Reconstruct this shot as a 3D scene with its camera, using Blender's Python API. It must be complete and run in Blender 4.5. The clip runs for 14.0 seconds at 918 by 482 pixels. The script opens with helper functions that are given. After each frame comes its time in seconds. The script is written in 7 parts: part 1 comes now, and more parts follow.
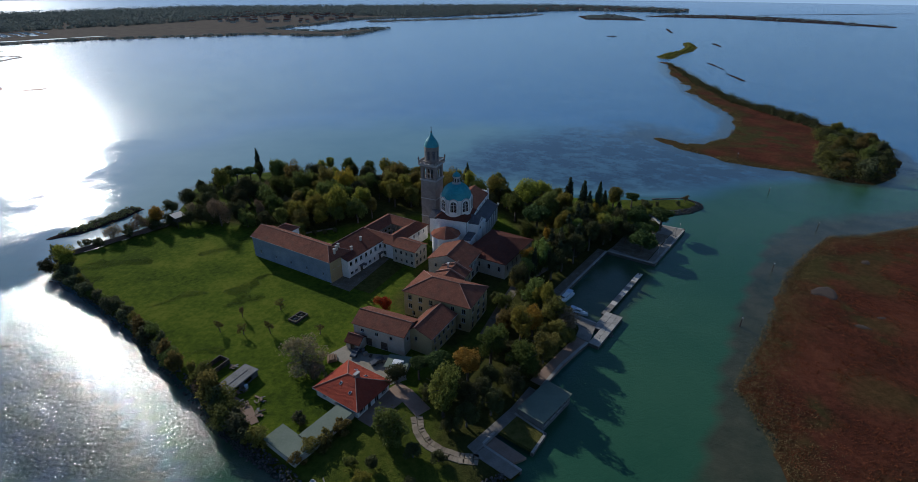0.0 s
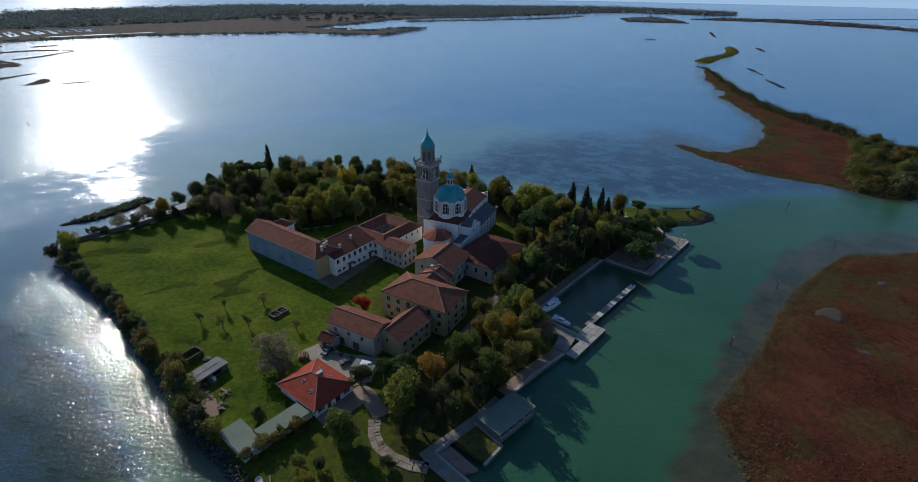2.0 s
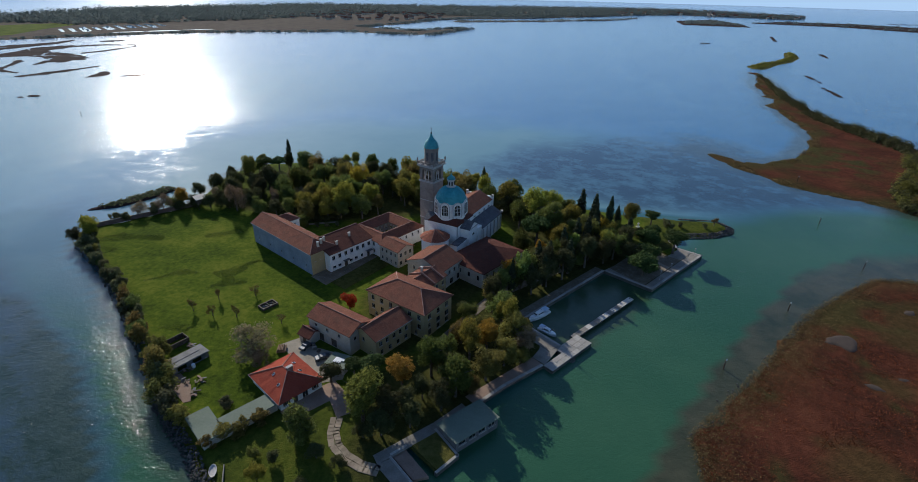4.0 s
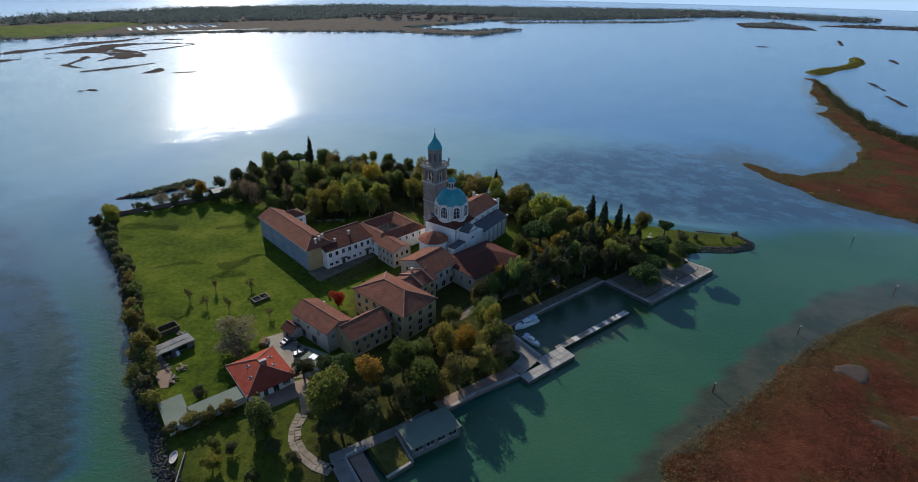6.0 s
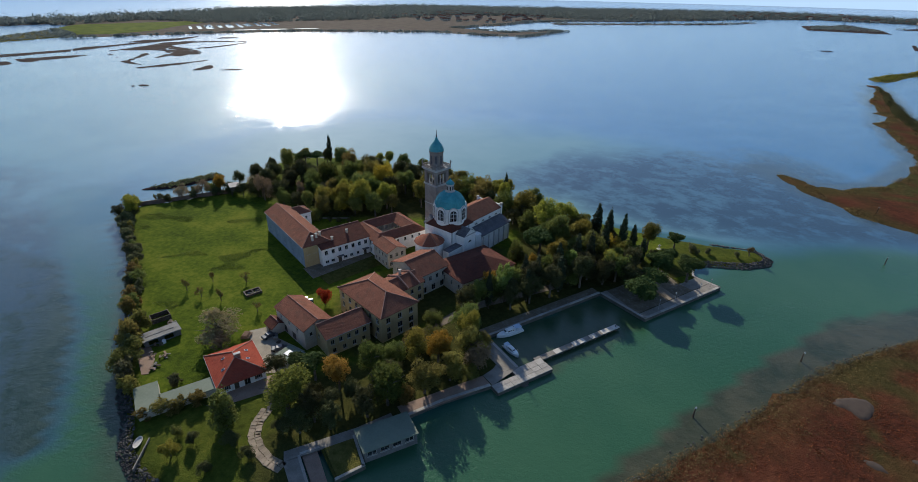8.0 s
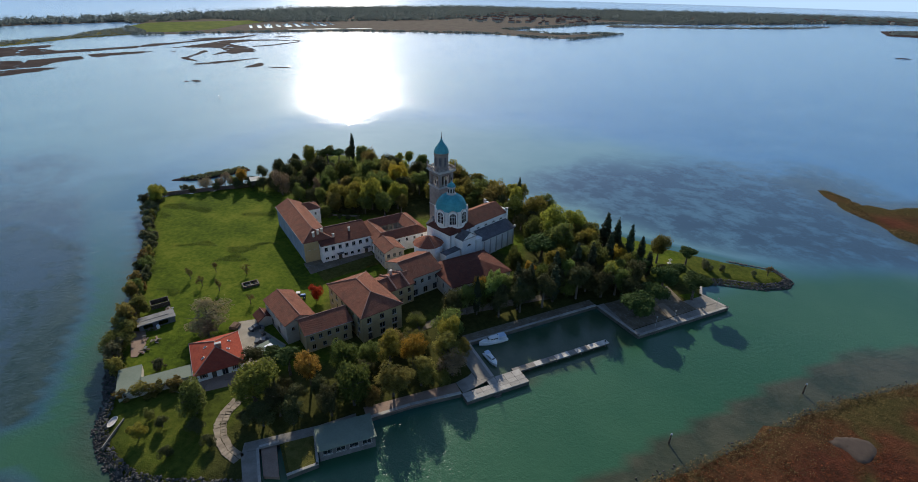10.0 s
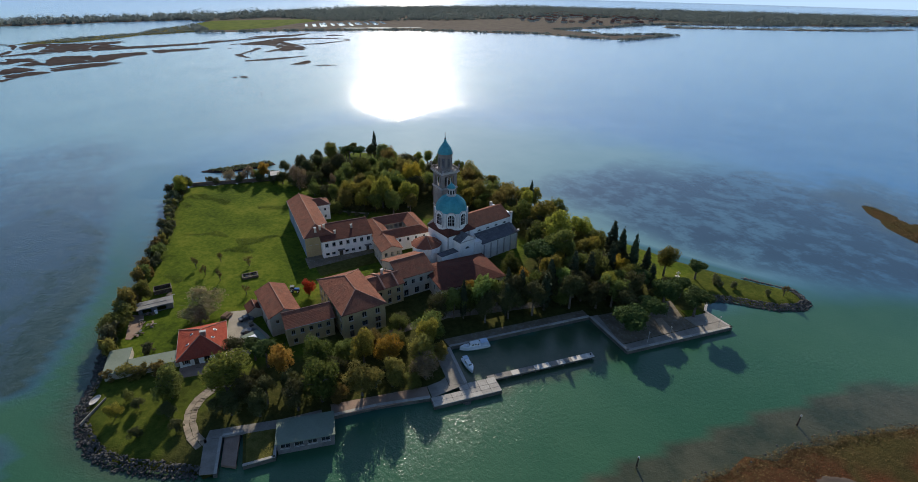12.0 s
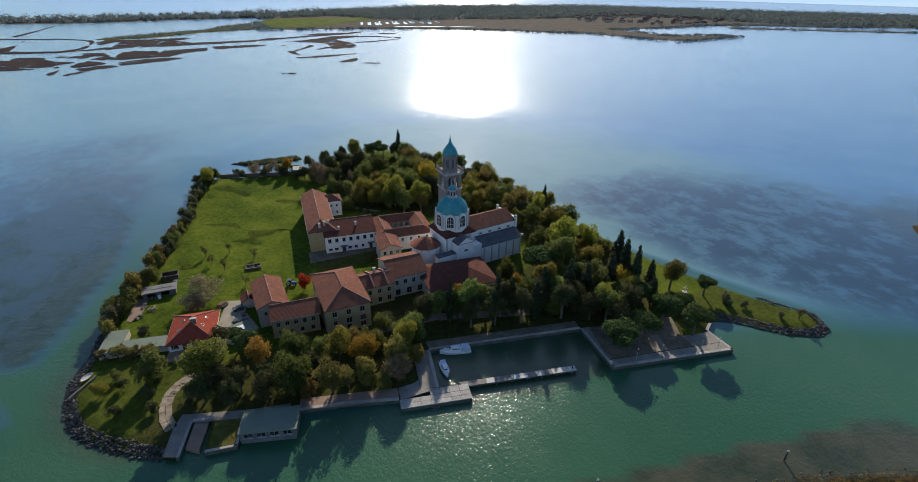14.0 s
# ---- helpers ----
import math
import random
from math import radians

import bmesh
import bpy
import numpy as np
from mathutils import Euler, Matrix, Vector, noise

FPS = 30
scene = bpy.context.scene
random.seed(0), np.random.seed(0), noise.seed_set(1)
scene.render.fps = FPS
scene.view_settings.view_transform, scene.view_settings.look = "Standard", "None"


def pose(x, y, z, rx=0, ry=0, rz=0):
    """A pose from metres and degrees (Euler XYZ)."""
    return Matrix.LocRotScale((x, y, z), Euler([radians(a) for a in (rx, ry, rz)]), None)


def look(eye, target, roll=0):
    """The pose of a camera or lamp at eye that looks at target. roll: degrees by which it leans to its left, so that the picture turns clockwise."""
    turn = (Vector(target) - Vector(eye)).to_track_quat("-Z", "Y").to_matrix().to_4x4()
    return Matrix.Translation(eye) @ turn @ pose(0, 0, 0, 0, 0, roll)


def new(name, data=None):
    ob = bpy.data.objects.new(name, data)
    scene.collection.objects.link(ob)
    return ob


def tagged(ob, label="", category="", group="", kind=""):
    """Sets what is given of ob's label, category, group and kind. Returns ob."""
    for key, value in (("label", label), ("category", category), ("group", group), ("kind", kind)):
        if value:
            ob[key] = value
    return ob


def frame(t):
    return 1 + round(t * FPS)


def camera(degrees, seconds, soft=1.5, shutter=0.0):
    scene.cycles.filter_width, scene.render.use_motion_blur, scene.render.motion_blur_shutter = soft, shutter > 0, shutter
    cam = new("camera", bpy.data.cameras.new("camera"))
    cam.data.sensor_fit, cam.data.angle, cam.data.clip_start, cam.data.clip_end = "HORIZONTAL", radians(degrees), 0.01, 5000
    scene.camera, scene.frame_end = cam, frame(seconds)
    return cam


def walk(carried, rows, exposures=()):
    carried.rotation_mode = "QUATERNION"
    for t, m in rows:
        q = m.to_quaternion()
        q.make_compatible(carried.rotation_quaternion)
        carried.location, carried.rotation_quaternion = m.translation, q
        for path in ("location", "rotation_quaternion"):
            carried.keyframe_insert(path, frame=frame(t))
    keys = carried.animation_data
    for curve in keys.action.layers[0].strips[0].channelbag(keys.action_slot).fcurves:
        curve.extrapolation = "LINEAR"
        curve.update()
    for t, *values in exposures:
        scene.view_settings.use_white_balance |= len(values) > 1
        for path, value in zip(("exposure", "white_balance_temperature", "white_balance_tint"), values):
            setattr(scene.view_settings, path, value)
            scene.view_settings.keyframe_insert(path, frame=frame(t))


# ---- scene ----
cam = camera(84.3, 14.0, 0.8)
PATH = [
    (0, (14.039, 3.914, 99.582), (14.004, 5.702, 98.686), 0.4),
    (0.5, (17.717, 4.659, 99.493), (17.639, 6.446, 98.597), 0.5),
    (1, (22.477, 5.321, 99.388), (22.366, 7.106, 98.493), 0.6),
    (1.5, (27.146, 6.165, 99.367), (27.017, 7.949, 98.472), 0.6),
    (2, (31.186, 7.485, 99.359), (31.017, 9.265, 98.464), 0.8),
    (2.5, (35.31, 8.525, 99.451), (35.089, 10.299, 98.556), 1.0),
    (3, (39.935, 9.704, 99.468), (39.667, 11.473, 98.572), 1.1),
    (5.5, (62.444, 17.038, 99.607), (61.985, 18.766, 98.711), 1.1),
    (6, (66.741, 18.972, 99.646), (66.228, 20.685, 98.75), 1.1),
    (6.5, (71.105, 20.915, 99.733), (70.542, 22.612, 98.837), 1.1),
    (7, (75.492, 23.111, 99.822), (74.884, 24.792, 98.925), 1.1),
    (7.5, (79.716, 25.324, 99.955), (79.07, 26.991, 99.058), 1.1),
    (8, (83.93, 27.729, 100.118), (83.252, 29.383, 99.221), 1.1),
    (10.5, (104.031, 40.754, 100.404), (103.146, 42.307, 99.507), 1.3),
    (11, (107.849, 43.571, 100.459), (106.929, 45.104, 99.561), 1.3),
    (11.5, (111.792, 46.69, 100.608), (110.827, 48.194, 99.71), 1.2),
    (12, (115.495, 49.994, 100.735), (114.489, 51.469, 99.834), 1.2),
    (12.5, (119.126, 53.287, 100.825), (118.083, 54.736, 99.923), 1.2),
    (13, (122.666, 56.666, 101.051), (121.586, 58.086, 100.146), 1.2),
    (13.5, (126.222, 60.149, 101.203), (125.102, 61.537, 100.297), 1.1),
    (14, (129.763, 63.835, 101.369), (128.603, 65.188, 100.461), 1.1),
]
EXPOSURES = [(0, -0.38, 5250, 10), (1.5, -0.3, 5330, 10), (3, -0.05, 5450, 10), (6, 0.22, 5620, 10), (8, 0.33, 5780, 10), (11, 0.38, 5880, 10), (14, 0.42, 5940, 11)]
walk(cam, [(t, look(eye, target, roll)) for t, eye, target, roll in PATH], EXPOSURES)

# ---- world and sun ----
SUN_EL, SUN_AZ = 24.5, 130.0  # degrees above the horizon, and counted from the x axis
world = bpy.data.worlds.new("world")
scene.world = world
world.use_nodes = True
wn = world.node_tree.nodes
sky = wn.new("ShaderNodeTexSky")
sky.sky_type, sky.sun_disc = "NISHITA", False
sky.sun_elevation, sky.sun_rotation = radians(SUN_EL), radians(90 - SUN_AZ)
sky.air_density, sky.dust_density, sky.ozone_density = 1.0, 0.5, 3.0
wn["Background"].inputs["Strength"].default_value = 0.097
world.node_tree.links.new(sky.outputs[0], wn["Background"].inputs["Color"])

sun = new("sun", bpy.data.lights.new("sun", "SUN"))
sun.data.energy, sun.data.angle, sun.data.color = 4.6, radians(0.6), (1.0, 0.87, 0.66)
sun_dir = Vector((math.cos(radians(SUN_AZ)) * math.cos(radians(SUN_EL)), math.sin(radians(SUN_AZ)) * math.cos(radians(SUN_EL)), math.sin(radians(SUN_EL))))
sun.matrix_world = look(sun_dir * 900, (0, 0, 0))

# ---- materials ----


def nodes_of(name):
    m = bpy.data.materials.new(name)
    m.use_nodes = True
    t = m.node_tree
    return m, t.nodes, t.links, t.nodes["Principled BSDF"]


def noise_node(n, l, vec, scale, detail=4.0, rough=0.55):
    a = n.new("ShaderNodeTexNoise")
    a.inputs["Scale"].default_value, a.inputs["Detail"].default_value, a.inputs["Roughness"].default_value = scale, detail, rough
    l.new(vec, a.inputs["Vector"])
    return a.outputs["Fac"]


def ramp(n, l, fac, stops):
    r = n.new("ShaderNodeValToRGB")
    e = r.color_ramp.elements
    while len(e) < len(stops):
        e.new(0.5)
    for k, (p, c) in enumerate(stops):
        e[k].position, e[k].color = p, (*c, 1)
    l.new(fac, r.inputs["Fac"])
    return r.outputs["Color"]


def mix(n, l, fac, a, b, how="MIX"):
    x = n.new("ShaderNodeMix")
    x.data_type, x.blend_type = "RGBA", how
    for socket, value in ((x.inputs["Factor"], fac), (x.inputs["A"], a), (x.inputs["B"], b)):
        if isinstance(value, (int, float)):
            socket.default_value = value
        elif isinstance(value, tuple):
            socket.default_value = (*value, 1)
        else:
            l.new(value, socket)
    return x.outputs["Result"]


def math_node(n, l, op, a, b=0.0, clamp=False):
    x = n.new("ShaderNodeMath")
    x.operation, x.use_clamp = op, clamp
    for k, v in enumerate((a, b)):
        if isinstance(v, (int, float)):
            x.inputs[k].default_value = v
        else:
            l.new(v, x.inputs[k])
    return x.outputs[0]


def bump(n, l, height, strength, distance, p):
    b = n.new("ShaderNodeBump")
    b.inputs["Strength"].default_value, b.inputs["Distance"].default_value = strength, distance
    l.new(height, b.inputs["Height"])
    l.new(b.outputs["Normal"], p.inputs["Normal"])


def surface(name, c1, c2, coarse=0.25, fine=3.0, rough=0.85, relief=0.05, stain=(0.5, 0.5, 0.5), stain_amount=0.25, metal=0.0, jitter=0.12):
    """Two tones in large patches, a fine grain, stains, and a small shift from piece to piece."""
    m, n, l, p = nodes_of(name)
    pos = n.new("ShaderNodeNewGeometry").outputs["Position"]
    big, small = noise_node(n, l, pos, coarse), noise_node(n, l, pos, fine, 6.0, 0.65)
    tone = ramp(n, l, math_node(n, l, "ADD", math_node(n, l, "MULTIPLY", big, 0.6), math_node(n, l, "MULTIPLY", small, 0.4)), [(0.36, c1), (0.64, c2)])
    mask = ramp(n, l, noise_node(n, l, pos, coarse * 3.3, 5.0, 0.7), [(0.52, (0, 0, 0)), (0.72, (1, 1, 1))])
    tone = mix(n, l, math_node(n, l, "MULTIPLY", mask, stain_amount), tone, stain)
    shift = math_node(n, l, "ADD", math_node(n, l, "MULTIPLY", n.new("ShaderNodeObjectInfo").outputs["Random"], jitter), 1 - jitter / 2)
    hsv = n.new("ShaderNodeHueSaturation")
    l.new(shift, hsv.inputs["Value"])
    l.new(tone, hsv.inputs["Color"])
    l.new(hsv.outputs[0], p.inputs["Base Color"])
    p.inputs["Roughness"].default_value, p.inputs["Metallic"].default_value = rough, metal
    p.inputs["Specular IOR Level"].default_value = 0.3
    bump(n, l, small, 0.6, relief, p)
    return m


def tiled_roof(name, c1, c2, lichen):
    """Rows of curved clay tiles, uneven in colour, with lichen and soot."""
    m, n, l, p = nodes_of(name)
    uv = n.new("ShaderNodeUVMap").outputs["UV"]
    pos = n.new("ShaderNodeNewGeometry").outputs["Position"]
    cells = n.new("ShaderNodeTexBrick")
    cells.offset = 0.0
    for key, v in (("Scale", 1.0), ("Brick Width", 0.24), ("Row Height", 0.4), ("Mortar Size", 0.02), ("Bias", 0.0)):
        cells.inputs[key].default_value = v
    cells.inputs["Color1"].default_value, cells.inputs["Color2"].default_value, cells.inputs["Mortar"].default_value = (*c1, 1), (*c2, 1), (c1[0] * 0.4, c1[1] * 0.4, c1[2] * 0.4, 1)
    l.new(uv, cells.inputs["Vector"])
    tone = mix(n, l, 0.55, cells.outputs["Color"], ramp(n, l, noise_node(n, l, pos, 0.5, 6.0, 0.7), [(0.35, c1), (0.65, c2)]))
    mask = ramp(n, l, noise_node(n, l, pos, 0.35, 8.0, 0.72), [(0.5, (0, 0, 0)), (0.7, (1, 1, 1))])
    tone = mix(n, l, math_node(n, l, "MULTIPLY", mask, 0.55), tone, lichen)
    l.new(tone, p.inputs["Base Color"])
    p.inputs["Roughness"].default_value, p.inputs["Specular IOR Level"].default_value = 0.95, 0.08
    wave = n.new("ShaderNodeTexWave")
    wave.inputs["Scale"].default_value, wave.inputs["Distortion"].default_value = 1.3, 0.4
    l.new(uv, wave.inputs["Vector"])
    bump(n, l, math_node(n, l, "ADD", wave.outputs["Fac"], noise_node(n, l, pos, 2.0)), 0.7, 0.08, p)
    return m


def leaves(name, c1, c2, through_light=0.48):
    m, n, l, p = nodes_of(name)
    geo = n.new("ShaderNodeNewGeometry")
    tone = ramp(n, l, math_node(n, l, "ADD", math_node(n, l, "MULTIPLY", geo.outputs["Random Per Island"], 0.32), math_node(n, l, "MULTIPLY", noise_node(n, l, geo.outputs["Position"], 0.35, 4.0), 0.8)), [(0.3, c1), (0.8, c2)])
    hsv = n.new("ShaderNodeHueSaturation")
    rnd = n.new("ShaderNodeObjectInfo").outputs["Random"]
    l.new(math_node(n, l, "ADD", math_node(n, l, "MULTIPLY", rnd, 0.05), 0.475), hsv.inputs["Hue"])
    l.new(math_node(n, l, "ADD", math_node(n, l, "MULTIPLY", rnd, 0.4), 0.8), hsv.inputs["Value"])
    l.new(tone, hsv.inputs["Color"])
    l.new(hsv.outputs[0], p.inputs["Base Color"])
    p.inputs["Roughness"].default_value, p.inputs["Specular IOR Level"].default_value = 0.85, 0.1
    t = n.new("ShaderNodeBsdfTranslucent")
    l.new(hsv.outputs[0], t.inputs["Color"])
    mx = n.new("ShaderNodeMixShader")
    mx.inputs[0].default_value = through_light
    l.new(p.outputs[0], mx.inputs[1])
    l.new(t.outputs[0], mx.inputs[2])
    l.new(mx.outputs[0], n["Material Output"].inputs["Surface"])
    return m


ROOF_OLD = tiled_roof("old_clay_tiles", (0.15, 0.06, 0.04), (0.275, 0.112, 0.07), (0.11, 0.075, 0.056))
ROOF_DARK = tiled_roof("sooty_clay_tiles", (0.095, 0.036, 0.026), (0.155, 0.058, 0.04), (0.06, 0.042, 0.036))
ROOF_APSE = tiled_roof("reddish_clay_tiles", (0.22, 0.075, 0.045), (0.34, 0.125, 0.075), (0.16, 0.08, 0.055))
ROOF_RED = tiled_roof("new_red_tiles", (0.27, 0.052, 0.03), (0.38, 0.085, 0.048), (0.21, 0.065, 0.045))
RIDGE = surface("ridge_tiles", (0.24, 0.125, 0.09), (0.35, 0.205, 0.155), 0.5, 4, 0.9, 0.03)
WHITE = surface("white_plaster", (0.74, 0.695, 0.655), (0.87, 0.835, 0.80), 0.3, 2.5, 0.9, 0.02, (0.4, 0.38, 0.34), 0.35)
GREY = surface("grey_render", (0.20, 0.225, 0.27), (0.33, 0.355, 0.40), 0.2, 2.0, 0.9, 0.02, (0.22, 0.22, 0.23), 0.45)
YELLOW = surface("ochre_plaster", (0.36, 0.27, 0.13), (0.47, 0.36, 0.19), 0.25, 2.0, 0.9, 0.02, (0.3, 0.25, 0.17), 0.35)
CREAM = surface("cream_plaster", (0.42, 0.36, 0.28), (0.54, 0.48, 0.39), 0.25, 2.0, 0.9, 0.02, (0.35, 0.3, 0.24), 0.3)
STONE = surface("tower_stone", (0.21, 0.17, 0.145), (0.32, 0.27, 0.235), 0.35, 2.6, 0.9, 0.05, (0.12, 0.1, 0.09), 0.5)
TRIM = surface("pale_stone_trim", (0.36, 0.33, 0.30), (0.50, 0.47, 0.44), 0.4, 3, 0.85, 0.02)
COPPER = surface("green_copper", (0.05, 0.24, 0.27), (0.11, 0.38, 0.40), 0.35, 2.0, 0.55, 0.02, (0.04, 0.13, 0.15), 0.5)
SLATE = surface("dark_lead_roof", (0.07, 0.065, 0.075), (0.13, 0.12, 0.125), 0.4, 3.0, 0.7, 0.02)
CONCRETE = surface("quay_concrete", (0.17, 0.15, 0.125), (0.28, 0.25, 0.215), 0.3, 2.2, 0.9, 0.03, (0.2, 0.18, 0.15), 0.5)
COPING = surface("quay_coping", (0.28, 0.255, 0.225), (0.40, 0.37, 0.33), 0.4, 2.5, 0.9, 0.03, (0.2, 0.18, 0.15), 0.5, jitter=0.3)
PALE = surface("sunbleached_slab", (0.42, 0.38, 0.33), (0.56, 0.52, 0.46), 0.5, 3, 0.9, 0.02, (0.4, 0.36, 0.3), 0.35)
WET = surface("wet_quay_face", (0.07, 0.065, 0.06), (0.14, 0.13, 0.11), 0.5, 3, 0.5, 0.05, (0.03, 0.05, 0.03), 0.5)
PAVE = surface("paving_flags", (0.23, 0.18, 0.13), (0.32, 0.26, 0.19), 0.5, 4, 0.9, 0.02, (0.2, 0.2, 0.15), 0.4, jitter=0.4)
BRICKPAVE = surface("red_paving", (0.22, 0.145, 0.105), (0.31, 0.215, 0.16), 0.3, 3, 0.9, 0.02, (0.18, 0.16, 0.12), 0.4)
GRAVEL = surface("yard_gravel", (0.22, 0.185, 0.14), (0.34, 0.295, 0.23), 0.3, 4, 0.95, 0.03, (0.2, 0.19, 0.16), 0.5)
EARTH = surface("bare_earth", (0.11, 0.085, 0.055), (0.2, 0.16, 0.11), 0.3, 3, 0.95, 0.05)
ROCK = surface("grey_boulder", (0.042, 0.038, 0.034), (0.118, 0.109, 0.098), 0.6, 3, 0.9, 0.08, (0.06, 0.06, 0.05), 0.5, jitter=0.7)
GREENFELT = surface("green_roof_felt", (0.125, 0.15, 0.11), (0.18, 0.205, 0.155), 0.15, 2, 0.9, 0.02, (0.16, 0.18, 0.15), 0.4)
GREYSHEET = surface("weathered_sheeting", (0.1, 0.1, 0.1), (0.2, 0.195, 0.19), 0.5, 3, 0.8, 0.03, (0.14, 0.1, 0.07), 0.5)
DARKWOOD = surface("dark_timber", (0.05, 0.035, 0.025), (0.1, 0.075, 0.05), 0.6, 5, 0.8, 0.02)
BARK = surface("bark", (0.07, 0.055, 0.04), (0.14, 0.11, 0.085), 1.0, 6, 0.95, 0.05)
IRON = surface("dark_metal", (0.03, 0.03, 0.032), (0.06, 0.06, 0.06), 0.8, 5, 0.5, 0.01, metal=0.6)
HULLWHITE = surface("white_gelcoat", (0.76, 0.76, 0.76), (0.84, 0.84, 0.83), 0.6, 3, 0.25, 0.004, (0.6, 0.6, 0.58), 0.2)
HULLBLUE = surface("blue_gelcoat", (0.04, 0.12, 0.36), (0.06, 0.16, 0.44), 0.6, 3, 0.25, 0.004)
CANVAS = surface("sun_canvas", (0.42, 0.5, 0.62), (0.55, 0.62, 0.72), 0.6, 4, 0.85, 0.01)
SHUTTER = surface("shutter_paint", (0.09, 0.06, 0.04), (0.14, 0.1, 0.07), 0.6, 5, 0.7, 0.01)
CARPAINT = surface("car_paint", (0.07, 0.075, 0.085), (0.10, 0.105, 0.115), 0.6, 3, 0.3, 0.002, metal=0.3)
RUBBER = surface("rubber", (0.02, 0.02, 0.02), (0.03, 0.03, 0.03), 0.6, 5, 0.8, 0.005)
GLASS, gn, gl, gp = nodes_of("window_glass")
gp.inputs["Base Color"].default_value = (0.05, 0.06, 0.07, 1)
gp.inputs["Roughness"].default_value, gp.inputs["Transmission Weight"].default_value, gp.inputs["IOR"].default_value = 0.06, 0.5, 1.5

LEAF = {
    "oak": leaves("oak_leaves", (0.085, 0.095, 0.02), (0.25, 0.235, 0.05)),
    "dark": leaves("evergreen_leaves", (0.050, 0.056, 0.023), (0.114, 0.112, 0.041), 0.3),
    "green": leaves("green_leaves", (0.052, 0.072, 0.016), (0.135, 0.152, 0.035)),
    "yellow": leaves("yellowing_leaves", (0.15, 0.155, 0.025), (0.38, 0.34, 0.055)),
    "gold": leaves("golden_leaves", (0.225, 0.165, 0.022), (0.510, 0.375, 0.045)),
    "orange": leaves("orange_leaves", (0.210, 0.098, 0.022), (0.420, 0.210, 0.053)),
    "brown": leaves("brown_leaves", (0.12, 0.1, 0.028), (0.26, 0.205, 0.058)),
    "olive": leaves("olive_leaves", (0.085, 0.1, 0.024), (0.21, 0.22, 0.058)),
    "willow": leaves("willow_leaves", (0.120, 0.150, 0.030), (0.285, 0.315, 0.083)),
    "red": leaves("red_leaves", (0.260, 0.040, 0.012), (0.460, 0.100, 0.025)),
    "pine": leaves("pine_needles", (0.036, 0.062, 0.018), (0.095, 0.130, 0.036), 0.3),
    "cypress": leaves("cypress_foliage", (0.028, 0.040, 0.022), (0.062, 0.076, 0.038), 0.15),
    "shrub": leaves("shrub_leaves", (0.068, 0.083, 0.038), (0.180, 0.173, 0.083)),
    "bare": leaves("sparse_twigs", (0.18, 0.13, 0.075), (0.30, 0.22, 0.13), 0.3),
    "reed": leaves("reed_blades", (0.095, 0.056, 0.028), (0.210, 0.130, 0.062), 0.25),
    "glasswort": leaves("glasswort", (0.080, 0.026, 0.014), (0.250, 0.066, 0.032), 0.2),
    "fruit": leaves("thin_fruit_leaves", (0.075, 0.05, 0.02), (0.16, 0.11, 0.04), 0.3),
    # far trees: leaf colour made lighter and bluer to hold distance haze
    "far": leaves("hazed_far_foliage", (0.12, 0.15, 0.15), (0.20, 0.225, 0.21), 0.45),
}


def grass(name, c1, c2, c3):
    m, n, l, p = nodes_of(name)
    pos = n.new("ShaderNodeNewGeometry").outputs["Position"]
    a, b = noise_node(n, l, pos, 0.045, 6.0, 0.6), noise_node(n, l, pos, 0.6, 8.0, 0.75)
    tone = ramp(n, l, math_node(n, l, "ADD", math_node(n, l, "MULTIPLY", a, 0.5), math_node(n, l, "MULTIPLY", b, 0.5)), [(0.4, c1), (0.5, c2), (0.62, c3)])
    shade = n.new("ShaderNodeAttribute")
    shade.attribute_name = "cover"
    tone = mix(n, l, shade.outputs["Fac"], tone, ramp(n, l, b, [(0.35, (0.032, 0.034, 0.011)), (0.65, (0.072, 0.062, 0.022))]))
    l.new(tone, p.inputs["Base Color"])
    p.inputs["Roughness"].default_value, p.inputs["Specular IOR Level"].default_value = 1.0, 0.02
    bump(n, l, math_node(n, l, "ADD", b, noise_node(n, l, pos, 3.0, 3.0)), 0.9, 0.25, p)
    return m


LAWN = grass("meadow_grass", (0.041, 0.062, 0.008), (0.079, 0.109, 0.010), (0.138, 0.149, 0.018))
OLIVEGRASS = grass("dry_olive_grass", (0.05, 0.05, 0.012), (0.09, 0.085, 0.022), (0.14, 0.12, 0.04))
MARSH = grass("marsh_plants", (0.040, 0.019, 0.012), (0.078, 0.027, 0.016), (0.120, 0.044, 0.024))
MUDFLAT = grass("far_marsh_ground", (0.030, 0.021, 0.021), (0.046, 0.033, 0.031), (0.062, 0.047, 0.041))
FARLAND = grass("far_fields", (0.070, 0.056, 0.048), (0.098, 0.078, 0.064), (0.12, 0.105, 0.075))

# water: turbid green in the channels, brown over shoals, weed beds, blue-grey in the open lagoon
WATER, n, l, p = nodes_of("lagoon_water")
pos = n.new("ShaderNodeNewGeometry").outputs["Position"]


def layer(name):
    a = n.new("ShaderNodeAttribute")
    a.attribute_name = name
    return a.outputs["Fac"]


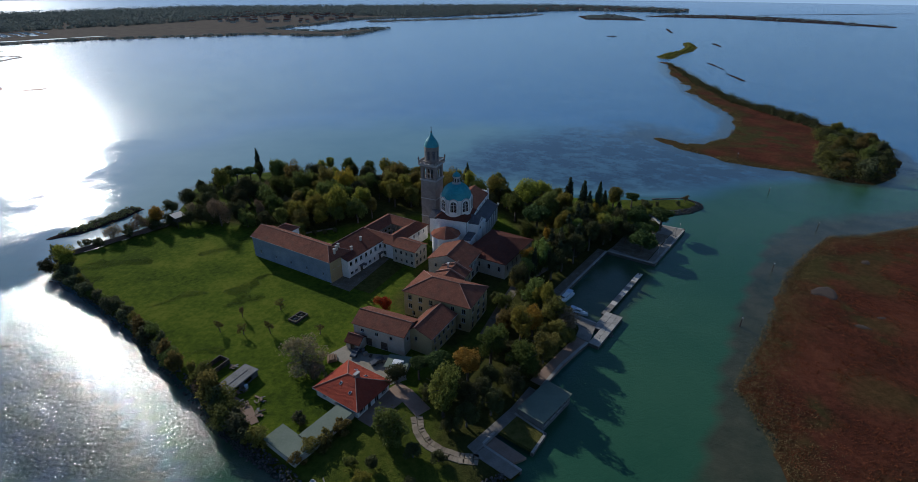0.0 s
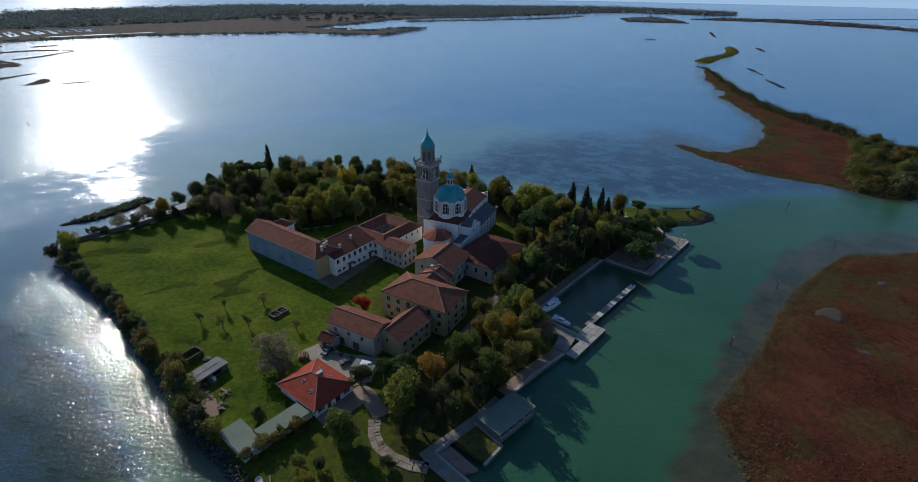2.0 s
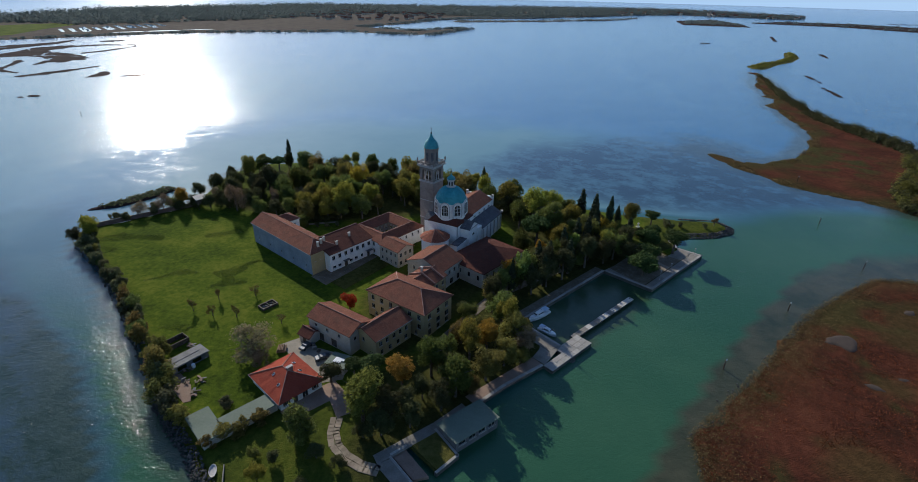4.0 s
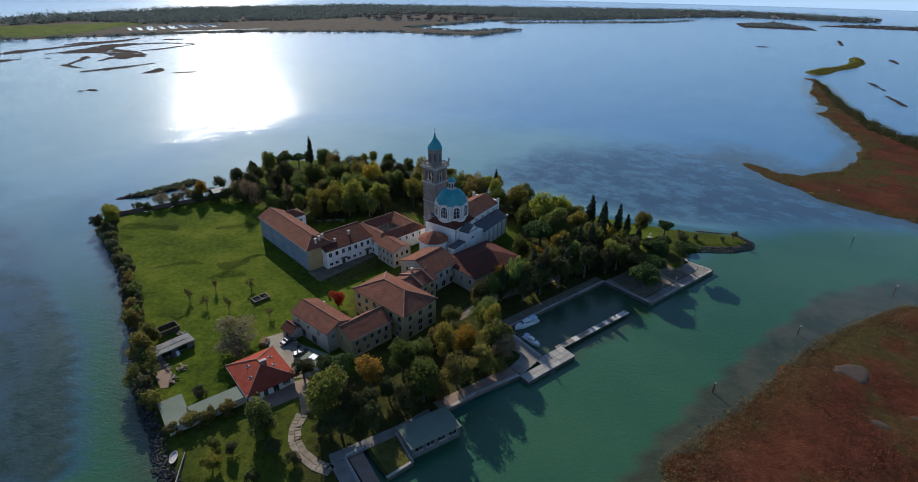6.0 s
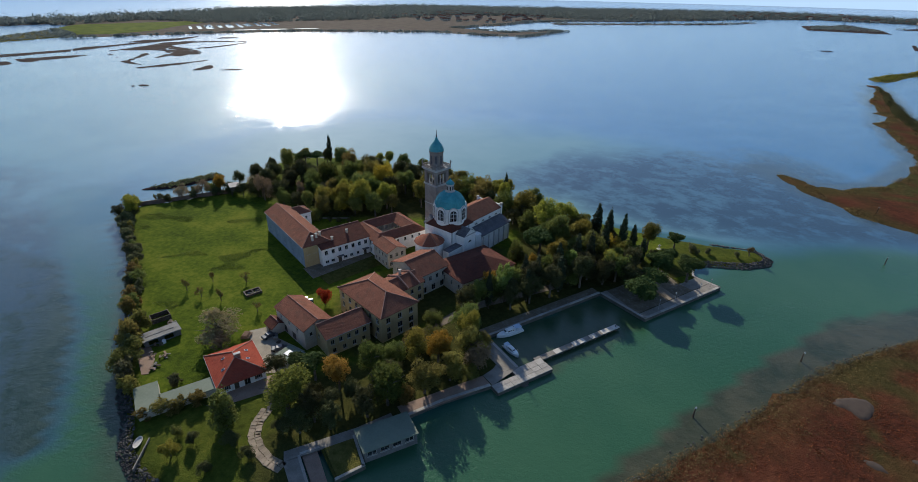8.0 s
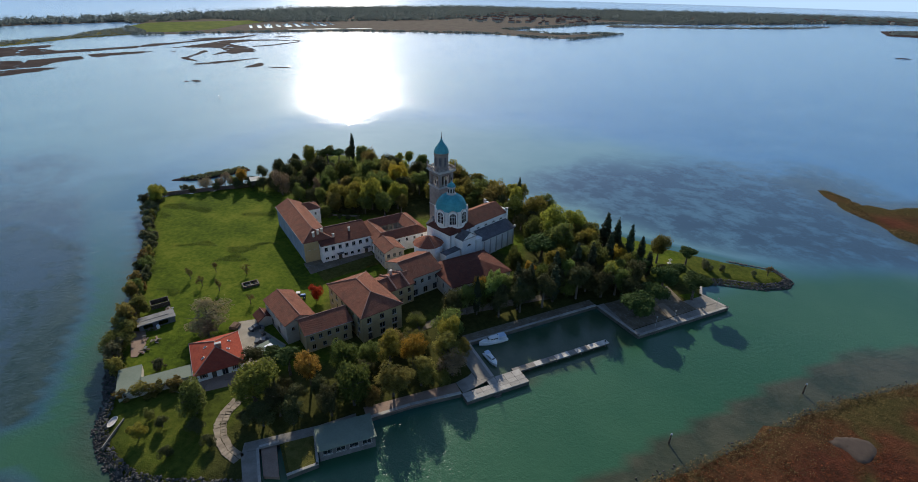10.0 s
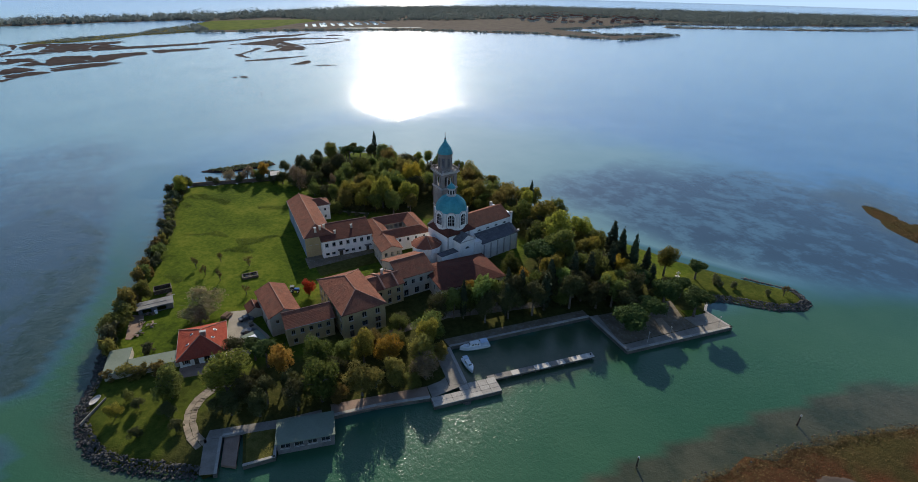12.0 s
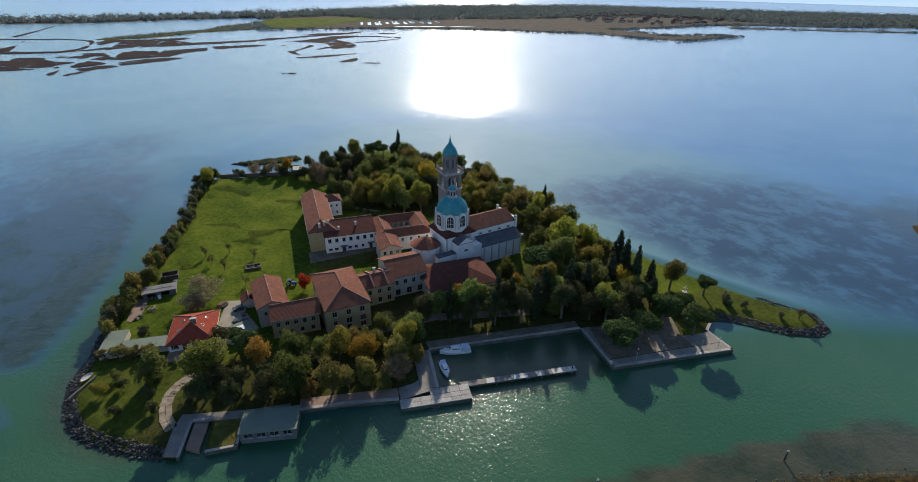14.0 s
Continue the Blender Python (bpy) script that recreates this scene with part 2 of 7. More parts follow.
patch = noise_node(n, l, pos, 0.02, 6.0, 0.6)
edge = math_node(n, l, "MULTIPLY", math_node(n, l, "MULTIPLY", layer("ruffle"), math_node(n, l, "SUBTRACT", 1.0, layer("ruffle"))), 6.0)
gust = math_node(n, l, "MULTIPLY", math_node(n, l, "SUBTRACT", noise_node(n, l, pos, 0.12, 5.0, 0.7), 0.5), edge)
slicks = math_node(n, l, "MULTIPLY", math_node(n, l, "MULTIPLY", math_node(n, l, "SUBTRACT", noise_node(n, l, pos, 0.022, 8.0, 0.72), 0.5), 0.9), layer("ruffle"))
wind = math_node(n, l, "ADD", math_node(n, l, "ADD", layer("ruffle"), gust), slicks, True)
stretched = n.new("ShaderNodeMapping")
stretched.inputs["Scale"].default_value, stretched.inputs["Rotation"].default_value = (1, 1.15, 1), (0, 0, radians(35))
l.new(pos, stretched.inputs["Vector"])
streak = noise_node(n, l, stretched.outputs[0], 0.075, 9.0, 0.72)
beds = math_node(n, l, "ADD", math_node(n, l, "MULTIPLY", streak, 0.7), math_node(n, l, "MULTIPLY", noise_node(n, l, pos, 0.016, 3.0), 0.3))
# open-lagoon blue holds part of the sky's reflection in the body colour
tone = ramp(n, l, patch, [(0.35, (0.045, 0.145, 0.295)), (0.65, (0.07, 0.172, 0.315))])
# lee and west: grey-green murk, paled in colour for the sky it reflects
tone = mix(n, l, layer("murk_sheen"), tone, ramp(n, l, patch, [(0.35, (0.115, 0.215, 0.225)), (0.65, (0.14, 0.245, 0.245))]))
tone = mix(n, l, layer("channel"), tone, ramp(n, l, patch, [(0.35, (0.028, 0.086, 0.044)), (0.65, (0.042, 0.106, 0.054))]))
weed = math_node(n, l, "MULTIPLY", layer("weed"), ramp(n, l, beds, [(0.43, (0, 0, 0)), (0.53, (1, 1, 1))]))
tone = mix(n, l, math_node(n, l, "MULTIPLY", layer("weed"), 0.6), tone, (0.042, 0.082, 0.118))
tone = mix(n, l, layer("shoal_shade"), tone, ramp(n, l, streak, [(0.35, (0.03, 0.04, 0.022)), (0.6, (0.065, 0.065, 0.038))]))
tone = mix(n, l, layer("silt"), tone, ramp(n, l, streak, [(0.38, (0.016, 0.034, 0.024)), (0.6, (0.040, 0.062, 0.046))]))
tone = mix(n, l, weed, tone, (0.030, 0.058, 0.088))
l.new(tone, p.inputs["Base Color"])
p.inputs["IOR"].default_value = 1.333
l.new(math_node(n, l, "ADD", math_node(n, l, "MULTIPLY", wind, 0.13), math_node(n, l, "ADD", math_node(n, l, "MULTIPLY", layer("chop"), -0.085), 0.04)), p.inputs["Roughness"])
ripple = math_node(n, l, "ADD", noise_node(n, l, pos, 0.9, 3.0), math_node(n, l, "ADD", math_node(n, l, "MULTIPLY", noise_node(n, l, pos, 0.25, 2.0), 0.5), math_node(n, l, "MULTIPLY", noise_node(n, l, pos, 2.6, 3.0), 0.6)))
bn = n.new("ShaderNodeBump")
l.new(math_node(n, l, "ADD", math_node(n, l, "MULTIPLY", wind, 0.33), math_node(n, l, "ADD", math_node(n, l, "MULTIPLY", layer("chop"), 0.07), 0.01)), bn.inputs["Strength"])
bn.inputs["Distance"].default_value = 0.35
l.new(ripple, bn.inputs["Height"])
l.new(bn.outputs["Normal"], p.inputs["Normal"])

# ---- builders ----


def thing(name, m, label, category, group="", kind=""):
    ob = new(name)
    ob.matrix_basis = m
    return tagged(ob, label, category, group, kind)


def mesh_of(name, bm, material):
    me = bpy.data.meshes.new(name)
    bmesh.ops.recalc_face_normals(bm, faces=bm.faces)
    bm.to_mesh(me)
    bm.free()
    me.materials.append(material)
    return me


def part(name, bm, material, parent, label="", at=None):
    me = bm if isinstance(bm, bpy.types.Mesh) else mesh_of(name, bm, material)
    ob = new(name, me)
    ob.parent = parent
    if at is not None:
        ob.matrix_basis = at
    return tagged(ob, label)


def box(bm, x0, y0, z0, x1, y1, z1):
    v = [bm.verts.new(c) for c in ((x0, y0, z0), (x1, y0, z0), (x1, y1, z0), (x0, y1, z0), (x0, y0, z1), (x1, y0, z1), (x1, y1, z1), (x0, y1, z1))]
    for f in ((0, 3, 2, 1), (4, 5, 6, 7), (0, 1, 5, 4), (1, 2, 6, 5), (2, 3, 7, 6), (3, 0, 4, 7)):
        bm.faces.new([v[k] for k in f])
    return v


def boxes(*sizes):
    bm = bmesh.new()
    for s in sizes:
        box(bm, *s)
    return bm


def bevelled(bm, width=0.03):
    bmesh.ops.bevel(bm, geom=list(bm.edges), offset=width, segments=1, affect="EDGES")
    return bm


def tube(bm, p0, p1, r0, r1, sides=6, cap=True):
    p0, p1 = Vector(p0), Vector(p1)
    q = (p1 - p0).to_track_quat("Z", "Y")
    rings = [[bm.verts.new(c + q @ Vector((r * math.cos(2 * math.pi * k / sides), r * math.sin(2 * math.pi * k / sides), 0))) for k in range(sides)] for c, r in ((p0, r0), (p1, r1))]
    for k in range(sides):
        bm.faces.new((rings[0][k], rings[0][(k + 1) % sides], rings[1][(k + 1) % sides], rings[1][k]))
    if cap:
        bm.faces.new(rings[0][::-1])
        bm.faces.new(rings[1])


def lathe(bm, profile, sides=32, turn=0.0):
    """A turned body from (radius, height) pairs."""
    rings = []
    for r, z in profile:
        rings.append([bm.verts.new((r * math.cos(turn + 2 * math.pi * k / sides), r * math.sin(turn + 2 * math.pi * k / sides), z)) for k in range(sides)])
    for a, b in zip(rings, rings[1:]):
        for k in range(sides):
            bm.faces.new((a[k], a[(k + 1) % sides], b[(k + 1) % sides], b[k]))
    bm.faces.new(rings[0][::-1])
    bm.faces.new(rings[-1])
    bmesh.ops.remove_doubles(bm, verts=bm.verts, dist=0.001)
    return bm


def slab(bm, tops, thick):
    """Closed slab from top polygons that share corners."""
    up, down, edges = {}, {}, {}
    for poly in tops:
        for c in poly:
            if c not in up:
                up[c], down[c] = bm.verts.new(c), bm.verts.new((c[0], c[1], c[2] - thick))
        bm.faces.new([up[c] for c in poly])
        bm.faces.new([down[c] for c in reversed(poly)])
        for a, b in zip(poly, poly[1:] + poly[:1]):
            edges[(a, b)] = (b, a) in edges or edges.get((a, b), False)
    for a, b in list(edges):
        if (b, a) not in edges:
            bm.faces.new((up[b], up[a], down[a], down[b]))


def uv_slopes(me):
    """Roof coordinates in metres: across and up each slope."""
    layer_uv = me.uv_layers.new(name="slopes")
    for f in me.polygons:
        nrm = f.normal
        across = Vector((-nrm.y, nrm.x, 0))
        across = across.normalized() if across.length > 1e-4 else Vector((1, 0, 0))
        upward = nrm.cross(across)
        for k in f.loop_indices:
            c = me.vertices[me.loops[k].vertex_index].co
            layer_uv.data[k].uv = (c.dot(across), c.dot(upward))


SIDES = {0: lambda L, W: pose(0, 0, 0, 0, 0, 0), 1: lambda L, W: pose(L, 0, 0, 0, 0, 90), 2: lambda L, W: pose(L, W, 0, 0, 0, 180), 3: lambda L, W: pose(0, W, 0, 0, 0, 270)}
WALL = 0.4


def wall_panel(bm, m, length, z0, z1, holes, inset0=0.0, inset1=0.0):
    """A wall with its outer face on y = 0, with openings that go through it."""
    us = sorted({inset0, length - inset1, *[h[0] for h in holes], *[h[1] for h in holes]})
    zs = sorted({z0, z1, *[h[2] for h in holes], *[h[3] for h in holes]})
    inside = lambda u, z: any(h[0] < u < h[1] and h[2] < z < h[3] for h in holes)
    got = {}

    def v(u, y, z):
        key = (round(u, 4), y, round(z, 4))
        if key not in got:
            got[key] = bm.verts.new(m @ Vector((u, y, z)))
        return got[key]
    cells = {}
    for i in range(len(us) - 1):
        for k in range(len(zs) - 1):
            cells[i, k] = not inside((us[i] + us[i + 1]) / 2, (zs[k] + zs[k + 1]) / 2)
    for (i, k), solid in cells.items():
        if not solid:
            continue
        a, b, c, d = us[i], us[i + 1], zs[k], zs[k + 1]
        bm.faces.new((v(a, 0, c), v(b, 0, c), v(b, 0, d), v(a, 0, d)))
        bm.faces.new((v(a, WALL, d), v(b, WALL, d), v(b, WALL, c), v(a, WALL, c)))
        for di, dk, p, q in ((-1, 0, (a, c), (a, d)), (1, 0, (b, d), (b, c)), (0, -1, (b, c), (a, c)), (0, 1, (a, d), (b, d))):
            if not cells.get((i + di, k + dk), False):
                bm.faces.new((v(p[0], 0, p[1]), v(q[0], 0, q[1]), v(q[0], WALL, q[1]), v(p[0], WALL, p[1])))


MESHES = {}


def window_meshes(w, h, shutters):
    key = (round(w, 2), round(h, 2), shutters)
    if key not in MESHES:
        t = 0.09
        frame_bm = boxes((-w / 2, 0.12, 0, -w / 2 + t, 0.2, h), (w / 2 - t, 0.12, 0, w / 2, 0.2, h), (-w / 2 + t, 0.12, 0, w / 2 - t, 0.2, t), (-w / 2 + t, 0.12, h - t, w / 2 - t, 0.2, h), (-0.03, 0.125, t, 0.03, 0.19, h - t))
        sill = boxes((-w / 2 - 0.12, -0.12, -0.12, w / 2 + 0.12, 0.1, -0.004))
        pane = boxes((-w / 2 + t, 0.15, t, w / 2 - t, 0.165, h - t))
        leaf_bm = boxes((-w / 2 - w / 2, -0.05, 0, -w / 2 - 0.03, -0.004, h))
        MESHES[key] = (mesh_of("frame", frame_bm, TRIM), mesh_of("sill", sill, TRIM), mesh_of("pane", pane, GLASS), mesh_of("shutter", leaf_bm, SHUTTER))
    return MESHES[key]


def windows(house, m, length, specs):
    """specs: (place along the wall, foot, width, height, kind); kind w window, s with shutters, d door, o open arch."""
    for u, z, w, h, kind in specs:
        at = m @ pose(u, 0, z)
        if kind == "d":
            door = part("door", boxes((-w / 2, 0.14, 0, w / 2, 0.2, h)), DARKWOOD, house, at=at)
            part("handle", boxes((w / 2 - 0.2, 0.09, 1.0, w / 2 - 0.12, 0.14, 1.15)), IRON, door)
        elif kind != "o":
            fr, sill, pane, leaf_me = window_meshes(w, h, kind == "s")
            win = part("window", fr, None, house, at=at)
            part("sill", sill, None, win)
            part("pane", pane, None, win)
            if kind == "s":
                part("shutter", leaf_me, None, win)
                part("shutter", leaf_me, None, win, at=pose(w + w / 2 - 0.03 + 0.0, 0, 0))


def rows_of(length, count, margin, z, w, h, kind="w"):
    step = (length - 2 * margin) / max(count - 1, 1)
    return [(margin + k * step, z, w, h, kind) for k in range(count)]


def house(name, x, y, angle, L, W, eave, ridge, label, wall=WHITE, roof=ROOF_OLD, axis="x", hips=(False, False), at=0.5, over=0.45, floor=1.2, openings=None, caps=True, category="house", gutter=None, group=""):
    """A walled building with its nearest corner at x, y; its sides 0 and 3 face the quays and the meadow."""
    ob = thing(name, pose(x, y, floor, 0, 0, angle), label, category, group)
    e, r = eave - floor, ridge - floor
    openings = openings or {}
    bm = bmesh.new()
    for side in range(4):
        length = L if side in (0, 2) else W
        m = SIDES[side](L, W)
        specs = openings.get(side, [])
        wall_panel(bm, m, length, -0.3, e, [(u - w / 2, u + w / 2, z, z + h) for u, z, w, h, k in specs], 0.0 if side in (0, 2) else WALL, 0.0 if side in (0, 2) else WALL)
    span, run = (W, L) if axis == "x" else (L, W)
    # gable triangles
    to = (lambda u, v, z: (u, v, z)) if axis == "x" else (lambda u, v, z: (v, u, z))
    for end, hip in ((0, hips[0]), (1, hips[1])):
        if not hip:
            a, b = (0, WALL) if end == 0 else (run - WALL, run)
            tri = [[bm.verts.new(to(u, v, z)) for v, z in ((0, e), (span, e), (span * at, r - 0.05))] for u in (a, b)]
            bm.faces.new(tri[0])
            bm.faces.new(tri[1][::-1])
            for k in range(3):
                bm.faces.new((tri[0][k], tri[0][(k + 1) % 3], tri[1][(k + 1) % 3], tri[1][k]))
    part("wall", bm, wall, ob)
    # roof
    slope = (r - e) / (span * min(at, 1 - at) if at in (0.5,) else span * max(at, 1 - at))
    drop = over * slope
    h0 = span * 0.5 if hips[0] else -over
    h1 = run - span * 0.5 if hips[1] else run + over
    if h1 < h0:
        h0 = h1 = run / 2
    zt = e - drop + 0.18
    A, B, C, D = to(-over, -over, zt), to(run + over, -over, zt), to(run + over, span + over, zt), to(-over, span + over, zt)
    P, Q = to(h0, span * at, r + 0.18), to(h1, span * at, r + 0.18)
    bm = bmesh.new()
    if P == Q:
        slab(bm, [(A, B, P), (B, C, P), (C, D, P), (D, A, P)], 0.2)
    else:
        tops = [(A, B, Q, P), (C, D, P, Q)]
        if hips[0]:
            tops.append((D, A, P))
        if hips[1]:
            tops.append((B, C, Q))
        slab(bm, tops, 0.2)
    me = mesh_of("roof", bm, roof)
    uv_slopes(me)
    roof_ob = part("roof", me, None, ob)
    if caps:
        lines = [(P, Q)] if P != Q else []
        if hips[0]:
            lines += [(A, P), (D, P)]
        if hips[1]:
            lines += [(B, Q), (C, Q)]
        for a, b in lines:
            bm = bmesh.new()
            tube(bm, Vector(a) + Vector((0, 0, 0.02)), Vector(b) + Vector((0, 0, 0.02)), 0.14, 0.14, 6)
            part("ridge_cap", bm, RIDGE, roof_ob)
    if gutter:
        for a, b in ((A, B), (C, D)):
            bm = bmesh.new()
            tube(bm, Vector(a) - Vector((0, 0, 0.12)), Vector(b) - Vector((0, 0, 0.12)), 0.11, 0.11, 6)
            part("gutter", bm, gutter, roof_ob)
    for side, specs in openings.items():
        windows(ob, SIDES[side](L, W), L if side in (0, 2) else W, specs)
    return ob


def chimney(house_ob, x, y, z0, z1, w=0.8, d=0.6, mat=CREAM):
    ch = part("chimney", boxes((x - w / 2, y - d / 2, z0, x + w / 2, y + d / 2, z1)), mat, house_ob)
    part("chimney_cap", boxes((x - w / 2 - 0.12, y - d / 2 - 0.12, z1 + 0.25, x + w / 2 + 0.12, y + d / 2 + 0.12, z1 + 0.35), (x - w / 2, y - d / 2, z1, x - w / 2 + 0.14, y + d / 2, z1 + 0.25), (x + w / 2 - 0.14, y - d / 2, z1, x + w / 2, y + d / 2, z1 + 0.25)), TRIM, ch)


# ---- water and land ----
ISLAND = [(24, 81), (16, 76.5), (9.5, 73), (3, 70.5), (-4, 69.8), (-14, 71.8), (-21, 75), (-28, 81), (-39, 88), (-50, 95.5), (-59, 104.5), (-77, 119), (-92, 131), (-114, 147), (-142, 164), (-151, 174), (-151, 182), (-126, 213), (-131, 236), (-137, 262), (-124, 284), (-100, 293), (-60, 286), (-20, 276), (22, 269), (62, 258.5), (88, 255), (110, 255), (128, 257), (134, 250), (132, 243), (125, 238), (117, 235), (108.5, 232.5), (103, 229)]
QUAY = [(103, 229), (104, 220), (113.1, 215.4), (88.8, 182.3), (72.3, 192.7), (43.5, 151.7), (56.6, 141.8), (51.9, 131.2), (42.3, 120.6), (35.2, 110.9), (27, 101.5), (34.2, 94.8), (30.2, 88.8), (21.6, 94.8), (18.6, 91.2), (27.2, 84.2), (24, 81)]
MARSH_EAST = [(84, 40), (87, 84), (88.4, 97.6), (88, 114.2), (106, 135.8), (118.8, 152.4), (138.5, 179.5), (160, 200), (175, 213), (196, 216), (225, 226), (262, 234), (345, 240), (400, 150), (330, 20), (180, -20)]
MARSH_SOUTH = [(144, 388), (152, 371), (160, 347), (173, 330), (184, 315), (197, 307), (211, 302), (222, 293), (232, 285), (248, 281), (268, 293), (290, 318), (304, 347), (308, 374), (308, 406), (303, 440), (294, 471), (281, 497), (275, 535), (282, 598), (295, 686), (309, 768), (312, 815), (293, 815), (301, 795), (284, 732), (270, 695), (268, 673), (267, 639), (256, 622), (264, 609), (259, 588), (244, 572), (248, 554), (245, 531), (244, 504), (242, 470), (239, 451), (232, 433), (224, 413), (214, 399), (205, 384), (195, 376), (182, 366), (172, 365), (165, 368), (155, 382)]
ISLET = [(313, 882), (346, 935), (380, 967), (418, 1038), (442, 1116), (469, 1145), (461, 1099), (445, 1035), (408, 964), (372, 917), (332, 851), (316, 855)]


def to_line(points, x, y, closed=True):
    """Distance from x, y (arrays) to a line of points."""
    best = np.full(x.shape, 1e9)
    pts = points + points[:1] if closed else points
    for (ax, ay), (bx, by) in zip(pts, pts[1:]):
        dx, dy = bx - ax, by - ay
        t = np.clip(((x - ax) * dx + (y - ay) * dy) / (dx * dx + dy * dy + 1e-9), 0, 1)
        best = np.minimum(best, np.hypot(x - ax - t * dx, y - ay - t * dy))
    return best


def within(points, x, y):
    hit = np.zeros(x.shape, bool)
    for (ax, ay), (bx, by) in zip(points, points[1:] + points[:1]):
        if ay != by:
            hit ^= ((ay > y) != (by > y)) & (x < (bx - ax) * (y - ay) / (by - ay) + ax)
    return hit


def smooth(a, b, v):
    t = np.clip((v - a) / (b - a), 0, 1)
    return t * t * (3 - 2 * t)


def spread(lo, hi, step, far, grow=1.16):
    mid = list(np.arange(lo, hi + step, step))
    out, gap, v = [], step, mid[-1]
    while v < far:
        gap *= grow
        v += gap
        out.append(v)
    back, gap, v = [], step, lo
    while v > -far:
        gap *= grow
        v -= gap
        back.append(v)
    return np.array(back[::-1] + mid + out)


gx, gy = np.meshgrid(spread(-250, 330, 4, 6500), spread(10, 440, 4, 6500))
fx, fy = gx.ravel(), gy.ravel()
rows_n, cols_n = gx.shape
wob = np.array([noise.noise((a * 0.02, b * 0.02, 3)) for a, b in zip(fx, fy)]) * 9 + np.array([noise.noise((a * 0.08, b * 0.08, 7)) for a, b in zip(fx, fy)]) * 3
west = to_line([(-190, 178), (-145, 155), (-112, 135), (-88, 114), (-64, 94), (-44, 80), (-28, 67), (-10, 60), (15, 62)], fx, fy, False)
creek = to_line([(-32, 62), (-22, 63), (-6, 61)], fx, fy, False)
front = to_line([(5, 50), (30, 62), (50, 84), (68, 112), (90, 150), (115, 187), (140, 222), (180, 250), (250, 262), (330, 275), (420, 330), (520, 520)], fx, fy, False)
isle, east, south = to_line(ISLAND + QUAY[1:-1], fx, fy), to_line(MARSH_EAST, fx, fy), to_line(MARSH_SOUTH, fx, fy)
channel = np.maximum.reduce([(1 - smooth(11, 25, west + wob * 0.4)) * (1 - 0.65 * smooth(95, 165, fy)), 1 - smooth(2, 7, creek + wob * 0.3), 1 - smooth(22, 52, front + wob * 0.6)])
channel = np.maximum(channel, 0.75 * (1 - smooth(5, 32, isle + wob)) * (fx > -20) * (fy < 262))
basin = within([(43, 151), (72, 194), (90, 184), (84, 170), (62, 140), (50, 140)], fx, fy) * 1.0
channel = np.maximum(channel, basin)
bank = (fx < 20) * (isle > 6) * (1 - smooth(100, 210, fy + wob * 3))
shoal_shade = np.maximum((1 - smooth(9, 26, east + wob)) * (1 - smooth(0, 1, (front < 14) * 1.0)), 0.7 * (1 - smooth(3, 12, south + wob * 0.6)))
WEST_SHOAL = [(-60, 58), (-41, 62), (-36, 69), (-46, 79), (-57, 88), (-79, 106), (-97, 116), (-128, 130), (-180, 128), (-160, 80), (-100, 52)]
in_shoal = np.where(within(WEST_SHOAL, fx, fy), 1, -1) * to_line(WEST_SHOAL, fx, fy) + wob * 0.25
POINT_SHOAL = [(-50, 40), (-31, 57), (-25, 62), (-17, 60), (-12, 55), (-20, 40)]
in_point = np.where(within(POINT_SHOAL, fx, fy), 1, -1) * to_line(POINT_SHOAL, fx, fy) + wob * 0.25
shoal_shade = np.maximum(shoal_shade, 0.6 * bank * (1 - channel) * (1 - smooth(25, 100, west + wob)))
shoal_shade = shoal_shade * (1 - smooth(-4, 2, in_shoal))
silt = np.maximum(smooth(-2, 3, in_shoal) * (1.0 - 0.5 * smooth(14, 52, in_shoal)), 0.95 * smooth(-2, 3, in_point))
# no shoal in the basin: tree shade and reflection darken its colour
shoal_shade = np.maximum(shoal_shade, 0.55 * basin)
channel = channel * (1 - 0.9 * smooth(-2, 4, np.maximum(in_shoal, in_point)))
shoal_shade = np.maximum(shoal_shade, 0.6 * (1 - smooth(1.5, 6, isle + wob * 0.3)) * (fx < 20))
shoal_shade = np.maximum(shoal_shade, within(MARSH_EAST, fx, fy) * 1.0)
WEED_BED = [(15, 300), (40, 345), (85, 388), (150, 402), (190, 352), (208, 300), (182, 280), (120, 268), (60, 276)]
weed = smooth(3, 16, isle) * smooth(-34, 16, wob * 2.2 + np.where(within(WEED_BED, fx, fy), 1, -1) * to_line(WEED_BED, fx, fy)) * (1 - channel)
weed = np.maximum(weed, 0.8 * smooth(8, 20, west) * (1 - smooth(40, 170, west + wob * 2)) * (fx < 0) * (1 - smooth(110, 220, fy + wob * 3)))
LEE = [(-140, 168), (-152, 152), (-170, 155), (-185, 186), (-186, 224), (-182, 247), (-186, 275), (-193, 320), (-148, 378), (-60, 404), (60, 390), (150, 330), (150, 255), (40, 220), (-80, 220)]
inner = np.where(within(LEE, fx, fy), 1, -1) * to_line(LEE, fx, fy)
width = 14 + 111 * smooth(180, 260, fy)
ragged = wob * (0.5 + width / 50)
calm = smooth(0, 1, (inner + ragged + 0.72 * width) / (0.85 * width + 14)) ** 1.15
murk_sheen = smooth(-70, 30, inner + wob * 2) * smooth(-60, 20, fy - 212 + wob) * (1 - channel)
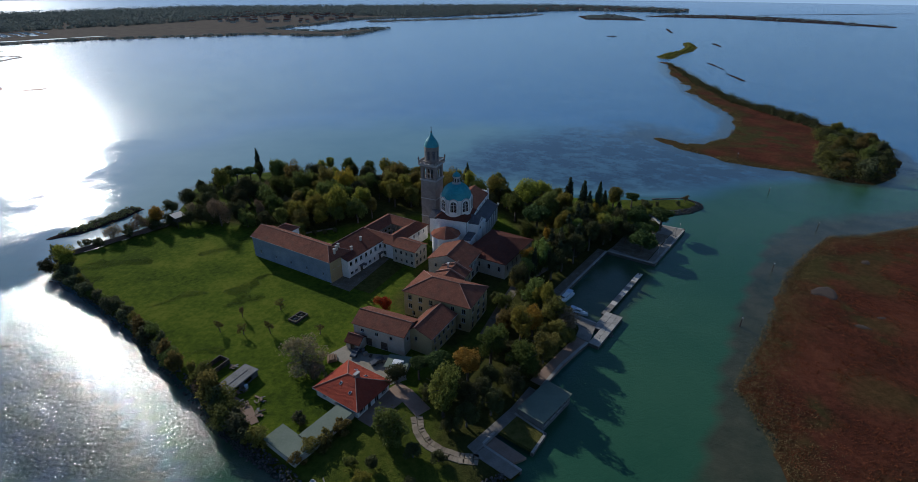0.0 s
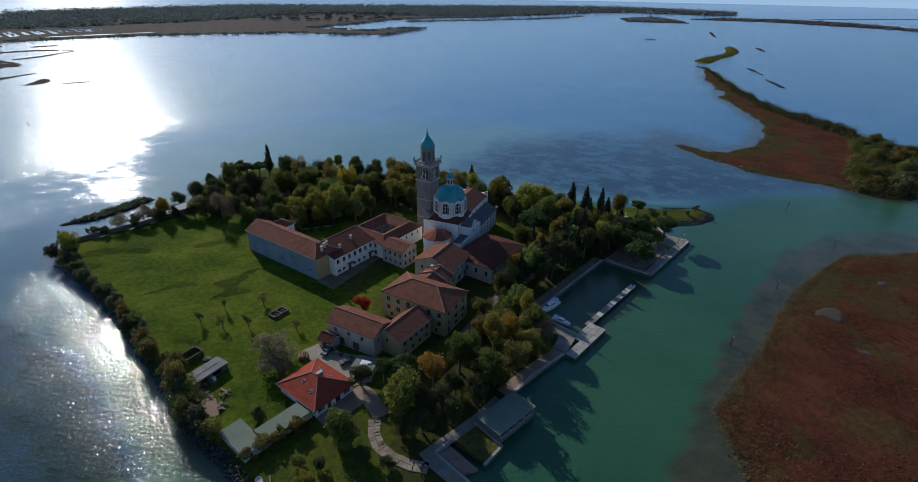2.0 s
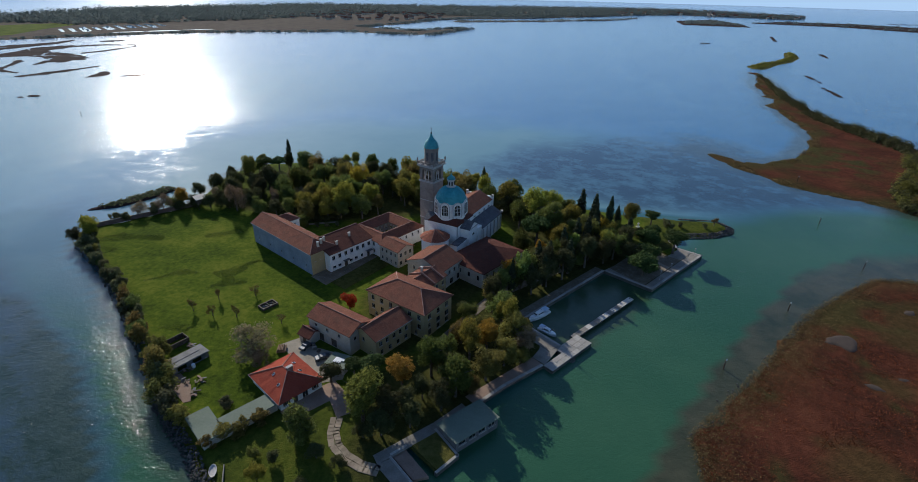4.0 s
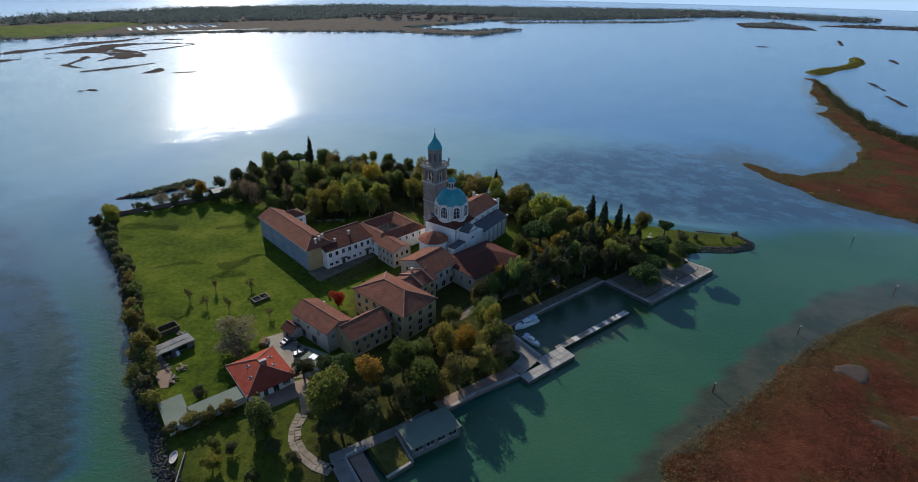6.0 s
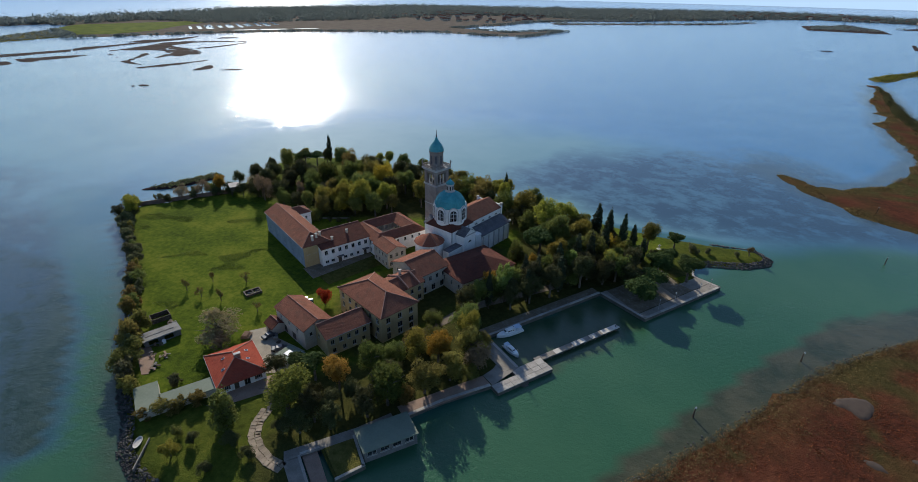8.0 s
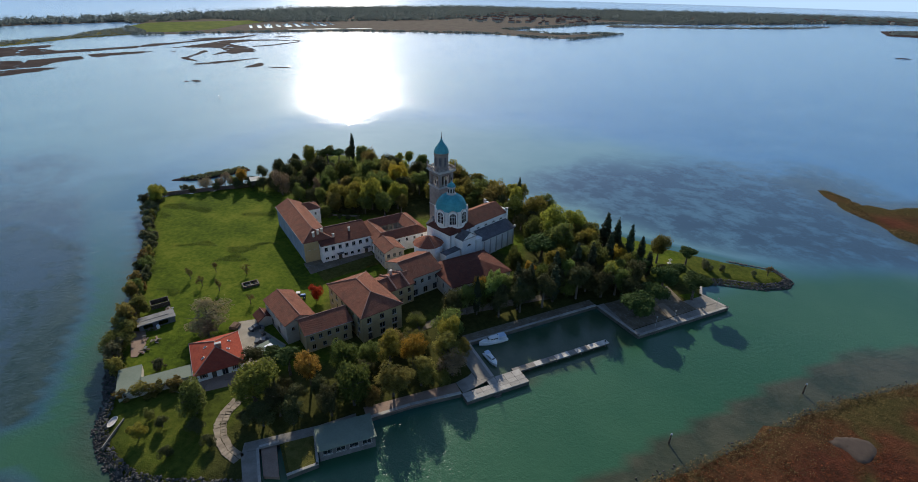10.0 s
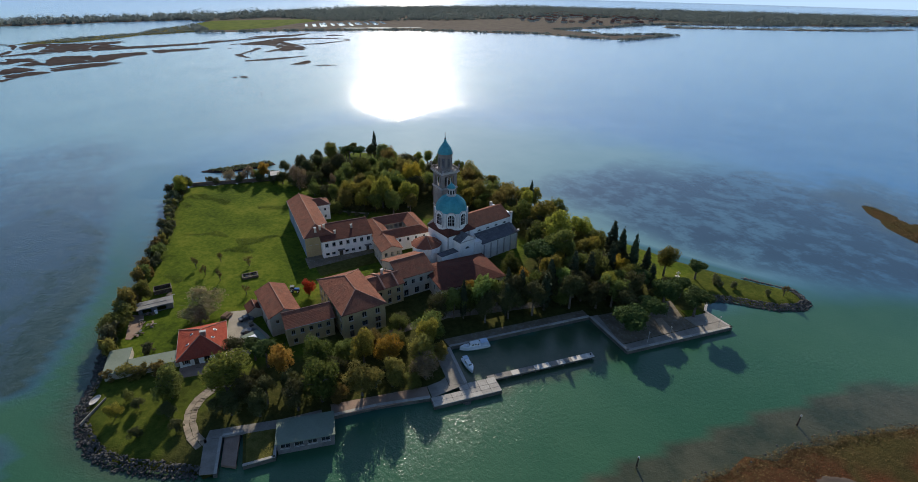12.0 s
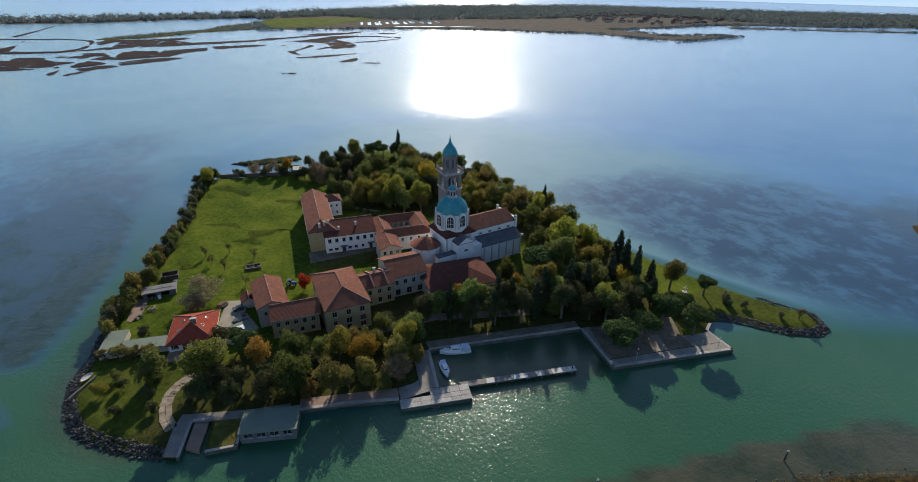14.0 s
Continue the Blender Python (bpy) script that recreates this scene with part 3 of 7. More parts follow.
calm = np.maximum(calm, np.where(fy - 0.9 * fx < 95, 0.05, 0.5) * smooth(20, 60, fx) * (1 - smooth(60, 130, isle)))
murk_sheen = np.maximum(murk_sheen, 0.8 * (1 - smooth(-300, 0, fx + wob)) * smooth(40, 140, fy) * (1 - smooth(420, 900, fy)) * (1 - channel))
murk_sheen = np.maximum(murk_sheen * (1 - 0.4 * weed) * (1 - 0.6 * smooth(60, 200, fx)), 0.1 * weed)
ruffle = 1 - 0.94 * calm
shore = (1 - smooth(10, 60, west + wob)) * (fx < 10) * (1 - smooth(160, 180, fy))
chop = shore * (1 - smooth(0.3, 0.7, calm))
ruffle = ruffle * (1 - 0.1 * shore) * (1 - 0.8 * (1 - smooth(1, 6, creek + wob * 0.3)))
ruffle = ruffle * (1 - 0.25 * smooth(30, 80, west + wob) * (fx < 10) * (1 - smooth(150, 175, fy)))
ruffle = np.where(channel > 0.5, np.minimum(ruffle, 0.95), ruffle)
idx = np.arange(rows_n * cols_n).reshape(rows_n, cols_n)
quads = np.stack([idx[:-1, :-1], idx[:-1, 1:], idx[1:, 1:], idx[1:, :-1]], -1).reshape(-1, 4)
me = bpy.data.meshes.new("water")
me.from_pydata(np.stack([fx, fy, np.zeros_like(fx)], -1).tolist(), [], quads.tolist())
for key, values in (("channel", channel), ("shoal_shade", shoal_shade), ("weed", weed), ("murk_sheen", murk_sheen), ("chop", chop), ("ruffle", ruffle), ("silt", silt)):
    me.attributes.new(key, "FLOAT", "POINT").data.foreach_set("value", np.asarray(values, float))
me.materials.append(WATER)
tagged(new("water", me), "rippled lagoon water, green in channels, brown over shoals", "water", kind="structure")


def land(name, outline, step, height, material, label, cover=None, flat=(), bank=4.0, rough=0.1, foot=-0.6, category="ground", fringe=0.0, hollows=False):
    """Ground inside an outline: it climbs from the water over the bank, except along the flat line (walls of a quay)."""
    from mathutils.geometry import delaunay_2d_cdt
    ring = []
    closed = outline + outline[:1]
    for (ax, ay), (bx, by) in zip(closed, closed[1:]):
        k = max(1, int(math.hypot(bx - ax, by - ay) / (step * 1.5)))
        for q in range(k):
            px, py = ax + (bx - ax) * q / k, ay + (by - ay) * q / k
            if fringe:
                px, py = px + fringe * noise.noise((px * 0.11, py * 0.11, 1)) + 0.5 * fringe * noise.noise((px * 0.4, py * 0.4, 5)), py + fringe * noise.noise((px * 0.11, py * 0.11, 9)) + 0.5 * fringe * noise.noise((px * 0.4, py * 0.4, 11))
            ring.append((px, py))
    ox, oy = np.array(ring).T
    px, py = np.meshgrid(np.arange(ox.min(), ox.max(), step), np.arange(oy.min(), oy.max(), step))
    px, py = px.ravel() + np.random.uniform(-0.3, 0.3, px.size) * step, py.ravel() + np.random.uniform(-0.3, 0.3, py.size) * step
    keep = within(ring, px, py)
    px, py = px[keep], py[keep]
    keep = to_line(ring, px, py) > step * 0.45
    pts = [Vector(c) for c in ring] + [Vector(c) for c in zip(px[keep], py[keep])]
    vs, es, fs, *_ = delaunay_2d_cdt(pts, [], [list(range(len(ring)))], 1, 1e-5)
    ax, ay = np.array([v.x for v in vs]), np.array([v.y for v in vs])
    d = to_line(outline if not flat else [c for c in outline if c not in flat[1:-1]], ax, ay, not flat)
    if fringe:
        d = to_line(ring, ax, ay)
    lift = np.array([noise.noise((a * 0.06, b * 0.06, 2)) + 0.5 * noise.noise((a * 0.3, b * 0.3, 4)) for a, b in zip(ax, ay)])
    z = foot + (height - foot) * smooth(0, bank, d) + rough * lift * smooth(0, bank, d)
    if hollows:
        creek_ = np.array([abs(noise.noise((a * 0.013, b * 0.02, 31))) for a, b in zip(ax, ay)])
        z -= 1.0 * (1 - smooth(0.004, 0.03, creek_))
        gully = np.array([abs(noise.noise((a * 0.034 + 0.4 * noise.noise((a * 0.05, b * 0.05, 8)), b * 0.05, 47))) for a, b in zip(ax, ay)])
        z -= 0.5 * (1 - smooth(0.006, 0.04, gully))
    me = bpy.data.meshes.new(name)
    me.from_pydata(np.stack([ax, ay, z], -1).tolist(), [], fs)
    me.attributes.new("cover", "FLOAT", "POINT").data.foreach_set("value", np.asarray(cover(ax, ay) if cover else np.zeros_like(ax), float))
    me.materials.append(material)
    me.shade_smooth()
    return tagged(new(name, me), label, category, kind="structure")


WOODS = [[(-16, 152), (-4, 128), (14, 122), (26, 150), (40, 185), (32, 215), (10, 213), (-4, 182)], [(5, 95), (22, 98), (34, 110), (44, 124), (52, 133), (44, 150), (26, 150), (17, 133), (6, 122), (-2, 112)], [(-125, 214), (-131, 262), (-118, 284), (-60, 284), (22, 266), (60, 260), (78, 240), (92, 222), (84, 186), (74, 192), (44, 152), (30, 112), (12, 104), (4, 112), (18, 134), (26, 168), (40, 190), (28, 228), (-6, 226), (-30, 216), (-55, 204), (-76, 208), (-105, 212)]]


# wood floor soil, darkened further to put tree shade into its colour
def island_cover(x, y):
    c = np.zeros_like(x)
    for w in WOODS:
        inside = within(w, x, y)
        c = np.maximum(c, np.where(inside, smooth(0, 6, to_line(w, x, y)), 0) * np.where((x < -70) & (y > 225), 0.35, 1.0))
    # garden grass turned darker olive in place of some tree shade
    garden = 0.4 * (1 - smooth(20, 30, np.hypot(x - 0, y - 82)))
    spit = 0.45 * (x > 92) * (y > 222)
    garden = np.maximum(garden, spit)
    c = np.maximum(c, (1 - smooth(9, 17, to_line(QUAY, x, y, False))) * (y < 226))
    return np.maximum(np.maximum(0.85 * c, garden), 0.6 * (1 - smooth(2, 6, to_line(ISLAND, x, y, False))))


ground = land("ground", ISLAND + QUAY[1:-1], 3.0, 1.2, LAWN, "green meadow and wood floor, darkened for tree shade, of a walled island", island_cover, flat=QUAY, rough=0.06)


def marsh_cover(x, y):
    v = np.array([noise.noise((a * 0.05, b * 0.05, 21)) for a, b in zip(x, y)])
    return smooth(0.1, 0.45, v) * 0.5


def saltings_cover(x, y):
    rim = 1 - smooth(2, 15, to_line(MARSH_EAST, x, y) + np.array([14 * noise.noise((a * 0.045, b * 0.045, 12)) + 6 * noise.noise((a * 0.2, b * 0.2, 6)) for a, b in zip(x, y)]))
    vein = np.array([abs(noise.noise((a * 0.021 + 0.3 * noise.noise((a * 0.06, b * 0.06, 5)), b * 0.021, 51))) for a, b in zip(x, y)])
    return np.maximum.reduce([0.4 * rim, marsh_cover(x, y) * 1.2, 0.85 * (1 - smooth(0.01, 0.055, vein))])


def spit_cover(x, y):
    rim = 1 - smooth(4, 18, to_line(MARSH_SOUTH, x, y) + np.array([18 * noise.noise((a * 0.06, b * 0.06, 2)) for a, b in zip(x, y)]))
    mottle = (1 - smooth(28, 50, np.hypot(x - 222, y - 385))) * np.array([float(noise.noise((a * 0.2, b * 0.2, 3)) > 0) for a, b in zip(x, y)])
    return np.maximum(np.maximum(0.8 * rim, mottle), marsh_cover(x, y) * 0.7)


land("marsh_east", MARSH_EAST, 3.5, 0.55, MARSH, "rust-red salt marsh with muddy hollows", saltings_cover, bank=5, rough=0.3, foot=-0.3, fringe=3.0)
MUD = surface("wet_marsh_mud", (0.048, 0.033, 0.025), (0.068, 0.049, 0.037), 0.3, 2.0, 0.9, 0.02, (0.05, 0.036, 0.03), 0.5)
for outline in ([(138, 163), (141, 166.2), (144, 168), (148, 169), (149.4, 167), (149, 164), (147, 160.4), (145, 159), (143, 161), (141, 162)], [(141, 144), (144, 145), (146, 144), (147, 141), (144, 141), (142, 142)], [(151, 149), (154, 150), (157, 149), (154, 147.6)], [(172, 186), (175, 190), (178, 190), (176, 186)]):
    land("mud_pool", outline, 1.0, 0.78, MUD, "shallow bare mud pool in the marsh", bank=0.6, foot=0.4, rough=0.02, fringe=0.6)
land("marsh_south", MARSH_SOUTH, 6, 0.5, MARSH, "rust-red salt marsh spit with a wooded end", spit_cover, bank=5, rough=0.3, foot=-0.3, fringe=5.0)
land("marsh_islet", ISLET, 7, 0.7, OLIVEGRASS, "low islet grown with reeds", bank=6, foot=-0.3, fringe=2.0)
land("shingle_spit", [(-172, 195), (-165, 207), (-160, 222), (-154, 235), (-146, 233), (-151, 216), (-158, 203)], 2.0, 1.0, MUDFLAT, "narrow overgrown breakwater spit", bank=2.0, foot=-0.2, fringe=0.8)

BARRIER = [(-1187, 774), (-1023, 697), (-996, 682), (-959, 746), (-920, 813), (-879, 882), (-831, 948), (-775, 1010), (-719, 1073), (-646, 1117), (-570, 1152), (-480, 1215), (-330, 1200), (-245, 1215), (-200, 1440), (-260, 1450), (-330, 1330), (-480, 1390), (-420, 1560), (-380, 1760), (-300, 1930), (-100, 2060), (150, 2330), (330, 2560), (560, 2750), (950, 2560), (1100, 2760), (700, 3300), (380, 3350), (-700, 2950), (-1300, 2700), (-1640, 1900), (-1560, 1250), (-1530, 900), (-1590, 420), (-1740, 40), (-1560, 40), (-1470, 318), (-1415, 416), (-1392, 532), (-1400, 673), (-1375, 822), (-1370, 871), (-1300, 880)]
land("land_barrier", BARRIER, 38, 1.5, FARLAND, "long flat barrier island of fields and pinewood", bank=25, foot=-0.4, fringe=18.0)
DYKES = [
    [(-250, 1800), (-330, 1760), (-300, 1690), (-200, 1780), (-60, 1860), (60, 1960), (190, 2080), (320, 2290), (300, 2300), (170, 2110), (40, 2000), (-90, 1900)],
    [(-360, 1800), (-300, 1900), (-180, 1990), (-60, 2080), (-75, 2100), (-200, 2030), (-330, 1940), (-390, 1820)],
]
for outline in DYKES:
    land("dyke", outline, 14, 1.2, FARLAND, "narrow scrub-grown dyke round fish ponds", bank=8, foot=-0.4, fringe=4.0)
for outline, kind_label in (
        ([(685, 2176), (851, 2357), (1095, 2337), (1232, 2185), (1274, 1950), (1291, 1675), (1241, 1622), (1177, 1778), (1075, 1920), (954, 2087)], "long low lagoon island with scrub"),
        ([(413, 1951), (430, 2190), (594, 2366), (640, 2130), (616, 1912)], "low lagoon islet with scrub"),
        ([(1240, 2380), (1690, 2510), (2090, 2640), (2080, 2660), (1680, 2540), (1230, 2400)], "thin far sandbank dyke"),
        ([(904, 2275), (1035, 1990), (1300, 1950), (1320, 1970), (1050, 2020), (930, 2280)], "thin far sandbank dyke"),
        ([(322, 1270), (345, 1278), (352, 1262), (330, 1256)], "small low brown mud islet"),
        ([(366, 815), (374, 805), (366, 741), (360, 742)], "narrow low brown mud islet"),
        ([(347, 708), (354, 706), (348, 643), (341, 644)], "narrow low brown mud islet"),
        ([(500, 1117), (511, 1112), (496, 1049), (489, 1050)], "small low brown mud islet"),
        ([(510, 1382), (520, 1380), (556, 1525), (548, 1528)], "small low brown mud islet")):
    land("mud_islet", outline, 9 if len(outline) > 4 else 4, 0.9, MUDFLAT, kind_label, bank=5, foot=-0.2, fringe=4.0 if len(outline) > 4 else 1.5)

# tidal flats and the dykes of the fish ponds behind them
LEFT_MARSH = [
    [(-791, 191), (-772, 204), (-798, 213), (-786, 235), (-775, 244), (-751, 240), (-728, 244), (-702, 262), (-693, 248), (-689, 238), (-648, 228), (-613, 216), (-599, 207), (-619, 206), (-630, 216), (-663, 226), (-666, 209), (-669, 192), (-682, 172)],
    [(-770, 250), (-781, 261), (-772, 270), (-759, 263)],
    [(-756, 261), (-772, 276), (-771, 286), (-798, 295), (-789, 306), (-787, 319), (-763, 316), (-734, 300), (-751, 295), (-740, 284), (-738, 277), (-747, 271)],
]
LEFT_MARSH += [
    [(-720, 280), (-740, 297), (-764, 319), (-744, 317), (-724, 312), (-780, 338), (-778, 357), (-764, 385), (-737, 377), (-760, 390), (-757, 417), (-755, 444), (-752, 454), (-727, 447), (-715, 437), (-714, 421), (-704, 395), (-682, 369), (-685, 347), (-688, 325), (-690, 305), (-707, 299), (-700, 290)],
    [(-712, 276), (-679, 284), (-664, 292), (-678, 318), (-681, 342), (-671, 373), (-657, 379), (-641, 352), (-638, 322), (-636, 300), (-624, 276), (-620, 259), (-603, 239), (-585, 222), (-604, 219), (-615, 232), (-629, 243), (-661, 243), (-694, 258)],
]
LEFT_MARSH += [
    [(-762, 468), (-764, 479), (-753, 513), (-730, 556), (-720, 526), (-724, 487), (-715, 455), (-736, 460)],
    [(-864, 203), (-844, 221), (-832, 245), (-823, 271), (-820, 307), (-829, 331), (-808, 327), (-825, 348), (-818, 388), (-810, 417), (-807, 448), (-796, 503), (-790, 565), (-817, 581), (-824, 539), (-831, 499), (-840, 472), (-870, 465), (-896, 466), (-902, 500), (-929, 501), (-937, 483), (-934, 451), (-942, 424), (-960, 402), (-983, 390), (-953, 363), (-930, 347), (-881, 337), (-900, 355), (-924, 376), (-918, 383), (-859, 351), (-853, 333), (-840, 313), (-840, 290), (-843, 269), (-851, 249), (-875, 227), (-899, 209)],
]
LEFT_MARSH += [
    [(-756, 592), (-756, 616), (-770, 677), (-791, 726), (-776, 766), (-730, 805), (-686, 822), (-673, 808), (-716, 793), (-745, 756), (-737, 700), (-692, 687), (-669, 683), (-643, 668), (-617, 657), (-603, 633), (-614, 626), (-603, 600), (-625, 599), (-618, 576), (-627, 577), (-650, 617), (-681, 637), (-705, 638), (-726, 621)],
    [(-715, 567), (-687, 558), (-641, 537), (-623, 522), (-596, 515), (-574, 519), (-601, 525), (-621, 536), (-636, 555), (-654, 584), (-668, 602), (-690, 611), (-675, 593), (-645, 556), (-631, 536), (-668, 554), (-710, 572)],
]
LEFT_MARSH += [
    [(-560, 490), (-560, 510), (-554, 547), (-545, 585), (-539, 603), (-537, 578), (-537, 546), (-541, 517), (-549, 498)],
    [(-484, 512), (-491, 531), (-500, 549), (-503, 565), (-478, 546), (-471, 527)],
    [(-460, 531), (-450, 546), (-435, 554), (-437, 540), (-449, 530)],
    [(-842, 692), (-862, 741), (-842, 756), (-837, 798), (-820, 763), (-826, 723)],
    [(-777, 830), (-782, 859), (-750, 878), (-749, 855)],
]
for outline in LEFT_MARSH:
    land("tidal_flat", outline, 4.0, 0.5, MUDFLAT, "brown tidal marsh cut by winding creeks", bank=3, foot=-0.1, rough=0.35, fringe=3.5, hollows=True)
POND_DYKES = [
    [(-790, 565), (-800, 585), (-792, 596), (-801, 620), (-808, 676), (-807, 791), (-842, 877), (-835, 812), (-829, 718), (-820, 631), (-833, 614), (-817, 581)],
    [(-672, 691), (-666, 736), (-673, 809), (-663, 803), (-654, 725), (-664, 685)],
    [(-919, 213), (-966, 248), (-1063, 281), (-1049, 283), (-954, 249), (-884, 227), (-883, 207)],
    [(-884, 227), (-855, 250), (-842, 276), (-858, 302), (-907, 332), (-944, 344), (-968, 345), (-985, 354), (-993, 361), (-956, 359), (-912, 340), (-864, 320), (-834, 296), (-823, 271), (-836, 246), (-861, 217)],
]
POND_DYKES += [
    [(-1110, 246), (-1081, 266), (-1058, 295), (-1041, 325), (-990, 356), (-977, 352), (-1027, 322), (-1045, 292), (-1085, 242)],
    [(-1128, 274), (-1236, 334), (-1367, 400), (-1392, 426), (-1348, 398), (-1206, 329), (-1101, 274)],
]
for outline in POND_DYKES:
    land("dyke", outline, 5.0, 0.9, MUDFLAT, "narrow grassy lagoon dyke", bank=4, foot=-0.3, fringe=1.2)
POND_SHORE = [(-990, 356), (-1005, 388), (-1004, 406), (-1029, 430), (-1031, 467), (-1061, 534), (-1067, 598), (-1133, 657), (-1150, 693), (-1179, 751), (-1229, 787), (-1187, 774), (-1023, 697), (-1018, 640), (-1014, 574), (-981, 501), (-962, 441), (-968, 409), (-972, 387)]
land("dyke", POND_SHORE, 8.0, 1.2, OLIVEGRASS, "broad scrub-grown dyke beside the fish ponds", bank=6, foot=-0.3, fringe=4.0)
for cx, cy, r in ((-441, 413, 5), (-447, 405, 3)):
    land("mud_islet", [(cx + r * math.cos(a) * 1.6, cy + r * math.sin(a)) for a in (0, 1, 2, 3, 4, 5)], 2, 0.6, MUDFLAT, "tiny low brown mud islet", bank=2, foot=-0.2)

# ponds and fields on the barrier island
for k in range(14):
    q = k / 13
    bm = bmesh.new()
    u, v = Vector((0.774, -0.633, 0)), Vector((0.55, 0.83, 0))
    c = Vector((-1010 + 50 * q + 6 * (k % 3), 985 + 225 * q, 1.74))
    slab(bm, [tuple(tuple(c + u * a * (42 + 9 * (k % 4)) + v * b * (3.2 + 1.3 * (k % 3))) for a, b in ((-1, -1), (1, -1), (1, 1), (-1, 1)))], 0.1)
    tagged(new("pond", mesh_of("pond", bm, WATER)), "bright shallow fish pond among fields", "pond", "fish ponds", "structure")
for c, r, a in (((-862, 1010), (34, 9), 50), ((-826, 1058), (38, 13), 50), ((-780, 1120), (34, 6), 48)):
    bm = bmesh.new()
    lathe(bm, [(0.01, 0), (1, 0), (1, -0.1), (0.01, -0.1)], 24)
    bmesh.ops.transform(bm, matrix=pose(c[0], c[1], 1.78, 0, 0, a) @ Matrix.Diagonal((r[0], r[1], 1, 1)), verts=bm.verts)
    tagged(new("pond", mesh_of("pond", bm, WATER)), "bright shallow fish pond among fields", "pond", "fish ponds", "structure")
bm = bmesh.new()
slab(bm, [((-1050, 722, 1.75), (-996, 775, 1.75), (-1003, 873, 1.75), (-1067, 995, 1.75), (-1119, 1133, 1.75), (-1194, 1140, 1.75), (-1284, 898, 1.75), (-1205, 790, 1.75))], 0.1)
tagged(new("field", mesh_of("field", bm, LAWN)), "far flat green crop field", "field", kind="structure")

# ---- buildings ----
FRAME_A = pose(-36.1, 163.7, 0, 0, 0, 60.5)


def in_a(x, y):
    c = FRAME_A @ Vector((x, y, 0))
    return c.x, c.y


wing = house("convent_wing", -36.1, 163.7, 60.5, 10.8, 41.6, 10.1, 12.9, "long two-storey convent wing with grey wall and tiled roof", GREY, ROOF_OLD, "y", (True, False), gutter=TRIM,
             openings={3: rows_of(41.6, 5, 4, 2.2, 0.8, 1.2), 0: [(1.8, 5.2, 1.0, 1.5, "w"), (4.4, 5.2, 1.0, 1.5, "w"), (3.0, 0.05, 1.3, 2.4, "d")]}, category="building")
chimney(wing, 4.6, 1.6, 9.0, 11.6)
chimney(wing, 6.6, 2.4, 9.4, 11.8)
chimney(wing, 8.4, 3.2, 9.4, 11.7, mat=CREAM)
part("end_wall", boxes((-0.02, -0.06, -0.2, 5.9, -0.004, 8.4)), YELLOW, wing, "ochre plaster end wall")
house("convent_annex", *in_a(10.85, 34.3), 60.5, 6.6, 7.4, 8.8, 10.7, "small white annex with tiled hipped roof", WHITE, ROOF_OLD, "x", (False, True), gutter=TRIM,
      openings={0: [(1.8, 1.2, 0.9, 1.3, "w"), (4.4, 1.2, 0.9, 1.3, "w"), (1.8, 4.6, 0.9, 1.3, "w"), (4.4, 4.6, 0.9, 1.3, "w")]}, category="building")
white = house("white_range", *in_a(6, -3.3), 60.5, 20.5, 12.8, 8.7, 11.6, "white two-storey range with dark tiled roof on the courtyard", WHITE, ROOF_DARK, "x", (False, False), 0.78,
              openings={0: rows_of(20.5, 7, 1.7, 4.6, 1.35, 1.75) + [(1.8, 1.0, 1.5, 1.1, "w"), (4.2, 1.0, 1.5, 1.1, "w"), (7.2, 0.05, 1.5, 2.4, "d"), (9.6, 1.0, 1.5, 1.1, "w"), (12.2, 1.0, 1.3, 1.2, "w"), (15.0, 1.0, 1.1, 1.3, "w"), (18.3, 0.05, 1.3, 2.4, "d")], 3: []}, category="building")
chimney(white, 6.0, 3.4, 7.4, 9.7, mat=CREAM)
chimney(white, 13.2, 5.0, 7.8, 10.4, mat=CREAM)
for k, u in enumerate((7.2, 18.3)):
    part("canopy", boxes((u - 1.4, -1.3, 2.75, u + 1.4, -0.004, 2.9)), SLATE, white, "dark canopy over a doorway")


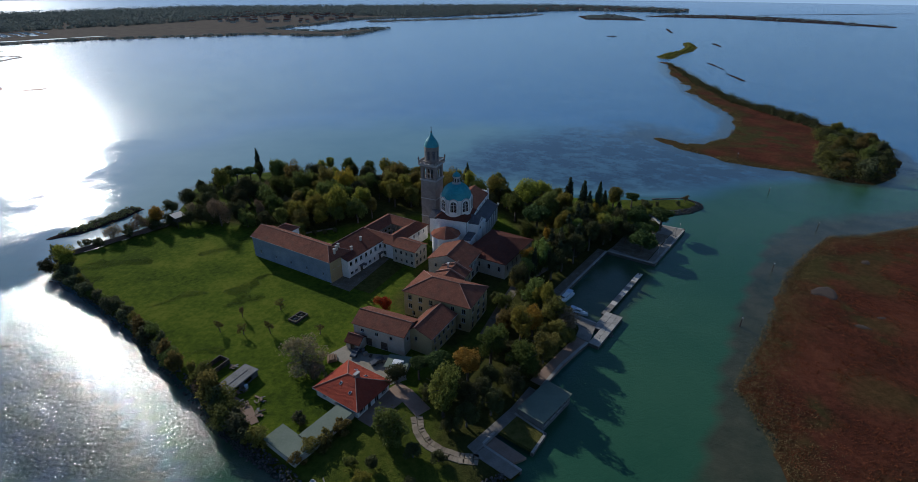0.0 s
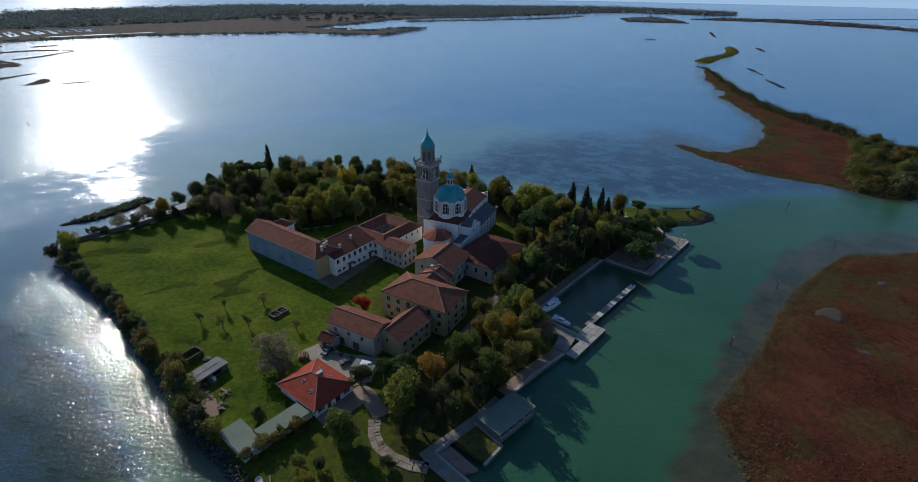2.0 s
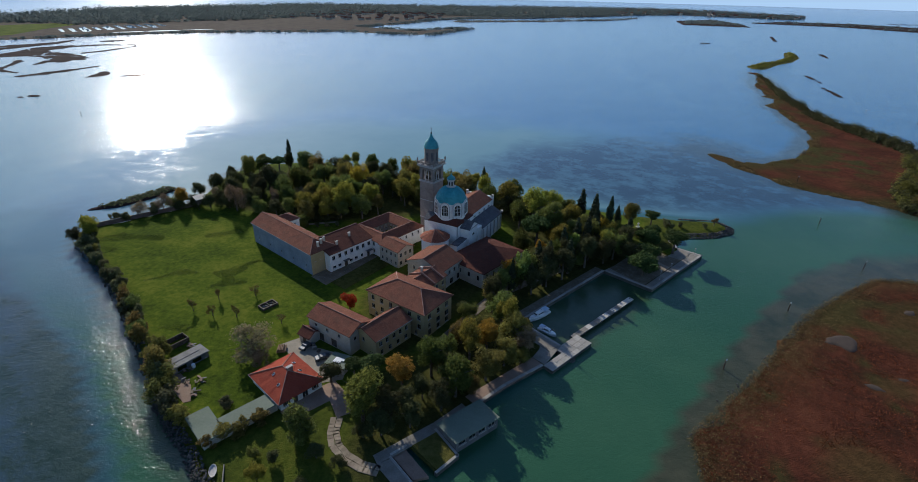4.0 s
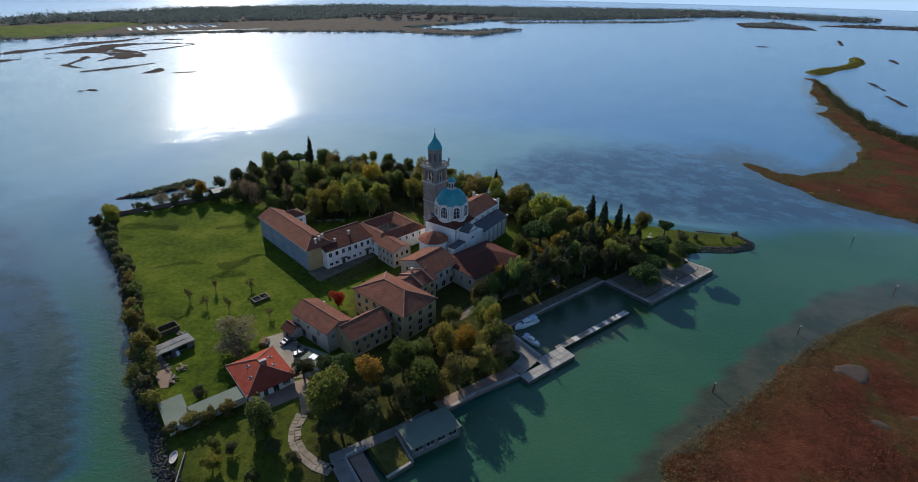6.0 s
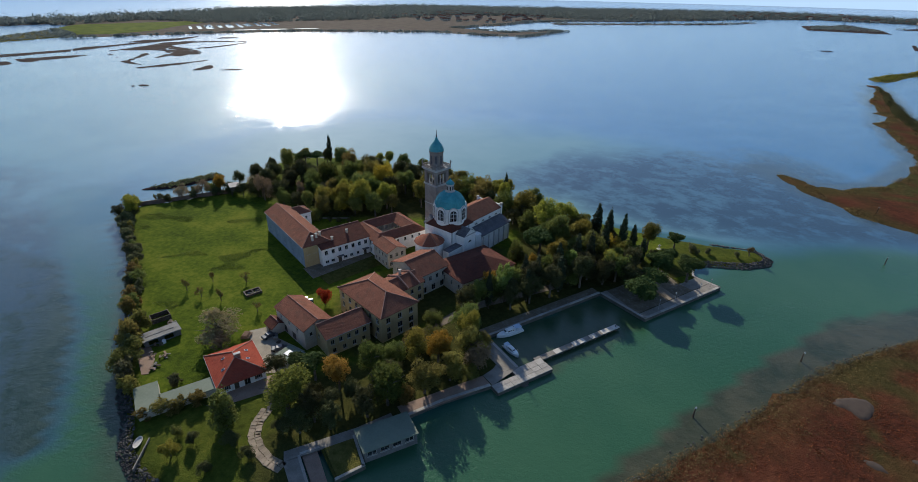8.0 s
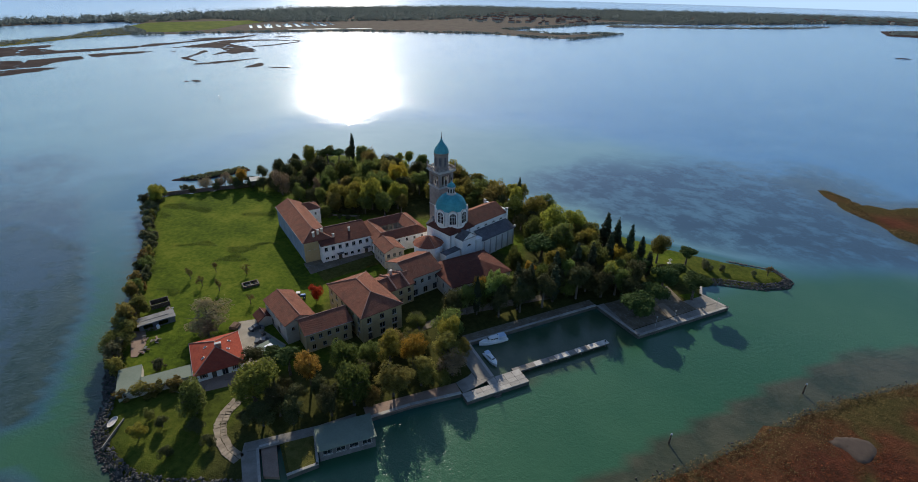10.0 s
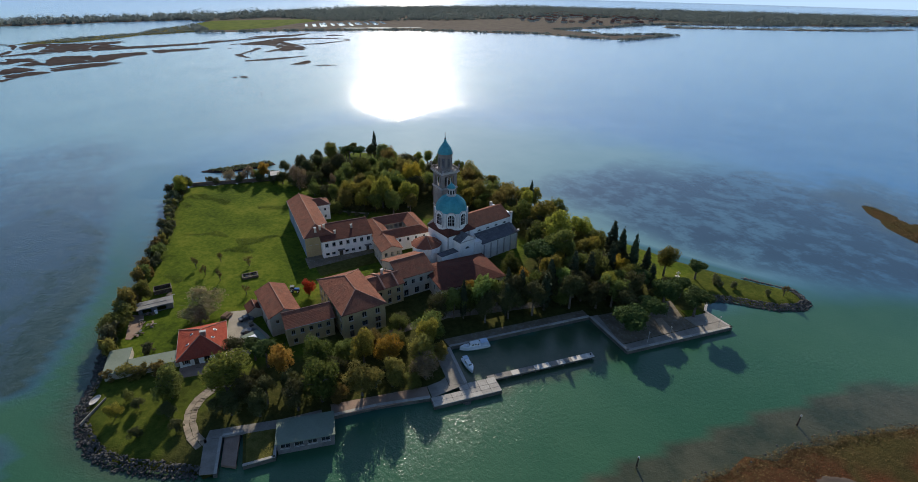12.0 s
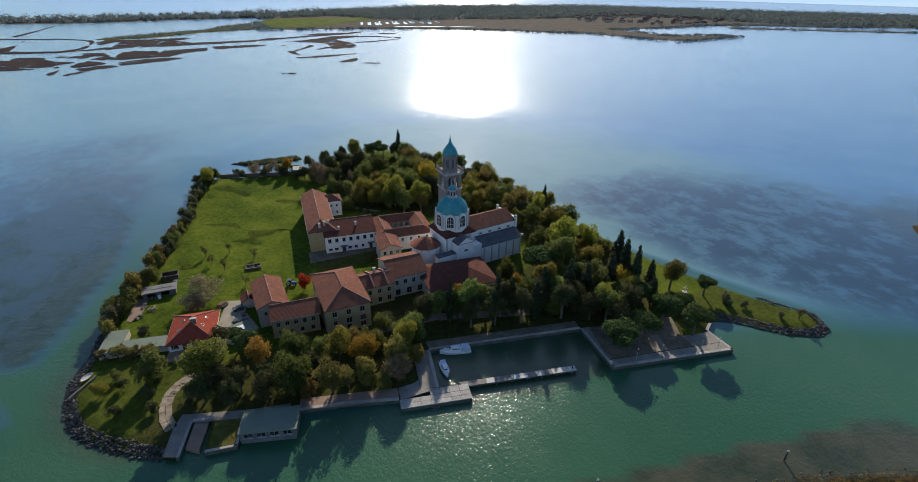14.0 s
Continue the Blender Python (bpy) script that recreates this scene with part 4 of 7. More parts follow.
def cloister(x, y, angle, L, W, wing_w, eave, ridge):
    ob = thing("cloister", pose(x, y, 1.2, 0, 0, angle), "white cloister quadrangle with brown tiled roofs round a court", "cloister")
    e, r = eave - 1.2, ridge - 1.2
    bm = bmesh.new()
    front = [(2.0 + 2.9 * k, 4.1, 1.25, 1.7, "w") for k in range(6)] + [(2.0 + 2.9 * k, 0.9, 1.25, 1.8, "w") for k in (0, 1, 3, 4, 5)] + [(7.8, 0.05, 1.3, 2.4, "d")]
    side = rows_of(L, 6, 3, 4.0, 1.0, 1.4)
    holes = {3: front, 0: side}
    for s in range(4):
        length = L if s in (0, 2) else W
        wall_panel(bm, SIDES[s](L, W), length, -0.3, e, [(u - w / 2, u + w / 2, z, z + h) for u, z, w, h, k in holes.get(s, [])], 0 if s in (0, 2) else WALL, 0 if s in (0, 2) else WALL)
    part("wall", bm, WHITE, ob)
    # walls of the inner court, with arches
    li, wi = L - 2 * wing_w, W - 2 * wing_w
    shift = pose(wing_w, wing_w, 0)
    bm = bmesh.new()
    arches = lambda n_: [(k + 0.5 - 0.32, k + 0.5 + 0.32) for k in range(n_)]
    for s in range(4):
        length = li if s in (0, 2) else wi
        count = max(3, int(length / 2.2))
        unit = length / count
        wall_panel(bm, shift @ SIDES[s](li, wi) @ pose(0, -0.41, 0), length, -0.3, e, [(a * unit, b * unit, 3.6, 5.6) for a, b in arches(count)] + [(a * unit, b * unit, 0.1, 2.7) for a, b in arches(count)])
    part("court_wall", bm, CREAM, ob)
    o, half = 0.4, wing_w / 2
    ze, zr = e + 0.05, r + 0.15
    ring = lambda d, z: [(d, d, z), (L - d, d, z), (L - d, W - d, z), (d, W - d, z)]
    outer, top, inner = ring(-o, ze), ring(half, zr), ring(wing_w + o, ze)
    bm = bmesh.new()
    tops = []
    for k in range(4):
        j = (k + 1) % 4
        tops += [(outer[k], outer[j], top[j], top[k]), (top[k], top[j], inner[j], inner[k])]
    slab(bm, tops, 0.2)
    me_ = mesh_of("roof", bm, ROOF_OLD)
    uv_slopes(me_)
    roof_ob = part("roof", me_, None, ob)
    for k in range(4):
        bm = bmesh.new()
        tube(bm, top[k], top[(k + 1) % 4], 0.15, 0.15)
        part("ridge_cap", bm, RIDGE, roof_ob)
    for s, specs in holes.items():
        windows(ob, SIDES[s](L, W), L, specs)
    return ob


cloister(*in_a(26.6, -9), 60.5, 23.6, 21.4, 7.0, 7.6, 9.6)
house("court_pavilion", *in_a(25.4, -19.7), 60.5, 8.2, 10.6, 8.2, 9.9, "small cream two-storey wing with brown tiled roof", CREAM, ROOF_OLD, "y", (False, False),
      openings={0: [(u, z, 1.2, 1.7, "w") for z in (0.9, 4.2) for u in (1.6, 4.1, 6.6)], 3: rows_of(10.6, 4, 1.5, 4.2, 1.0, 1.5) + rows_of(10.6, 4, 1.5, 0.9, 1.0, 1.5)}, category="building")
house("middle_house", 13.7, 163.6, 67, 13.2, 15.5, 9.2, 12.2, "cream two-storey house with wide brown tiled roof", CREAM, ROOF_OLD, "x", (False, False),
      openings={0: rows_of(13.2, 4, 1.9, 4.6, 1.3, 1.8) + [(2.2, 0.4, 1.8, 2.4, "w"), (6.4, 0.4, 1.8, 2.4, "w"), (10.6, 0.4, 1.8, 2.4, "w")], 3: rows_of(15.5, 3, 3, 5.0, 1.0, 1.5)})
link = house("linking_house", 11.4, 153.4, 67, 10.4, 10.2, 8.6, 10.6, "ochre linking house with parapets across its tiled roof", YELLOW, ROOF_OLD, "x", (False, False),
             openings={0: rows_of(10.4, 3, 1.8, 4.3, 1.3, 1.7) + rows_of(10.4, 3, 1.8, 0.8, 1.4, 2.0)})
for u in (3.0, 8.0):
    bm = bmesh.new()
    slab(bm, [((u, -0.6, 7.9), (u + 0.5, -0.6, 7.9), (u + 0.5, 5.1, 10.3), (u, 5.1, 10.3)), ((u, 5.1, 10.3), (u + 0.5, 5.1, 10.3), (u + 0.5, 10.8, 7.9), (u, 10.8, 7.9))], 0.9)
    part("parapet", bm, RIDGE, link)
chimney(link, 5.6, 7.0, 8.6, 10.4)
hall = house("pilgrim_house", 15.0, 135.3, 66, 14.0, 23.8, 10.5, 13.6, "large ochre three-storey house with brown hipped tile roof", YELLOW, ROOF_OLD, "y", (True, True),
             openings={0: rows_of(14, 3, 2.6, 6.2, 1.5, 1.9) + [(2.6, 3.0, 1.2, 1.7, "w"), (7.0, 3.0, 1.9, 1.9, "w"), (11.4, 3.0, 1.9, 1.9, "w"), (2.6, 0.3, 1.4, 2.2, "d"), (7.0, 0.5, 1.7, 1.9, "w"), (11.4, 0.5, 1.7, 1.9, "w")],
                       3: rows_of(23.8, 6, 2.2, 6.2, 1.4, 1.9) + rows_of(23.8, 6, 2.2, 3.0, 1.4, 1.8) + rows_of(23.8, 5, 3.4, 0.5, 1.1, 1.6)})
house("ochre_annex", 3.9, 123.0, 62, 14.2, 8.6, 7.9, 9.9, "low ochre annex with gabled tile roof", YELLOW, ROOF_OLD, "x", (False, False), 0.66, gutter=TRIM,
      openings={0: rows_of(14.2, 5, 1.8, 3.9, 1.2, 1.6) + rows_of(14.2, 4, 2.2, 0.8, 1.2, 1.6), 3: [(3, 4.0, 1.0, 1.4, "w")]})
store = house("store_house", -4.2, 123.1, 67.6, 9.3, 17.5, 8.3, 10.3, "plastered store house with brown gabled roof beside the yard", CREAM, ROOF_OLD, "y", (False, False),
              openings={3: [(3, 4.4, 1.1, 1.3, "w"), (8, 4.4, 1.1, 1.3, "w"), (13, 4.4, 1.1, 1.3, "w"), (5, 0.05, 2.4, 2.8, "d"), (10.5, 0.05, 2.4, 2.8, "d")], 0: [(2.2, 4.2, 1.0, 1.3, "w")]})
house("lean_to", -18.0, 124.6, 67.6, 4.4, 4.6, 4.0, 5.4, "little lean-to with dark tile roof", CREAM, ROOF_DARK, "y", (False, False), openings={3: [(2.2, 0.05, 1.6, 2.2, "d")]}, category="shed")
villa = house("red_roofed_cottage", -13.2, 98.5, 58, 12.2, 14.9, 4.2, 7.0, "white cottage with bright red hipped tile roof", WHITE, ROOF_RED, "y", (True, True), 0.5, 0.7,
              openings={0: [(1.8, 0.9, 1.0, 1.3, "s"), (4.4, 0.05, 1.2, 2.2, "d"), (7.2, 0.05, 1.6, 2.2, "w"), (10.2, 0.9, 1.0, 1.3, "s")], 3: [(3, 0.9, 1.1, 1.3, "w"), (7.4, 0.9, 1.1, 1.3, "w"), (11.6, 0.9, 1.1, 1.3, "w")]}, gutter=TRIM, category="cottage")
chimney(villa, 6.8, 6.2, 4.6, 6.6, 1.6, 0.7, RIDGE)


for x, y, lean in ((2.4, 4.6, -24.6), (3.4, 8.8, -24.6), (9.2, 5.4, 24.6), (9.8, 9.6, 24.6)):
    light = part("skylight", bevelled(boxes((-0.45, -0.35, 0.0, 0.45, 0.35, 0.12)), 0.03), HULLWHITE, villa, "white roof light", at=pose(x, y, 2.88 + (min(x, 12.2 - x) + 0.7) * 0.459, 0, lean, 0))
    part("pane", boxes((-0.36, -0.27, 0.121, 0.36, 0.27, 0.14)), GLASS, light)


def flat_building(name, x, y, angle, plan, height, label, roof=GREENFELT, wall=CREAM, category="shed", bays=()):
    """Flat-roofed sheds; plan: rectangles x0, y0, x1, y1 that butt against each other."""
    ob = thing(name, pose(x, y, 1.2, 0, 0, angle), label, category)
    for x0, y0, x1, y1 in plan:
        bm = bmesh.new()
        holes = [(u - w / 2, u + w / 2, z, z + h) for u, z, w, h, k in bays] if (x0, y0) == (plan[0][0], plan[0][1]) else []
        for s in range(4):
            wall_panel(bm, pose(x0, y0, 0) @ SIDES[s](x1 - x0, y1 - y0), (x1 - x0) if s in (0, 2) else (y1 - y0), -1.6, height, holes if s == 0 else [], 0 if s in (0, 2) else WALL, 0 if s in (0, 2) else WALL)
        part("wall", bm, wall, ob)
        part("roof", bevelled(boxes((x0 - 0.35, y0 - 0.35, height + 0.002, x1 + 0.35 * (x1 == max(r[2] for r in plan)) - 0.004, y1 + 0.35, height + 0.25)), 0.04), roof, ob)
    if bays:
        x0, y0 = plan[0][0], plan[0][1]
        windows(ob, pose(x0, y0, 0), 1, bays)
    return ob


flat_building("garden_shed", -24.6, 83.5, 55.7, [(0, 0, 5.4, 10.6), (5.42, 0, 18.4, 4.7)], 2.1, "low L-shaped shed with flat grey-green felt roof")
flat_building("boat_house", 33.2, 96.2, 49.5, [(0, 0, 13.2, 7.2)], 2.2, "flat grey-green roofed boat house on the quay", wall=GREYSHEET, bays=[(1.9, 0.5, 2.2, 1.3, "w"), (5.0, 0.5, 2.2, 1.3, "w"), (8.1, 0.5, 2.2, 1.3, "w"), (11.2, 0.5, 2.2, 1.3, "w")])
hut = flat_building("yard_hut", -2.9, 114.6, 80, [(0, 0, 5, 6)], 2.3, "flat-roofed yard hut with pale junk on top")
part("plastic_sheet", bevelled(boxes((1.2, 2.0, 2.56, 3.4, 4.4, 2.75), (2.2, 1.2, 2.56, 3.0, 2.0, 2.9)), 0.08), HULLWHITE, hut)
shack = flat_building("bank_shack", -48.8, 104.3, 65, [(0, 0, 10.2, 4.6)], 1.9, "weathered sheet-roofed shack on the bank", GREYSHEET, GREYSHEET, bays=[(2.5, 0.2, 2.6, 1.5, "o"), (6.8, 0.2, 2.6, 1.5, "o")])
part("sheet", boxes((0.5, -0.2, 2.18, 9.8, 1.4, 2.24), (1.0, 2.2, 2.18, 9.0, 3.4, 2.26)), GREYSHEET, shack)
part("white_barrel", lathe(bmesh.new(), [(0.0, 0), (0.5, 0), (0.55, 0.6), (0.5, 1.2), (0.0, 1.2)], 12), HULLWHITE, shack, at=pose(5.0, -1.0, -0.05))
pen = thing("open_pen", pose(-57, 113.5, 1.2, 0, 0, 65), "roofless pen of dark timber", "pen")
part("wall", boxes((0, 0, -0.2, 5.6, 0.2, 1.6), (0, 3.6, -0.2, 5.6, 3.8, 1.6), (0, 0.2, -0.2, 0.2, 3.6, 1.6), (5.4, 0.2, -0.2, 5.6, 3.6, 1.6)), DARKWOOD, pen)
bed = thing("compost_bay", pose(-41.4, 138.0, 1.2, 0, 0, 62) @ Matrix.Diagonal((0.7, 0.74, 0.9, 1)), "low dark timber compost bay in the meadow", "compost bay")
part("wall", boxes((0, 0, -0.2, 8, 0.5, 0.9), (0, 4.2, -0.2, 8, 4.7, 0.9), (0, 0.5, -0.2, 0.5, 4.2, 0.9), (7.5, 0.5, -0.2, 8, 4.2, 0.9), (3.8, 0.5, -0.2, 4.2, 4.2, 0.9)), DARKWOOD, bed)
for k in range(7):
    bm = bmesh.new()
    bmesh.ops.create_icosphere(bm, subdivisions=2, radius=0.7)
    for v in bm.verts:
        v.co *= 1 + 0.35 * noise.noise(v.co * 1.7 + Vector((k, 0, 0)))
        v.co.z = max(v.co.z * 0.6, -0.1)
    part("compost_mound", bm, (EARTH, GREYSHEET, ROCK)[k % 3], bed, at=pose(1.2 + k * 0.95, 1.4 + (k * 1.7) % 2.2, 0.1))

# ---- church and bell tower ----
church = thing("church", pose(9.0, 200.2, 1.2, 0, 0, 73), "domed white pilgrimage church with green copper dome and brown tiled nave", "church")


def gabled(x0, y0, x1, y1, e, r, wall_mat, roof_mat, over=0.35, ridge_along="x", foot=-0.3):
    bm = bmesh.new()
    box(bm, x0, y0, foot, x1, y1, e)
    if ridge_along == "x":
        ym = (y0 + y1) / 2
        tris = [[bm.verts.new((x, y, z)) for y, z in ((y0, e), (y1, e), (ym, r))] for x in (x0, x1)]
        o = [(x0 - over, y0 - over, e), (x1 + over, y0 - over, e), (x1 + over, ym, r + 0.2), (x0 - over, ym, r + 0.2), (x1 + over, y1 + over, e), (x0 - over, y1 + over, e)]
        tops = [(o[0], o[1], o[2], o[3]), (o[3], o[2], o[4], o[5])]
    else:
        xm = (x0 + x1) / 2
        tris = [[bm.verts.new((x, y, z)) for x, z in ((x0, e), (x1, e), (xm, r))] for y in (y0, y1)]
        o = [(x0 - over, y0 - over, e), (x0 - over, y1 + over, e), (xm, y1 + over, r + 0.2), (xm, y0 - over, r + 0.2), (x1 + over, y1 + over, e), (x1 + over, y0 - over, e)]
        tops = [(o[0], o[3], o[2], o[1]), (o[3], o[5], o[4], o[2])]
    bm.faces.new(tris[0])
    bm.faces.new(tris[1][::-1])
    for k in range(3):
        bm.faces.new((tris[0][k], tris[0][(k + 1) % 3], tris[1][(k + 1) % 3], tris[1][k]))
    body = part("body", bm, wall_mat, church)
    bm = bmesh.new()
    slab(bm, tops, 0.18)
    me_ = mesh_of("roof", bm, roof_mat)
    uv_slopes(me_)
    part("roof", me_, None, church)
    return body


def shed_roof(x0, y0, x1, y1, z_out, z_in, mat):
    """A roof that climbs from y0 to y1."""
    bm = bmesh.new()
    slab(bm, [((x0, y0, z_out), (x1, y0, z_out), (x1, y1, z_in), (x0, y1, z_in))], 0.18)
    me_ = mesh_of("roof", bm, mat)
    uv_slopes(me_)
    part("roof", me_, None, church)


def lunette(w=1.8):
    """Half-round window: frame and glass."""
    key = ("lunette", w)
    if key not in MESHES:
        arc = [(w / 2 * math.cos(math.pi * k / 10), w / 2 * math.sin(math.pi * k / 10)) for k in range(11)]
        bm = bmesh.new()
        inner = [(x * 0.82, 0.06 + z * 0.82) for x, z in arc]
        for k in range(10):
            a, b, c, d = arc[k], arc[k + 1], inner[k + 1], inner[k]
            slab_v = [[bm.verts.new((x, y, z)) for x, z in (a, b, c, d)] for y in (-0.12, 0.05)]
            bm.faces.new(slab_v[0])
            bm.faces.new(slab_v[1][::-1])
            for q in range(4):
                bm.faces.new((slab_v[0][q], slab_v[0][(q + 1) % 4], slab_v[1][(q + 1) % 4], slab_v[1][q]))
        fr = mesh_of("frame", bm, TRIM)
        bm = bmesh.new()
        loops = [[bm.verts.new((x, y, z)) for x, z in inner] for y in (-0.03, 0.02)]
        bm.faces.new(loops[0])
        bm.faces.new(loops[1][::-1])
        for k in range(11):
            bm.faces.new((loops[0][k], loops[0][(k + 1) % 11], loops[1][(k + 1) % 11], loops[1][k]))
        MESHES[key] = (fr, mesh_of("pane", bm, GLASS))
    return MESHES[key]


def add_lunette(parent, at, w=1.8):
    fr, pane = lunette(w)
    ob = part("window", fr, None, parent, at=at)
    part("pane", pane, None, ob)


nave = gabled(5.2, -6.3, 26.3, 6.3, 13.2, 16.2, WHITE, ROOF_OLD)
for k in range(4):
    add_lunette(nave, pose(9.5 + 4.6 * k, -6.3, 10.7))
part("aisle_wall", boxes((7.2, -11.2, -0.3, 26.5, -6.32, 7.7)), WHITE, church)
part("aisle_wall", boxes((7.2, 6.32, -0.3, 26.5, 11.2, 7.7)), WHITE, church)
shed_roof(6.9, -11.6, 26.9, -6.32, 7.75, 10.4, SLATE)
bm = bmesh.new()
slab(bm, [((6.9, 6.32, 10.4), (26.9, 6.32, 10.4), (26.9, 11.6, 7.75), (6.9, 11.6, 7.75))], 0.18)
me = mesh_of("roof", bm, SLATE)
uv_slopes(me)
part("roof", me, None, church)
part("front_gable", boxes((26.52, -6.8, -0.3, 27.3, 6.8, 14.4)), WHITE, church)
for y in (-6.8, 6.0):
    part("finial", boxes((26.4, y, 14.4, 27.4, y + 0.9, 15.2)), PALE, church)
for y in (-11.9, 11.0):
    part("finial", boxes((26.2, y, 8.1, 27.2, y + 0.9, 8.9)), PALE, church)
tran = gabled(-3.6, -10.6, 3.6, 10.6, 11.2, 13.4, WHITE, SLATE, ridge_along="y")
add_lunette(tran, pose(0, -10.6, 7.6), 2.0)
part("crossing", boxes((-6.4, -6.4, -0.3, 5.0, 6.4, 12.6)), WHITE, church)
part("cornice", boxes((-6.7, -6.7, 12.61, 6.7, 6.7, 12.9)), TRIM, church)
bm = bmesh.new()
low, high = [(-7.0, -7.0), (7.0, -7.0), (7.0, 7.0), (-7.0, 7.0)], [(-4.6, -4.6), (4.6, -4.6), (4.6, 4.6), (-4.6, 4.6)]
slab(bm, [((*low[k], 12.95), (*low[(k + 1) % 4], 12.95), (*high[(k + 1) % 4], 15.0), (*high[k], 15.0)) for k in range(4)], 0.15)
me = mesh_of("skirt_roof", bm, ROOF_DARK)
uv_slopes(me)
part("skirt_roof", me, None, church, "dark tiled skirt below the drum")
# low rooms round the choir
part("sacristy", boxes((-11.5, -9.5, -0.3, -3.7, -6.42, 7.0)), WHITE, church)
part("sacristy_roof", bevelled(boxes((-11.7, -9.8, 7.01, -3.72, -6.43, 7.25)), 0.04), SLATE, church)
part("sacristy", boxes((3.7, -11.0, -0.3, 7.1, -6.45, 9.2)), WHITE, church)
# drum with arched windows, dome, lantern
drum = part("drum", lathe(bmesh.new(), [(0, 12.92), (6.0, 12.92), (6.0, 20.6), (6.3, 20.75), (6.3, 21.0), (0, 21.0)], 40), WHITE, church)
bm = bmesh.new()
profile = [(6.15, 21.02)] + [(6.1 * math.cos(a), 21.2 + 5.6 * math.sin(a)) for a in np.linspace(0.05, 1.36, 14)] + [(1.2, 26.7), (0, 26.7)]
dome = part("dome", lathe(bm, [(0, 21.02)] + profile, 40), COPPER, church, "green copper dome")
for k in range(16):
    a = 2 * math.pi * k / 16
    bm = bmesh.new()
    pts = [Vector((6.14 * math.cos(t_) * math.cos(a), 6.14 * math.cos(t_) * math.sin(a), 21.2 + 5.66 * math.sin(t_))) for t_ in np.linspace(0.05, 1.34, 8)]
    for p0, p1 in zip(pts, pts[1:]):
        tube(bm, p0, p1, 0.09, 0.09, 5)
    part("rib", bm, COPPER, dome)
def arch_loop(half, straight, steps=12):
    return [(-half, 0)] + [(half * math.cos(math.pi - math.pi * q / steps), straight + half * math.sin(math.pi - math.pi * q / steps)) for q in range(steps + 1)] + [(half, 0)]


def prism(bm, loop, y0, y1):
    ends = [[bm.verts.new((x, y, z)) for x, z in loop] for y in (y0, y1)]
    bm.faces.new(ends[0])
    bm.faces.new(ends[1][::-1])
    for q in range(len(loop)):
        j_ = (q + 1) % len(loop)
        bm.faces.new((ends[0][q], ends[0][j_], ends[1][j_], ends[1][q]))


for k in range(8):
    bay_at = pose(0, 0, 0, 0, 0, 360 / 8 * k + 8) @ pose(0, -6.0, 15.3)
    bm = bmesh.new()
    prism(bm, arch_loop(1.85, 4.6), -0.5, 1.6)
    bay = part("drum_bay", bm, WHITE, drum, at=bay_at)
    bm = bmesh.new()
    outer_, inner_ = arch_loop(2.02, 4.6), arch_loop(1.75, 4.6)
    for q in range(len(outer_) - 1):
        prism(bm, [outer_[q], outer_[q + 1], inner_[q + 1], inner_[q]], -0.66, -0.502)
    part("arch_trim", bm, TRIM, drum, at=bay_at)
    bm = bmesh.new()
    prism(bm, [(x, z + 0.9) for x, z in arch_loop(1.25, 3.2)], -0.56, -0.504)
    part("pane", bm, GLASS, drum, at=bay_at)
    part("mullion", boxes((-0.12, -0.64, 0.9, 0.12, -0.565, 5.2), (-1.22, -0.62, 3.85, -0.13, -0.565, 4.1), (0.13, -0.62, 3.85, 1.22, -0.565, 4.1), (-1.22, -0.62, 2.35, -0.13, -0.565, 2.55), (0.13, -0.62, 2.35, 1.22, -0.565, 2.55), (-0.72, -0.61, 0.9, -0.58, -0.566, 4.9), (0.58, -0.61, 0.9, 0.72, -0.566, 4.9)), TRIM, drum, at=bay_at)
lantern = part("lantern", lathe(bmesh.new(), [(0, 26.4), (1.9, 26.4), (1.9, 26.9), (1.45, 27.0), (1.45, 29.3), (1.75, 29.4), (1.75, 29.7), (0, 29.7)], 16), TRIM, church)
for k in range(8):
    part("pane", boxes((-0.3, -1.46, 27.3, 0.3, -1.40, 28.9)), GLASS, lantern, at=pose(0, 0, 0, 0, 0, 45 * k))
part("lantern_cap", lathe(bmesh.new(), [(0, 29.7), (1.7, 29.72), (1.5, 30.3), (0.9, 30.9), (0.35, 31.3), (0.12, 32.0), (0, 32.0)], 16), COPPER, church)
part("cross", boxes((-0.06, -0.06, 32.0, 0.06, 0.06, 33.4), (-0.06, -0.42, 32.8, 0.06, -0.061, 32.95), (-0.06, 0.061, 32.8, 0.06, 0.42, 32.95)), IRON, church)
for x in (-6.2, -0.6, 4.2):
    part("pilaster", boxes((x - 0.35, -6.62, -0.3, x + 0.35, -6.402, 12.6)), TRIM, church)
for k in range(6):
    part("buttress", bevelled(boxes((8.0 + 3.6 * k, -11.55, -0.3, 8.5 + 3.6 * k, -11.202, 7.0)), 0.03), TRIM, church)
part("transept_cornice", boxes((-3.9, -10.95, 10.9, 3.9, -10.602, 11.2)), TRIM, church)
